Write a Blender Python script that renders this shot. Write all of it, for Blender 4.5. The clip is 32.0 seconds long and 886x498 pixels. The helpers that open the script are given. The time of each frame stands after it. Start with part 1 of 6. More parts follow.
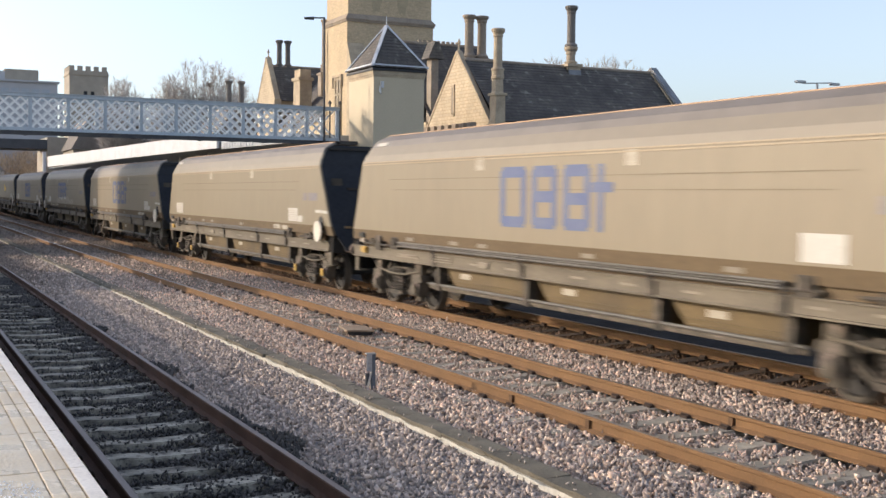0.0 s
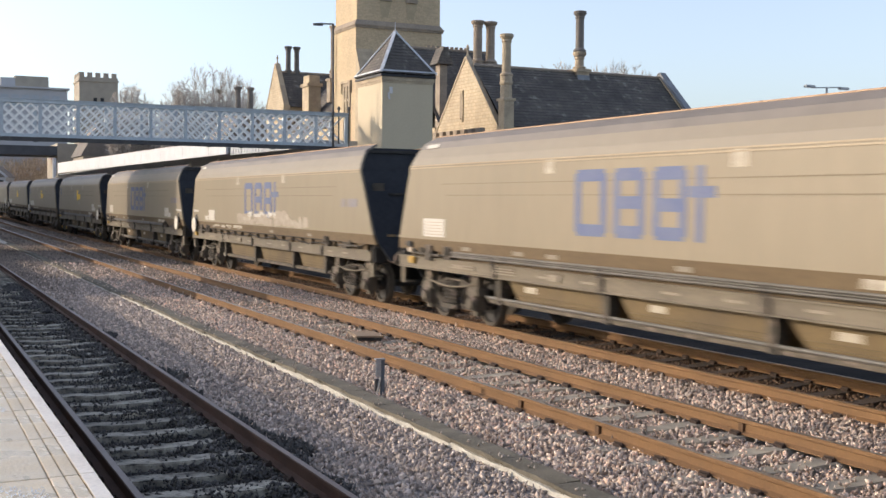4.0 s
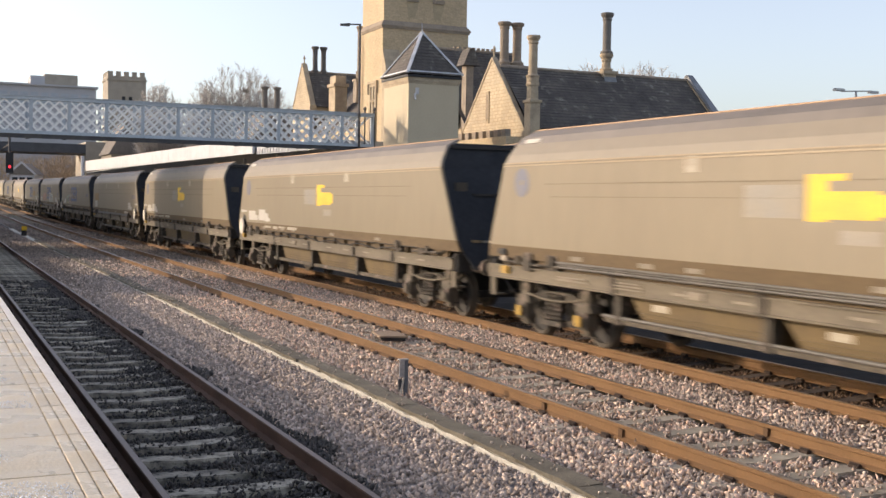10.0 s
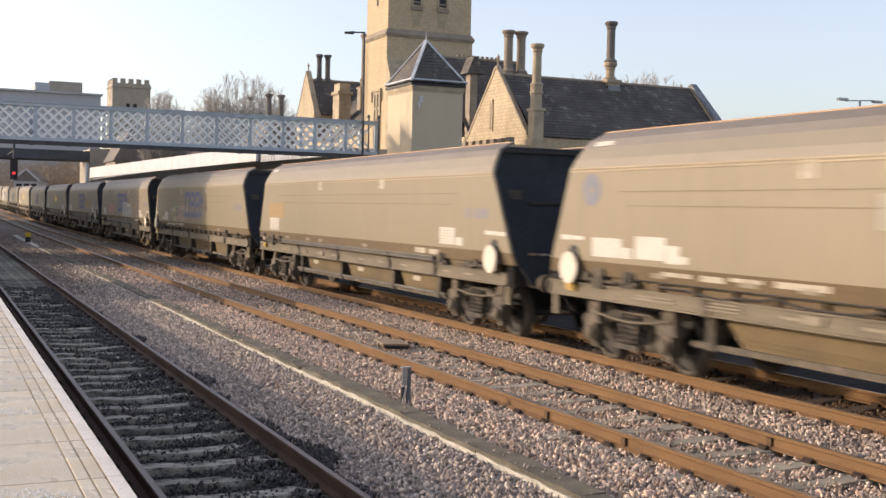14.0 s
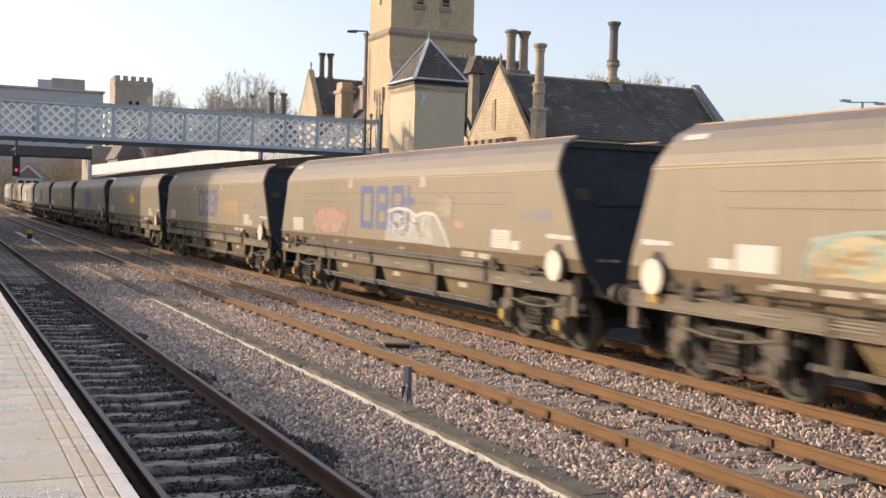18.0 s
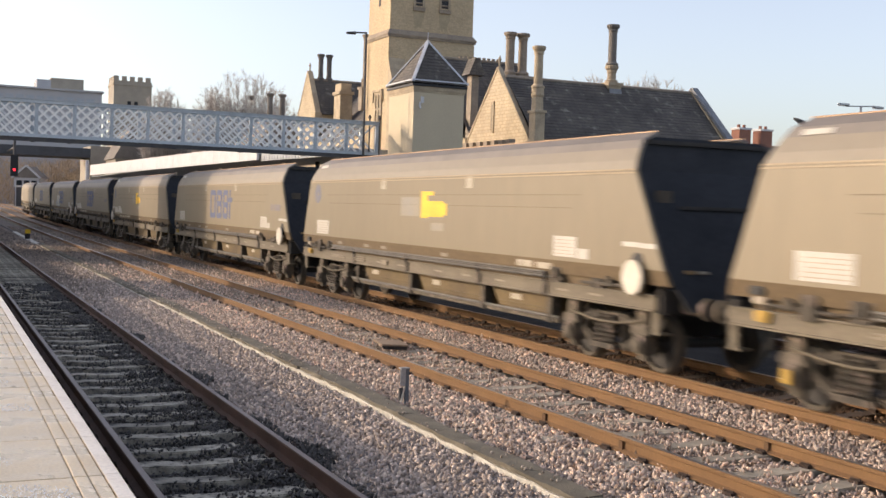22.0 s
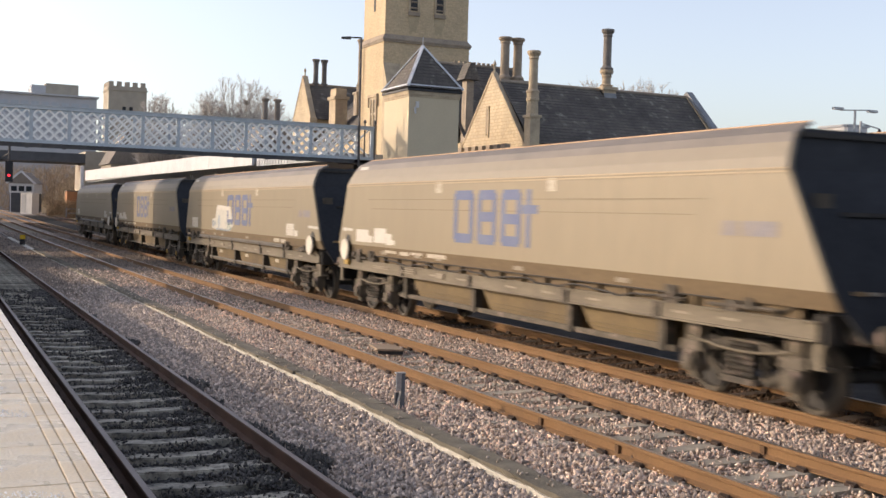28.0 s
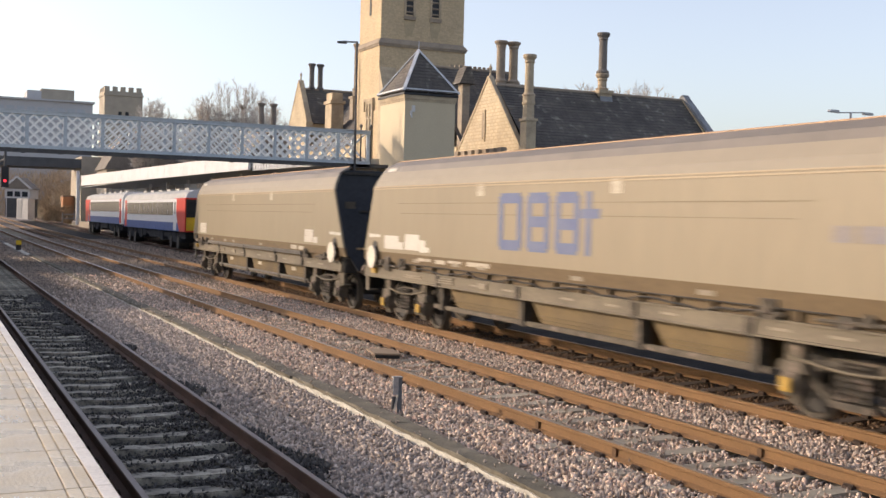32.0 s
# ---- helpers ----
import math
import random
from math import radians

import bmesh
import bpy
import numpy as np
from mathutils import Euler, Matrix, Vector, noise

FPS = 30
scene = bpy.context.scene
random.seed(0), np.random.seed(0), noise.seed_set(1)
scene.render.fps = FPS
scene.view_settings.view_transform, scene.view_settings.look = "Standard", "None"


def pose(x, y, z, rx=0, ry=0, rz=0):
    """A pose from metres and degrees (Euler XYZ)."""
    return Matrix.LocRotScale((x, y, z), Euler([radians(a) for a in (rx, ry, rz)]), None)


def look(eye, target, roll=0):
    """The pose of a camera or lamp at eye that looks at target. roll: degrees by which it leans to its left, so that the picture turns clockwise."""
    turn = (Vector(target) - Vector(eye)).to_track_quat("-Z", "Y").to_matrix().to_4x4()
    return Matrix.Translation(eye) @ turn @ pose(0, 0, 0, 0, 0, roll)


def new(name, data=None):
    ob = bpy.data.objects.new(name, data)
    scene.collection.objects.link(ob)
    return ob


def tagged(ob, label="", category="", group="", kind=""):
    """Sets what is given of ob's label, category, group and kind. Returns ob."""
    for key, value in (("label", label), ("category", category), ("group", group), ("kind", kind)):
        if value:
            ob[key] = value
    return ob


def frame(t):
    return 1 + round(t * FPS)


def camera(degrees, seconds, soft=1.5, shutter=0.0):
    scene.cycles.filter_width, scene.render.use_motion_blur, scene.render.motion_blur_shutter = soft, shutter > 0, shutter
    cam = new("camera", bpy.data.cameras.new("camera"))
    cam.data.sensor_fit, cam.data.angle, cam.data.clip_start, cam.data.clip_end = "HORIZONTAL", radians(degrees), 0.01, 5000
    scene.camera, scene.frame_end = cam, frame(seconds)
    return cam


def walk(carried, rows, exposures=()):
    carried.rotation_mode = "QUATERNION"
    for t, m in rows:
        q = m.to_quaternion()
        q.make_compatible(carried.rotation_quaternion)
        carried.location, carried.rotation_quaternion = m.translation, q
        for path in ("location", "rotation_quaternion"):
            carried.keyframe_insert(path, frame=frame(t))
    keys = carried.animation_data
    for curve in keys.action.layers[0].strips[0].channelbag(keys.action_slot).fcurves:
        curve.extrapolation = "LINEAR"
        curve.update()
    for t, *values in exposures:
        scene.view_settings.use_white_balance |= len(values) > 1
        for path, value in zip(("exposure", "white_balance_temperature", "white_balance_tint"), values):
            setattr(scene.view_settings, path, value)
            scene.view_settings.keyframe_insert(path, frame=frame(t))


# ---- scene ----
# World: x across the tracks, y along them, z up from the rail tops.
cam = camera(43.29, 32.0, soft=1.5, shutter=0.65)
EYE = (0.0, 0.0, 2.295)
TURNS = [
    (0, 87.308, -0.647, -26.457), (0.5, 87.292, -0.448, -26.480), (1, 87.374, -0.330, -26.508), (1.5, 87.485, -0.406, -26.478),
    (2, 87.651, -0.247, -26.321), (2.5, 87.731, -0.180, -26.225), (3, 87.793, -0.330, -26.185), (3.5, 87.531, -0.450, -26.088),
    (5.5, 87.822, -0.696, -25.791), (6, 87.801, -0.613, -25.624), (6.5, 88.032, -0.597, -25.273), (7, 88.236, -0.641, -25.231),
    (7.5, 88.301, -0.699, -25.116), (8, 88.295, -0.656, -24.995), (8.5, 88.003, -0.707, -24.850), (9, 87.879, -0.831, -24.819),
    (9.5, 87.774, -0.912, -24.735), (10, 87.615, -1.030, -24.716), (10.5, 87.594, -0.970, -24.490), (11, 87.618, -1.155, -24.360),
    (11.5, 87.548, -1.171, -24.523), (12, 87.631, -1.079, -24.637), (12.5, 87.796, -1.093, -24.593), (13, 87.851, -1.105, -24.554),
    (13.5, 87.920, -1.134, -24.552), (14, 88.020, -1.237, -24.539), (14.5, 88.216, -1.234, -24.552), (16.5, 88.406, -1.416, -24.285),
    (17, 88.221, -1.324, -24.346), (17.5, 88.075, -1.439, -24.420), (18, 87.980, -1.566, -24.449), (18.5, 88.168, -1.708, -24.474),
    (19, 88.408, -1.879, -24.492), (19.5, 88.430, -1.881, -24.523), (20, 88.329, -1.813, -24.352), (20.5, 88.236, -1.832, -24.407),
    (21, 88.014, -1.799, -24.397), (21.5, 87.890, -1.897, -24.446), (22, 88.078, -1.848, -24.540), (22.5, 88.189, -1.887, -24.620),
    (23, 88.229, -1.936, -24.496), (23.5, 88.215, -1.987, -24.599), (24, 88.124, -1.898, -24.757), (24.5, 88.156, -1.799, -24.826),
    (25, 88.291, -1.811, -24.822), (25.5, 88.407, -1.854, -24.613), (27.5, 88.431, -1.784, -24.727), (28, 88.323, -1.709, -24.776),
    (28.5, 88.560, -1.600, -24.927), (29, 88.876, -1.648, -24.507), (29.5, 88.833, -1.697, -24.677), (30, 88.794, -1.678, -24.690),
    (30.5, 88.917, -1.583, -24.579), (31, 88.658, -1.655, -24.772), (31.5, 88.567, -1.580, -24.847), (32, 88.526, -1.496, -24.956),
]
walk(cam, [(t, pose(*EYE, rx, ry, rz)) for t, rx, ry, rz in TURNS], [(0, 0.0, 6600, 15), (7, 0.0, 6760, 15), (11, 0.0, 7220, 19), (32, 0.0, 7200, 19)])

# ---- light ----
SUN_EL, SUN_AZ = radians(15.0), radians(54)      # azimuth counted from +y towards -x
sun_dir = Vector((-math.sin(SUN_AZ) * math.cos(SUN_EL), math.cos(SUN_AZ) * math.cos(SUN_EL), math.sin(SUN_EL)))
world = bpy.data.worlds.new("sky")
scene.world = world
world.use_nodes = True
wn = world.node_tree.nodes
sky = wn.new("ShaderNodeTexSky")
sky.sky_type, sky.sun_disc = "NISHITA", False
sky.sun_elevation, sky.sun_rotation = SUN_EL, -SUN_AZ
sky.air_density, sky.dust_density, sky.ozone_density = 1.0, 1.7, 3.4
wn["Background"].inputs["Strength"].default_value = 0.308
haze = wn.new("ShaderNodeHueSaturation")
haze.inputs["Saturation"].default_value = 0.68
world.node_tree.links.new(sky.outputs["Color"], haze.inputs["Color"])
world.node_tree.links.new(haze.outputs["Color"], wn["Background"].inputs["Color"])
lamp = new("sun", bpy.data.lights.new("sun", "SUN"))
lamp.data.energy, lamp.data.angle, lamp.data.color = 3.12, radians(0.6), (1.0, 0.87, 0.67)
lamp.matrix_world = look(sun_dir * 100, (0, 0, 0))


# ---- materials ----
def surf(name, c1, c2=None, scale=3.0, rough=0.8, metal=0.0, bump=0.0, bscale=40.0, vary=0.0, island=False, fine=None, stretch=(1, 1, 1), contrast=0.15, c3=None, c3lo=0.52, spec=0.5, grain=0.14, tints=()):
    """A surface of two colours in large stains with fine grain, relief and per-object or per-island variation."""
    m = bpy.data.materials.new(name)
    m.use_nodes = True
    nt = m.node_tree
    b = nt.nodes["Principled BSDF"]
    c2 = c2 or tuple(v * 0.75 for v in c1)
    co = nt.nodes.new("ShaderNodeTexCoord")
    mp = nt.nodes.new("ShaderNodeMapping")
    mp.inputs["Scale"].default_value = stretch
    nt.links.new(co.outputs["Object"], mp.inputs["Vector"])
    n1 = nt.nodes.new("ShaderNodeTexNoise")
    n1.inputs["Scale"].default_value, n1.inputs["Detail"].default_value, n1.inputs["Roughness"].default_value = scale, 6, 0.6
    nt.links.new(mp.outputs[0], n1.inputs["Vector"])
    r1 = nt.nodes.new("ShaderNodeValToRGB")
    r1.color_ramp.elements[0].position, r1.color_ramp.elements[1].position = 0.5 - contrast, 0.5 + contrast
    r1.color_ramp.elements[0].color, r1.color_ramp.elements[1].color = (*c1, 1), (*c2, 1)
    nt.links.new(n1.outputs["Fac"], r1.inputs["Fac"])
    col = r1.outputs["Color"]
    n2 = nt.nodes.new("ShaderNodeTexNoise")
    n2.inputs["Scale"].default_value, n2.inputs["Detail"].default_value = fine or bscale, 4
    nt.links.new(mp.outputs[0], n2.inputs["Vector"])
    if c3:
        r3 = nt.nodes.new("ShaderNodeValToRGB")
        r3.color_ramp.elements[0].position, r3.color_ramp.elements[1].position = c3lo, c3lo + 0.14
        r3.color_ramp.elements[0].color, r3.color_ramp.elements[1].color = (0, 0, 0, 1), (1, 1, 1, 1)
        nt.links.new(n2.outputs["Fac"], r3.inputs["Fac"])
        mx3 = nt.nodes.new("ShaderNodeMix")
        mx3.data_type = "RGBA"
        nt.links.new(r3.outputs["Color"], mx3.inputs["Factor"])
        nt.links.new(col, mx3.inputs[6])
        mx3.inputs[7].default_value = (*c3, 1)
        col = mx3.outputs[2]
    if tints:
        rt = nt.nodes.new("ShaderNodeValToRGB")
        rt.color_ramp.interpolation = "CONSTANT"
        for k, c in enumerate(tints):
            e = rt.color_ramp.elements[k] if k < 2 else rt.color_ramp.elements.new(k / len(tints))
            e.position, e.color = k / len(tints), (*c, 1)
        nt.links.new(nt.nodes.new("ShaderNodeNewGeometry").outputs["Random Per Island"], rt.inputs["Fac"])
        mt = nt.nodes.new("ShaderNodeMix")
        mt.data_type = "RGBA"
        mt.inputs["Factor"].default_value = 0.6
        nt.links.new(col, mt.inputs[6])
        nt.links.new(rt.outputs["Color"], mt.inputs[7])
        col = mt.outputs[2]
    hs = nt.nodes.new("ShaderNodeHueSaturation")
    mr = nt.nodes.new("ShaderNodeMapRange")
    mr.inputs["From Min"].default_value, mr.inputs["From Max"].default_value = 0.25, 0.75
    mr.inputs["To Min"].default_value, mr.inputs["To Max"].default_value = 1 - grain, 1 + grain
    nt.links.new(n2.outputs["Fac"], mr.inputs["Value"])
    val = mr.outputs["Result"]
    if vary:
        if island:
            src = nt.nodes.new("ShaderNodeNewGeometry").outputs["Random Per Island"]
        else:
            src = nt.nodes.new("ShaderNodeObjectInfo").outputs["Random"]
        mv = nt.nodes.new("ShaderNodeMapRange")
        mv.inputs["To Min"].default_value, mv.inputs["To Max"].default_value = 1 - vary, 1 + vary
        nt.links.new(src, mv.inputs["Value"])
        mu = nt.nodes.new("ShaderNodeMath")
        mu.operation = "MULTIPLY"
        nt.links.new(val, mu.inputs[0])
        nt.links.new(mv.outputs["Result"], mu.inputs[1])
        val = mu.outputs[0]
    nt.links.new(val, hs.inputs["Value"])
    nt.links.new(col, hs.inputs["Color"])
    nt.links.new(hs.outputs["Color"], b.inputs["Base Color"])
    b.inputs["Roughness"].default_value, b.inputs["Metallic"].default_value = rough, metal
    b.inputs["Specular IOR Level"].default_value = spec
    if bump:
        bp = nt.nodes.new("ShaderNodeBump")
        bp.inputs["Strength"].default_value, bp.inputs["Distance"].default_value = bump, 0.02
        n3 = nt.nodes.new("ShaderNodeTexNoise")
        n3.inputs["Scale"].default_value, n3.inputs["Detail"].default_value = bscale, 5
        nt.links.new(mp.outputs[0], n3.inputs["Vector"])
        nt.links.new(n3.outputs["Fac"], bp.inputs["Height"])
        nt.links.new(bp.outputs["Normal"], b.inputs["Normal"])
    return m


def coursed(name, c1, c2, mortar, wide, high, gap, rough=0.9, bump=0.5, c3=None, fine=None):
    """Coursed masonry or slating: brick pattern with relief, over stains."""
    m = surf(name, c1, c2, scale=0.7, rough=rough, bscale=9, c3=c3, c3lo=0.60, fine=fine)
    nt = m.node_tree
    b = nt.nodes["Principled BSDF"]
    co = nt.nodes.new("ShaderNodeTexCoord")
    sp = nt.nodes.new("ShaderNodeSeparateXYZ")
    nt.links.new(co.outputs["Object"], sp.inputs[0])
    ad = nt.nodes.new("ShaderNodeMath")
    ad.operation = "ADD"
    nt.links.new(sp.outputs["X"], ad.inputs[0])
    nt.links.new(sp.outputs["Y"], ad.inputs[1])
    cb = nt.nodes.new("ShaderNodeCombineXYZ")
    nt.links.new(ad.outputs[0], cb.inputs["X"])
    nt.links.new(sp.outputs["Z"], cb.inputs["Y"])
    br = nt.nodes.new("ShaderNodeTexBrick")
    br.inputs["Scale"].default_value = 1.0
    br.inputs["Brick Width"].default_value, br.inputs["Row Height"].default_value, br.inputs["Mortar Size"].default_value = wide, high, gap
    br.inputs["Color1"].default_value, br.inputs["Color2"].default_value = (1.06, 1.05, 1.03, 1), (0.90, 0.90, 0.91, 1)
    br.inputs["Mortar"].default_value = (*mortar, 1)
    nt.links.new(cb.outputs[0], br.inputs["Vector"])
    mx = nt.nodes.new("ShaderNodeMix")
    mx.data_type, mx.blend_type = "RGBA", "MULTIPLY"
    mx.inputs["Factor"].default_value = 1.0
    src = b.inputs["Base Color"].links[0].from_socket
    nt.links.new(src, mx.inputs[6])
    nt.links.new(br.outputs["Color"], mx.inputs[7])
    nt.links.new(mx.outputs[2], b.inputs["Base Color"])
    bp = nt.nodes.new("ShaderNodeBump")
    bp.invert = True
    bp.inputs["Strength"].default_value, bp.inputs["Distance"].default_value = bump, 0.02
    nt.links.new(br.outputs["Fac"], bp.inputs["Height"])
    nt.links.new(bp.outputs["Normal"], b.inputs["Normal"])
    return m


def glow(name, colour, strength):
    m = surf(name, colour, colour, rough=0.4)
    b = m.node_tree.nodes["Principled BSDF"]
    b.inputs["Emission Color"].default_value, b.inputs["Emission Strength"].default_value = (*colour, 1), strength
    return m


M = {}
M["ballast"] = surf("ballast_bed", (0.20, 0.175, 0.16), (0.30, 0.265, 0.24), scale=1.2, rough=0.95, bump=1.0, bscale=26, c3=(0.09, 0.08, 0.08), fine=30)
M["stone"] = surf("ballast_stone", (0.63, 0.482, 0.369), (0.45, 0.35, 0.277), scale=0.6, rough=0.9, vary=0.5, island=True, bscale=60, tints=((0.751, 0.54, 0.401), (0.301, 0.24, 0.208), (0.692, 0.583, 0.485), (0.511, 0.365, 0.277), (0.872, 0.686, 0.513), (0.196, 0.161, 0.139), (0.572, 0.453, 0.373), (0.707, 0.467, 0.332)))
M["stone_grey"] = surf("grey_ballast_stone", (0.475, 0.384, 0.316), (0.615, 0.496, 0.401), scale=0.5, rough=0.9, vary=0.45, island=True, bscale=60, tints=((0.633, 0.512, 0.416), (0.265, 0.222, 0.192), (0.527, 0.443, 0.385), (0.387, 0.298, 0.242), (0.737, 0.581, 0.449), (0.176, 0.154, 0.137), (0.475, 0.393, 0.337)))
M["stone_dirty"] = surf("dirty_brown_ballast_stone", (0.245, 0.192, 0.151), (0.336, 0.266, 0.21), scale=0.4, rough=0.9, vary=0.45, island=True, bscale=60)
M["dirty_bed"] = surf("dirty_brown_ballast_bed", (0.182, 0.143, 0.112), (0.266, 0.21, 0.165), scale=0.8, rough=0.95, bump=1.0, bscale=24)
# near-black colour that holds the freight train's shadow
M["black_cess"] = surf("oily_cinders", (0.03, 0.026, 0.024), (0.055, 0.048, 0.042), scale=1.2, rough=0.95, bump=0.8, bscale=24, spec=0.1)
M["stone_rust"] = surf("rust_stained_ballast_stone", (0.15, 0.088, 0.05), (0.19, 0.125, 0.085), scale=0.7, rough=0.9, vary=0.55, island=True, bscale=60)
M["stone_oily"] = surf("oily_ballast_stone", (0.05, 0.046, 0.042), (0.11, 0.10, 0.088), scale=0.8, rough=0.75, vary=0.5, island=True, bscale=60)
# oil on the near track; on the far one also painted shade
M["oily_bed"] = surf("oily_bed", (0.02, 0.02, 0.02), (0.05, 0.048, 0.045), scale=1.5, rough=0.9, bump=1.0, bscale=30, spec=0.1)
M["rust"] = surf("rusty_rail_steel", (0.235, 0.124, 0.049), (0.165, 0.088, 0.037), scale=1.3, rough=0.85, bump=0.2, bscale=60, contrast=0.25)
M["rust_dark"] = surf("dark_rust", (0.15, 0.08, 0.036), (0.11, 0.06, 0.028), rough=0.9)
M["rail_brown"] = surf("brown_rail_steel", (0.052, 0.028, 0.019), (0.085, 0.046, 0.032), scale=1.5, rough=0.8, bump=0.2, bscale=60, spec=0.2)
M["rail_top"] = surf("polished_rail_head", (0.42, 0.38, 0.34), (0.5, 0.46, 0.42), scale=4, rough=0.32, metal=0.9, bscale=60, stretch=(1, 0.1, 1))
M["rail_top_worn"] = surf("worn_brown_rail_head", (0.17, 0.125, 0.10), (0.24, 0.185, 0.155), scale=4, rough=0.5, metal=0.35, bscale=60, stretch=(1, 0.1, 1))
M["rail_top_dull"] = surf("dull_rail_head", (0.36, 0.22, 0.10), (0.45, 0.33, 0.2), scale=3, rough=0.5, metal=0.5, bscale=60, stretch=(1, 0.1, 1))
M["sleeper"] = surf("concrete_sleeper", (0.456, 0.397, 0.307), (0.297, 0.258, 0.197), scale=2.5, rough=0.9, bump=0.4, bscale=40, vary=0.15)
M["sleeper_dark"] = surf("oil_stained_sleeper", (0.556, 0.505, 0.396), (0.134, 0.12, 0.0966), scale=5.0, rough=0.85, bump=0.5, bscale=30, vary=0.3, contrast=0.18, c3=(0.0412, 0.037, 0.0304), c3lo=0.53, fine=16)
M["sleeper_rust"] = surf("rust_stained_sleeper", (0.13, 0.092, 0.064), (0.085, 0.06, 0.043), scale=2.5, rough=0.9, bump=0.4, bscale=40, vary=0.2)
M["clip"] = surf("rusty_chair", (0.025, 0.018, 0.014), (0.05, 0.03, 0.02), rough=0.9)
M["trough_face"] = surf("pale_trough_concrete", (0.72, 0.672, 0.564), (0.456, 0.42, 0.348), scale=4, contrast=0.3, rough=0.9, bump=0.4, bscale=30)
M["lid"] = surf("mossy_trough_lid", (0.133, 0.115, 0.0812), (0.203, 0.175, 0.126), scale=2.5, rough=0.95, bump=0.6, bscale=30, vary=0.15)
M["paving"] = surf("wet_paving_slab", (0.713, 0.594, 0.417), (0.636, 0.53, 0.375), scale=0.9, rough=0.42, bump=0.35, bscale=55, vary=0.05)
nt = M["paving"].node_tree      # worn smooth in patches
wet = nt.nodes.new("ShaderNodeTexNoise")
wet.inputs["Scale"].default_value, wet.inputs["Detail"].default_value = 2.2, 7
wet_r = nt.nodes.new("ShaderNodeMapRange")
wet_r.inputs["From Min"].default_value, wet_r.inputs["From Max"].default_value = 0.4, 0.62
wet_r.inputs["To Min"].default_value, wet_r.inputs["To Max"].default_value = 0.18, 0.6
nt.links.new(nt.nodes["Texture Coordinate"].outputs["Object"], wet.inputs["Vector"])
nt.links.new(wet.outputs["Fac"], wet_r.inputs["Value"])
nt.links.new(wet_r.outputs["Result"], nt.nodes["Principled BSDF"].inputs["Roughness"])
M["white_line"] = surf("white_edge_paint", (0.82, 0.76, 0.67), (0.72, 0.65, 0.56), scale=2.5, rough=0.6, bscale=40)
# white for the grains that imitate glints on the paving
M["salt"] = surf("white_salt", (0.9, 0.9, 0.9), (0.84, 0.84, 0.85), rough=0.3)
M["joint"] = surf("dark_joint", (0.16, 0.13, 0.11), rough=0.9)
M["brick"] = coursed("buff_brick", (0.57, 0.445, 0.285), (0.49, 0.385, 0.25), (0.92, 0.9, 0.87), 0.23, 0.078, 0.009)
M["rubble"] = coursed("pale_rubble_stone", (0.55, 0.45, 0.31), (0.43, 0.345, 0.235), (0.80, 0.77, 0.72), 0.34, 0.15, 0.016, bump=0.35, c3=(0.36, 0.285, 0.19), fine=5)
M["chimney_dark"] = surf("soot_dark_chimney_stone", (0.105, 0.10, 0.094), (0.145, 0.135, 0.125), scale=1.5, rough=0.9)
M["chimney_grey"] = surf("smoke_grey_chimney_stone", (0.15, 0.135, 0.12), (0.21, 0.185, 0.16), scale=1.5, rough=0.9)
M["dressing"] = surf("limestone_dressing", (0.50, 0.40, 0.27), (0.34, 0.27, 0.19), scale=1.5, rough=0.9, bump=0.4, bscale=18)
M["wheel_cream"] = surf("cream_wheel_paint", (0.666, 0.612, 0.513), (0.576, 0.522, 0.423), scale=5, rough=0.6)
M["moss_stain"] = surf("mossy_stained_stone", (0.38, 0.31, 0.20), (0.46, 0.365, 0.235), scale=3, rough=0.95)
M["stone_dark"] = surf("smoke_stained_stone", (0.24, 0.195, 0.15), (0.34, 0.275, 0.205), scale=1.4, rough=0.9, bump=0.4, bscale=14)
M["slate"] = coursed("dark_slate", (0.085, 0.075, 0.066), (0.145, 0.125, 0.105), (0.6, 0.6, 0.6), 0.3, 0.15, 0.014, rough=0.8, bump=0.9, c3=(0.24, 0.225, 0.19), fine=2.6)
M["lead"] = surf("grey_lead", (0.60, 0.62, 0.65), (0.48, 0.50, 0.53), scale=2, rough=0.5)
M["dull_lead"] = surf("dull_weathered_lead", (0.24, 0.25, 0.26), (0.17, 0.175, 0.18), scale=2, rough=0.6)
M["render"] = surf("cream_lift_brick", (0.58, 0.485, 0.335), (0.545, 0.455, 0.315), scale=0.8, rough=0.85, bscale=14, grain=0.04)
M["bridge_paint"] = surf("blue_grey_bridge_paint", (0.494, 0.546, 0.581), (0.402, 0.454, 0.489), scale=1.5, rough=0.55, bscale=30)
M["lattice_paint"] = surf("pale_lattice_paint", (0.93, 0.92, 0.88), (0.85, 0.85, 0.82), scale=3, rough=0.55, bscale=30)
# darker copy of the lattice paint: shade on the far side bars
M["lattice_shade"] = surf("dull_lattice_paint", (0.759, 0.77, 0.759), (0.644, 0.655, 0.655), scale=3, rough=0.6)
M["dark_steel"] = surf("dark_bridge_steel", (0.049, 0.049, 0.056), (0.084, 0.0812, 0.077), rough=0.7)
# lightened grey: the haze in front of the distant girder is in the colour
M["road_girder"] = surf("grey_road_bridge_paint", (0.093, 0.096, 0.102), (0.0675, 0.069, 0.072), scale=0.6, rough=0.7)
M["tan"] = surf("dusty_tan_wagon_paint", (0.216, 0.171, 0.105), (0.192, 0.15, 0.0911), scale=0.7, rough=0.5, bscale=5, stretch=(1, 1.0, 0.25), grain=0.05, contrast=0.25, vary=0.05)
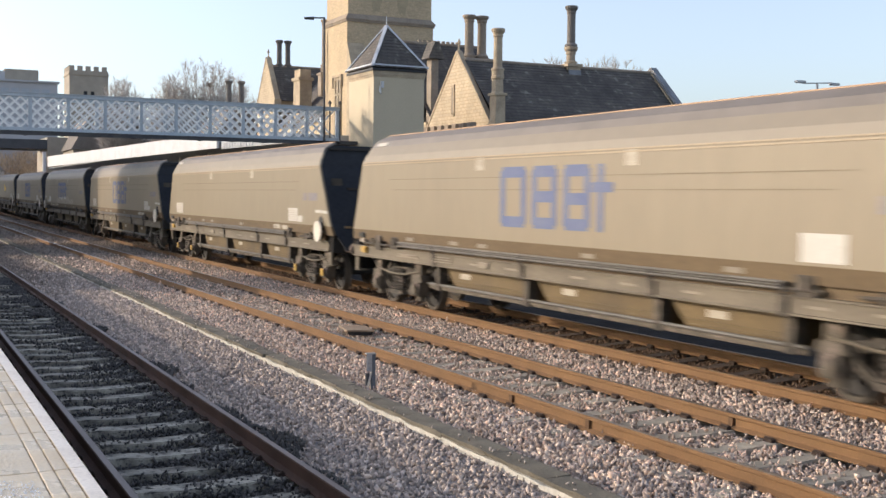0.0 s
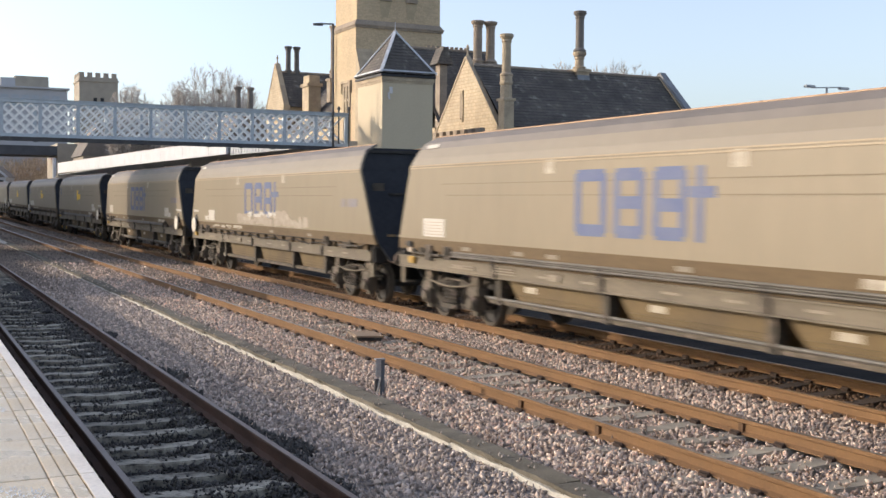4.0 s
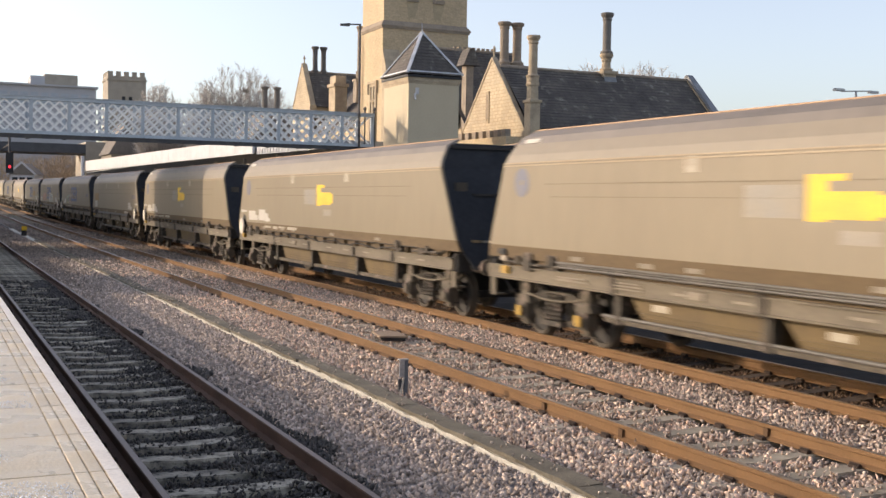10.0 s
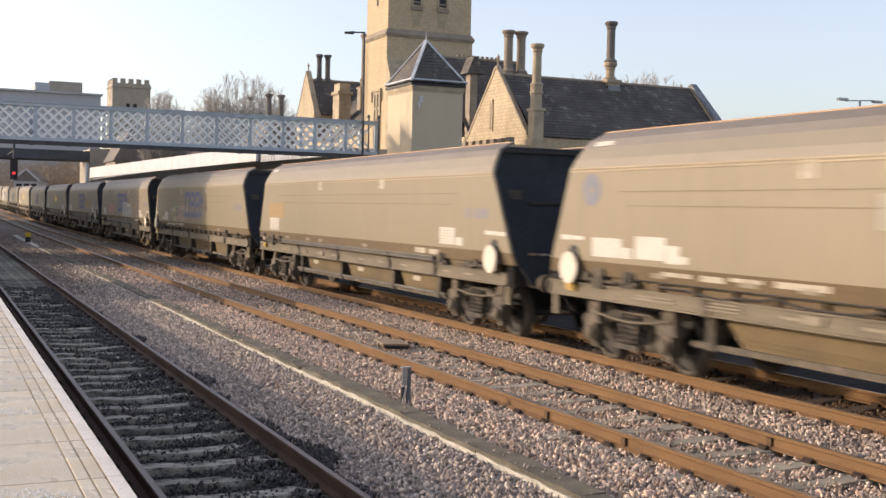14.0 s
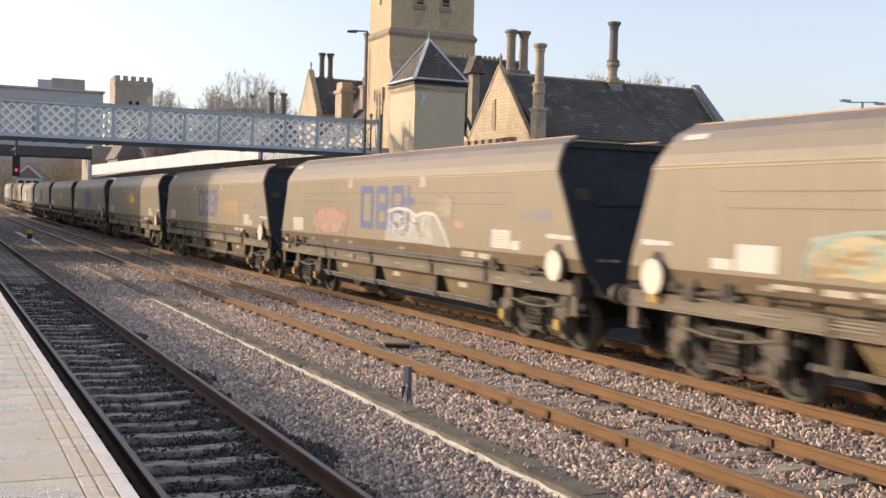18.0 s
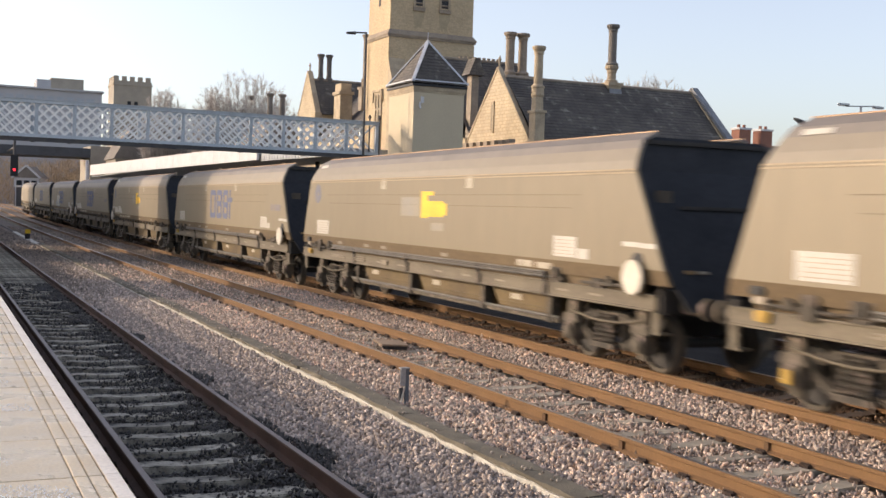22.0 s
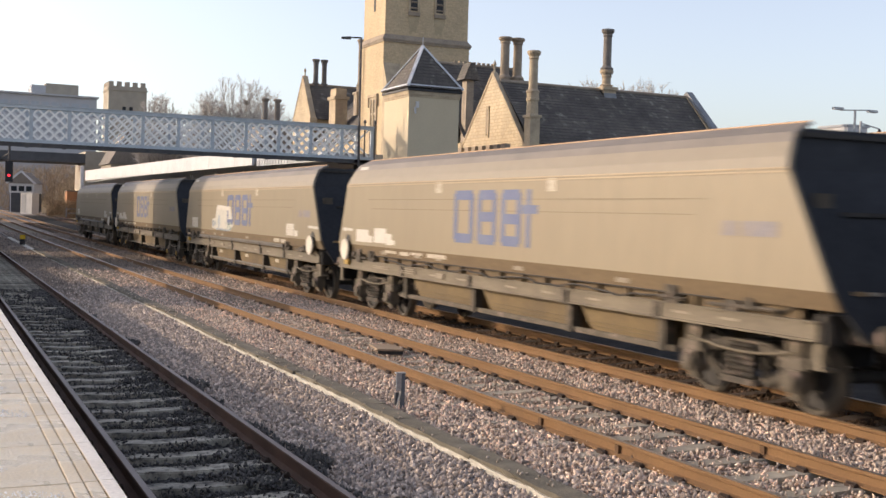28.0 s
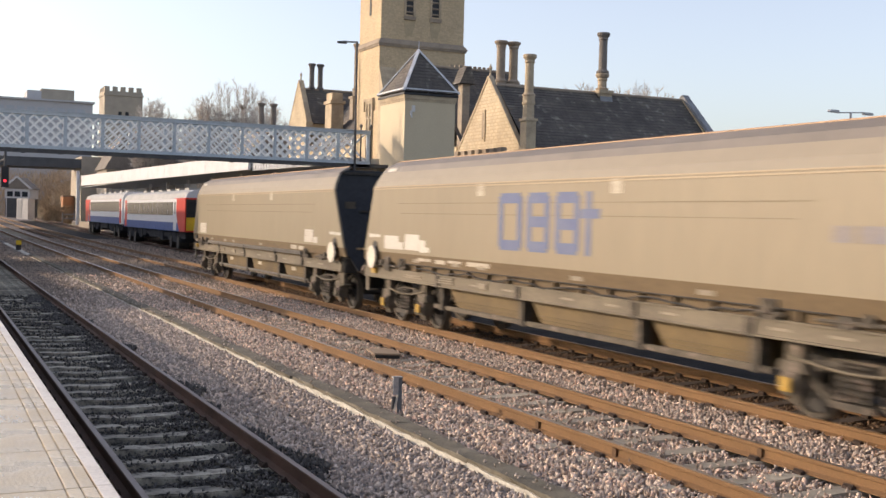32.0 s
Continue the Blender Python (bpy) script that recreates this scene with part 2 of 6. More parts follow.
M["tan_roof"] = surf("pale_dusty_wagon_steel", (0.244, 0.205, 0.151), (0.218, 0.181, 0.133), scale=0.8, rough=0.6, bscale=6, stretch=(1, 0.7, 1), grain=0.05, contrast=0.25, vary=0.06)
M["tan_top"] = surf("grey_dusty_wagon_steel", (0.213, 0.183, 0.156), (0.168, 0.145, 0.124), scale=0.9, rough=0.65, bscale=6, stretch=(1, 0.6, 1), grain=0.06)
M["seam"] = surf("dusty_weld_seam", (0.15, 0.113, 0.066), (0.17, 0.13, 0.077), scale=2, rough=0.7)
M["lip"] = surf("sunburnt_orange_rim_steel", (0.42, 0.26, 0.14), (0.34, 0.21, 0.12), scale=1.5, rough=0.6, stretch=(1, 0.3, 1))
# the bright line along the shoulder is a highlight, put into the bead's colour
M["bead"] = surf("rubbed_pale_bead_steel", (0.36, 0.28, 0.18), (0.30, 0.225, 0.14), scale=1.5, rough=0.55, stretch=(1, 0.3, 1))
M["skirt"] = surf("brown_dirty_steel", (0.112, 0.0722, 0.0323), (0.131, 0.0874, 0.0408), scale=1.0, rough=0.75, bscale=14, stretch=(1, 0.4, 1))
M["sole"] = surf("grimy_solebar_steel", (0.167, 0.135, 0.0896), (0.113, 0.0896, 0.0594), scale=1.6, rough=0.7, bscale=20, stretch=(1, 0.4, 1))
M["chute"] = surf("grimy_ochre_steel", (0.140, 0.090, 0.029), (0.090, 0.057, 0.020), scale=1.1, rough=0.7, bscale=18)
M["pipe"] = surf("grey_pipe_steel", (0.13, 0.115, 0.095), (0.085, 0.075, 0.06), scale=2, rough=0.6, bscale=20)
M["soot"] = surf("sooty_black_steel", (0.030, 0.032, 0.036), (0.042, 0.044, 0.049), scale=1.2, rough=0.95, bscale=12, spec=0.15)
M["bogie"] = surf("grimy_cast_steel", (0.105, 0.083, 0.056), (0.026, 0.022, 0.018), scale=5, rough=0.8, bump=0.4, bscale=20, contrast=0.3, c3=(0.17, 0.125, 0.095), c3lo=0.56, fine=6)
M["bogie_dusty"] = surf("dusty_cast_steel", (0.165, 0.132, 0.092), (0.06, 0.05, 0.037), scale=5, rough=0.85, bump=0.4, bscale=20, contrast=0.3, c3=(0.21, 0.155, 0.125), c3lo=0.56, fine=6)
# black that holds the shade over the dished middle of the wheels
M["wheel_web"] = surf("oily_black_wheel_web", (0.018, 0.016, 0.014), (0.035, 0.030, 0.026), scale=3, rough=0.7)
M["tread"] = surf("dusty_wheel_rim_steel", (0.112, 0.09, 0.0638), (0.0638, 0.051, 0.0375), scale=3, rough=0.8)
M["dark"] = surf("dark_underframe_steel", (0.025, 0.022, 0.02), (0.045, 0.04, 0.035), rough=0.85)
M["white"] = surf("white_panel_paint", (0.535, 0.501, 0.438), (0.459, 0.425, 0.365), scale=4, rough=0.6)
M["faded_white"] = surf("faded_white_paint", (0.33, 0.28, 0.205), (0.48, 0.42, 0.33), scale=5, rough=0.7)
M["stencil"] = surf("worn_stencil_paint", (0.27, 0.225, 0.165), (0.21, 0.175, 0.125), scale=6, rough=0.75)
M["blue"] = surf("faded_blue_paint", (0.062, 0.092, 0.20), (0.095, 0.118, 0.20), scale=2, rough=0.6)
M["pale_blue"] = surf("ghost_blue_paint", (0.175, 0.165, 0.19), (0.215, 0.18, 0.155), scale=2.5, rough=0.65)
M["roundel"] = surf("faded_roundel_blue", (0.125, 0.14, 0.195), (0.175, 0.165, 0.18), scale=4, rough=0.65)
M["yellow"] = surf("yellow_paint", (0.80, 0.50, 0.02), (0.7, 0.42, 0.02), scale=2, rough=0.55)
M["cap"] = surf("dirty_yellow_cap_paint", (0.55, 0.33, 0.045), (0.36, 0.22, 0.05), scale=6, rough=0.7)
M["orange"] = surf("faded_orange_paint", (0.33, 0.20, 0.085), (0.29, 0.205, 0.11), scale=3, rough=0.7)
M["red_spray"] = surf("faded_red_spray_paint", (0.42, 0.20, 0.145), (0.36, 0.225, 0.16), scale=3, rough=0.6)
M["white_spray"] = surf("pale_spray_paint", (0.47, 0.455, 0.395), (0.40, 0.39, 0.34), scale=3, rough=0.6)
M["teal_spray"] = surf("teal_spray_paint", (0.19, 0.30, 0.27), (0.25, 0.31, 0.26), scale=3, rough=0.6)
M["grey_spray"] = surf("grey_green_spray_paint", (0.25, 0.26, 0.20), (0.28, 0.26, 0.19), scale=3, rough=0.6)
M["yellow_spray"] = surf("pale_yellow_spray_paint", (0.42, 0.35, 0.17), (0.38, 0.32, 0.2), scale=4, rough=0.6)
M["pink_spray"] = surf("pale_pink_spray_paint", (0.38, 0.265, 0.205), (0.30, 0.215, 0.15), scale=7, rough=0.6)
M["graffiti_pale"] = surf("pale_grey_graffiti_paint", (0.37, 0.355, 0.30), (0.29, 0.285, 0.235), scale=5, rough=0.6, contrast=0.2)
M["smoke_blue"] = surf("smoke_blue_spray_paint", (0.21, 0.27, 0.33), (0.29, 0.33, 0.36), scale=3, rough=0.6)
M["wash"] = surf("washed_out_pale_paint", (0.34, 0.275, 0.2), (0.42, 0.355, 0.275), scale=3, rough=0.65)
M["faint_wash"] = surf("faint_pale_wash", (0.29, 0.235, 0.17), (0.36, 0.30, 0.23), scale=5, rough=0.65)
M["black"] = surf("black_paint", (0.012, 0.012, 0.014), rough=0.6)
M["dmu_white"] = surf("white_coach_paint", (0.72, 0.72, 0.72), (0.66, 0.66, 0.66), rough=0.5, spec=0.2)
M["dmu_roof"] = surf("dusty_coach_roof", (0.44, 0.42, 0.38), (0.36, 0.345, 0.31), scale=1.2, rough=0.6)
M["dmu_blue"] = surf("blue_coach_paint", (0.035, 0.085, 0.25), (0.05, 0.115, 0.31), rough=0.5, spec=0.2)
M["dmu_red"] = surf("red_coach_paint", (0.60, 0.055, 0.035), (0.55, 0.05, 0.03), rough=0.5, spec=0.2)
M["glass"] = surf("dark_coach_glass", (0.02, 0.024, 0.03), (0.03, 0.034, 0.04), rough=0.2, spec=0.2)
M["old_glass"] = surf("old_leaded_glass", (0.17, 0.125, 0.07), (0.11, 0.085, 0.05), scale=8, rough=0.25)
M["roof_white"] = surf("white_canopy_boarding", (0.61, 0.60, 0.59), (0.54, 0.53, 0.52), scale=1.2, rough=0.6)
M["roof_grey"] = surf("grey_corrugated_sheet", (0.44, 0.45, 0.45), (0.37, 0.38, 0.39), rough=0.6)
M["asphalt"] = surf("asphalt", (0.07, 0.068, 0.066), (0.10, 0.095, 0.09), scale=2, rough=0.9, bump=0.4, bscale=40)
M["earth"] = surf("brown_earth_and_scrub", (0.24, 0.18, 0.11), (0.16, 0.13, 0.075), scale=0.25, rough=0.95, bump=0.6, bscale=3)
M["twig"] = surf("bare_grey_twigs", (0.483, 0.431, 0.38), (0.575, 0.523, 0.466), rough=0.9)
M["bark"] = surf("grey_brown_bark", (0.24, 0.205, 0.17), (0.30, 0.26, 0.22), rough=0.95)
# scrub brown lightened to carry distance haze
M["scrub"] = surf("brown_winter_scrub", (0.552, 0.428, 0.297), (0.414, 0.317, 0.214), rough=0.95, vary=0.35, island=True)
M["far_block"] = surf("hazy_grey_block", (0.46, 0.46, 0.47), (0.40, 0.405, 0.415), scale=0.2, rough=0.8)
M["far_glass"] = surf("hazy_block_glass", (0.34, 0.38, 0.42), (0.4, 0.44, 0.48), rough=0.3)
M["far_stone"] = surf("hazy_brown_stone", (0.34, 0.30, 0.24), (0.42, 0.365, 0.29), scale=0.5, rough=0.9)
M["tile_brown"] = surf("brown_roof_tile", (0.23, 0.195, 0.16), (0.18, 0.152, 0.125), scale=0.8, rough=0.9, bump=0.4, bscale=6)
# red brick in a brighter orange copy, with sunlight put into it
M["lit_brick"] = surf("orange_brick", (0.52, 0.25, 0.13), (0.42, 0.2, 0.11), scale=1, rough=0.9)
M["red_brick"] = surf("red_brick", (0.31, 0.14, 0.095), (0.25, 0.115, 0.08), scale=1, rough=0.9)
M["galv"] = surf("galvanised_steel", (0.40, 0.41, 0.42), (0.32, 0.33, 0.34), rough=0.45, metal=0.4)
M["post_steel"] = surf("blue_grey_post_steel", (0.13, 0.15, 0.17), (0.09, 0.105, 0.12), scale=4, rough=0.6)
M["wood"] = surf("weathered_board", (0.36, 0.26, 0.17), (0.28, 0.20, 0.135), scale=2, rough=0.85, stretch=(1, 6, 1), bscale=30)
M["red_light"] = glow("red_signal_light", (1.0, 0.03, 0.05), 2.0)


# ---- mesh helpers ----
def box(bm, x0, x1, y0, y1, z0, z1):
    v = [bm.verts.new((x, y, z)) for z in (z0, z1) for y in (y0, y1) for x in (x0, x1)]
    for f in ((0, 2, 3, 1), (4, 5, 7, 6), (0, 1, 5, 4), (2, 6, 7, 3), (0, 4, 6, 2), (1, 3, 7, 5)):
        bm.faces.new([v[i] for i in f])
    return v


def beam(bm, a, b, w, d, up=(0, 0, 1)):
    """A square bar from a to b, w across and d deep."""
    a, b = Vector(a), Vector(b)
    t = (b - a).normalized()
    s = t.cross(Vector(up))
    s = s.normalized() if s.length > 1e-4 else t.cross(Vector((1, 0, 0))).normalized()
    u = s.cross(t)
    r = []
    for p in (a, b):
        r += [bm.verts.new(p + s * i * w / 2 + u * j * d / 2) for i, j in ((-1, -1), (1, -1), (1, 1), (-1, 1))]
    for f in ((3, 2, 1, 0), (4, 5, 6, 7), (0, 1, 5, 4), (1, 2, 6, 5), (2, 3, 7, 6), (3, 0, 4, 7)):
        bm.faces.new([r[i] for i in f])


def tube(bm, a, b, r0, r1=None, n=10, caps=True):
    a, b = Vector(a), Vector(b)
    r1 = r0 if r1 is None else r1
    q = (b - a).to_track_quat("Z", "Y")
    rings = []
    for p, r in ((a, r0), (b, r1)):
        rings.append([bm.verts.new(p + q @ Vector((r * math.cos(k * math.tau / n), r * math.sin(k * math.tau / n), 0))) for k in range(n)])
    for k in range(n):
        bm.faces.new((rings[0][k], rings[0][(k + 1) % n], rings[1][(k + 1) % n], rings[1][k]))
    if caps:
        bm.faces.new(rings[0][::-1])
        bm.faces.new(rings[1])


def prism(bm, pts, axis, lo, hi):
    """A flat outline, counted in the two other axes, drawn out along an axis."""
    def at(p, d):
        return {"x": (d, p[0], p[1]), "y": (p[0], d, p[1]), "z": (p[0], p[1], d)}[axis]
    a = [bm.verts.new(at(p, lo)) for p in pts]
    b = [bm.verts.new(at(p, hi)) for p in pts]
    n = len(pts)
    for i in range(n):
        bm.faces.new((a[i], a[(i + 1) % n], b[(i + 1) % n], b[i]))
    bm.faces.new(a[::-1])
    bm.faces.new(b)


def lathe(bm, c, prof, n=14):
    """Turned solid about a vertical axis at c; prof: (radius, height)."""
    rings = [[bm.verts.new((c[0] + r * math.cos(k * math.tau / n), c[1] + r * math.sin(k * math.tau / n), c[2] + h)) for k in range(n)] for r, h in prof]
    for a, b in zip(rings, rings[1:]):
        for k in range(n):
            bm.faces.new((a[k], a[(k + 1) % n], b[(k + 1) % n], b[k]))
    bm.faces.new(rings[0][::-1])
    bm.faces.new(rings[-1])


def mesh(name, bm, material, bevel=0.0):
    bmesh.ops.recalc_face_normals(bm, faces=bm.faces)
    if bevel:
        bmesh.ops.bevel(bm, geom=[e for e in bm.edges if e.calc_face_angle(0) > 0.6], offset=bevel, segments=2, affect="EDGES", clamp_overlap=True)
    me = bpy.data.meshes.new(name)
    bm.to_mesh(me)
    bm.free()
    me.materials.append(material)
    return me


def part(name, bm, material, parent, label="", bevel=0.0, at=None):
    ob = new(name, mesh(name, bm, material, bevel) if isinstance(bm, bmesh.types.BMesh) else bm)
    ob.parent = parent
    if at is not None:
        ob.matrix_basis = at
    return tagged(ob, label)


def thing(name, label, category, at=None, group="", kind=""):
    ob = new(name)
    ob.empty_display_size = 0.3
    if at is not None:
        ob.matrix_basis = at
    return tagged(ob, label, category, group, kind)


def solid(name, material, label, category="", kind="", bevel=0.0, *boxes):
    bm = bmesh.new()
    for b in boxes:
        box(bm, *b)
    return tagged(new(name, mesh(name, bm, material, bevel)), label, category, "", kind)


def B():
    return bmesh.new()


def boxed(*args):
    bm = bmesh.new()
    box(bm, *args)
    return bm


def rise(y):
    """The line climbs a little towards the far end."""
    return 0.00004 * max(0.0, y - 30) ** 2 if y < 150 else 0.576 + 0.0096 * min(y - 150, 60)


# ---- the ground, the tracks and the platforms ----
STATIONS = [-40, -10, 0, 10, 20, 30, 40, 50, 60, 70, 80, 90, 100, 110, 120, 135, 150, 175, 210, 260, 330]


def strip(bm, prof, stations=STATIONS):
    """Loft an outline (x, z) along the line, following its climb."""
    rings = [[bm.verts.new((x, y, z + rise(y))) for x, z in prof] for y in stations]
    n = len(prof)
    for a, b in zip(rings, rings[1:]):
        for i in range(n):
            bm.faces.new((a[i], a[(i + 1) % n], b[(i + 1) % n], b[i]))
    bm.faces.new(rings[0][::-1])
    bm.faces.new(rings[-1])


bm = B()
xs = [-2500, -300, -60, -7, 60, 300, 2500]
ys = [-2000, -60] + STATIONS[1:] + [500, 1200, 4000]
grid = [[bm.verts.new((x, y, rise(y) - 0.62)) for x in xs] for y in ys]
for a, b in zip(grid, grid[1:]):
    for i in range(len(xs) - 1):
        bm.faces.new((a[i], a[i + 1], b[i + 1], b[i]))
tagged(new("ground", mesh("ground", bm, M["earth"])), "brown winter earth round the railway", "ground", "", "structure")

bm = B()
strip(bm, [(0.95, -0.7), (17.2, -0.7), (17.2, -0.2), (12.6, -0.24), (9.9, -0.22), (9.0, -0.2), (8.1, -0.24), (6.6, -0.24), (6.2, -0.2), (5.2, -0.2), (5.2, -0.28), (4.96, -0.28), (4.95, -0.185), (3.5, -0.23), (3.1, -0.26), (0.95, -0.27)])
tagged(new("ballast_bed", mesh("ballast_bed", bm, M["ballast"])), "grey and pink crushed stone ballast bed under the tracks", "ballast", "", "structure")
bm = B()
strip(bm, [(0.97, -0.4), (3.35, -0.4), (3.3, -0.25), (0.97, -0.25)], STATIONS[:18])
tagged(new("oily_bed", mesh("oily_bed", bm, M["oily_bed"])), "black oil-soaked ballast under the platform track", "ballast", "", "structure")


# oily bed again, its black also standing in for the train's shadow
bm = B()
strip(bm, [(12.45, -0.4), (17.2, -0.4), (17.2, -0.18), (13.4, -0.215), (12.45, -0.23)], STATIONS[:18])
tagged(new("oily_bed", mesh("oily_bed", bm, M["oily_bed"])), "black oily ballast under the far platform track, darkened for the train's shadow", "ballast", "", "structure")


bm = B()
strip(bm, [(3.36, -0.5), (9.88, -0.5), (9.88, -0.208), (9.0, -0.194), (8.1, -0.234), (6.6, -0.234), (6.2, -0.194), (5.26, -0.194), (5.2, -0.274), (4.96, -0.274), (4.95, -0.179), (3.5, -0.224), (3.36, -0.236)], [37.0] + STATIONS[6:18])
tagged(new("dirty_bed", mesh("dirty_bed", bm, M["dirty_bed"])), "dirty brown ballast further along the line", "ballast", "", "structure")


# the train's shadow on the ground behind it, laid as a black strip
bm = B()
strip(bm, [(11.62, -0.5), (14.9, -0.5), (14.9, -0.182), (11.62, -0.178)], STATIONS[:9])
tagged(new("black_cess", mesh("black_cess", bm, M["black_cess"])), "black strip beyond the freight track, standing in for the train's shadow", "ballast", "", "structure")


def rail_mesh(side, top):
    bm = B()
    prof = [(-0.07, -0.16), (0.07, -0.16), (0.07, -0.148), (0.012, -0.125), (0.010, -0.05), (0.035, -0.038), (0.036, -0.008), (0.028, 0.0), (-0.028, 0.0), (-0.036, -0.008), (-0.035, -0.038), (-0.010, -0.05), (-0.012, -0.125), (-0.07, -0.148)]
    strip(bm, prof, STATIONS[:20])
    for f in bm.faces:
        f.normal_update()
    me = mesh("rail", bm, side)
    me.materials.append(top)
    for p in me.polygons:
        c = p.center
        if p.normal.z > 0.9 and abs(c.x) < 0.03 and c.z - rise(c.y) > -0.06:
            p.material_index = 1
    return me


def sleeper_mesh(dark, material):
    bm = B()
    out = 1.02 if dark else 1.25
    prof = [(-out, -0.40), (out, -0.40), (out, -0.20), (out - 0.1, -0.165), (0.45, -0.165), (0.25, -0.178), (-0.25, -0.178), (-0.45, -0.165), (0.1 - out, -0.165), (-out, -0.20)]
    prism(bm, prof, "y", -0.125, 0.125)
    return mesh("sleeper", bm, M[material], 0.012)


def chair_mesh():
    bm = B()
    for s in (-1, 1):
        box(bm, s * 0.097 - 0.03, s * 0.097 + 0.03, -0.062, 0.062, -0.17, -0.135)
        tube(bm, (s * 0.085, -0.05, -0.130), (s * 0.115, 0.05, -0.124), 0.013, n=6)
    return mesh("chair", bm, M["clip"])


CHAIR = chair_mesh()
GAUGE = 1.505


def track(label, x, side, top, dark, first, step, near, far, material):
    t = thing("track", label, "railway track", pose(x + GAUGE / 2, 0, 0), kind="structure")
    me, sl = rail_mesh(side, top), sleeper_mesh(dark, material)
    for s in (-1, 1):
        part("rail", me, None, t, at=pose(s * GAUGE / 2, 0, 0))
    y = first
    rest = B()
    i = 0
    while y < far:
        if y < near:
            part("sleeper", sl, None, t, at=pose(random.uniform(-0.02, 0.02), y, rise(y) - random.uniform(0, 0.012), 0, 0, random.uniform(-0.6, 0.6)))
            if y < 30:
                for s in (-1, 1):
                    part("chair", CHAIR, None, t, at=pose(s * GAUGE / 2, y, rise(y)))
        else:
            box(rest, -1.25, 1.25, y - 0.12, y + 0.12, rise(y) - 0.4, rise(y) - 0.17)
        y += step
    tagged(part("far_sleepers", rest, M[material], t), kind="stuff")
    return t


XN, XM, XT, XD = 1.653, 6.63, 9.905, 15.1
track("platform track with brown worn rails and oil-stained sleepers", XN, M["rail_brown"], M["rail_top_worn"], True, -8.88, 0.65, 62, 130, "sleeper_dark")
mid = track("middle track with rusty orange rails on concrete sleepers", XM, M["rust"], M["rail_top"], False, -8.86, 0.672, 62, 130, "sleeper")
for s, y in ((-1, 9.77), (-1, 11.39), (1, 9.27)):
    part("rail_joint", boxed(-0.040, 0.040, -0.035, 0.035, -0.15, -0.045), M["rust_dark"], mid, at=pose(s * GAUGE / 2, y, 0))
track("freight track with rusty orange rails on concrete sleepers", XT, M["rust"], M["rail_top_dull"], False, -8.568, 0.672, 46, 130, "sleeper_rust")
track("far platform track with brown rails", XD, M["rail_brown"], M["rail_top"], True, -9, 0.67, 31, 150, "sleeper_rust")


def stones(name, label, x0, x1, y0, y1, per, size, z, material, keep=None, seed=1, swell=1.2, fade=None, jitter=1.0):
    """Loose ballast: small broken stones, each an uneven eight-sided lump."""
    rng = np.random.default_rng(seed)
    n = int((x1 - x0) * (y1 - y0) * per)
    p = np.stack([rng.uniform(x0, x1, n), y0 + (y1 - y0) * rng.random(n) ** 1.15, np.zeros(n)], 1)
    if keep is not None:
        p = p[keep(p[:, 0], p[:, 1])]
    if fade:
        share = np.clip((p[:, 1] - fade[0]) / (fade[1] - fade[0]), 0, 1)
        p = p[rng.random(len(p)) < share]
    n = len(p)
    grow = 1 + np.clip((p[:, 1] - 16) / 30, 0, swell)
    p[:, 2] = z(p[:, 0]) + 0.00004 * np.maximum(p[:, 1] - 30, 0) ** 2 + rng.uniform(-0.012, 0.02, n) * jitter
    base = np.array([(1, 0, 0), (-1, 0, 0), (0, 1, 0), (0, -1, 0), (0, 0, 1), (0, 0, -1)], float)
    v = (base[None] * rng.uniform(0.55, 1.25, (n, 6, 1)) + rng.normal(0, 0.22, (n, 6, 3))) * rng.uniform((0.95, 0.7, 0.5), (1.5, 1.05, 0.8), (n, 3))[:, None, :]
    a = rng.uniform(0, math.tau, (n, 3))
    for ax in range(3):
        c, s = np.cos(a[:, ax])[:, None], np.sin(a[:, ax])[:, None]
        i, j = (ax + 1) % 3, (ax + 2) % 3
        vi, vj = v[:, :, i].copy(), v[:, :, j].copy()
        v[:, :, i], v[:, :, j] = vi * c - vj * s, vi * s + vj * c
    v *= (rng.uniform(0.6, 1.15, n) * size * grow)[:, None, None]
    v += p[:, None, :]
    tri = np.array([(0, 2, 4), (2, 1, 4), (1, 3, 4), (3, 0, 4), (2, 0, 5), (1, 2, 5), (3, 1, 5), (0, 3, 5)])
    f = (tri[None] + (np.arange(n) * 6)[:, None, None]).reshape(-1, 3)
    me = bpy.data.meshes.new(name)
    me.vertices.add(n * 6)
    me.vertices.foreach_set("co", v.reshape(-1))
    me.loops.add(len(f) * 3)
    me.loops.foreach_set("vertex_index", f.reshape(-1).astype(np.int32))
    me.polygons.add(len(f))
    me.polygons.foreach_set("loop_start", np.arange(0, len(f) * 3, 3, dtype=np.int32))
    me.update(calc_edges=True)
    me.materials.append(material)
    return tagged(new(name, me), label, "ballast", "", "stuff")


def off_rails(x, first, step):
    def keep(px, py):
        d = np.abs((py - first + step / 2) % step - step / 2)
        return (np.abs(np.abs(px - x - GAUGE / 2) - GAUGE / 2) > 0.085) & ((d > 0.11) | (np.abs(px - x - GAUGE / 2) > 1.27))
    return keep


def level(v):
    return lambda x: np.full_like(x, v)


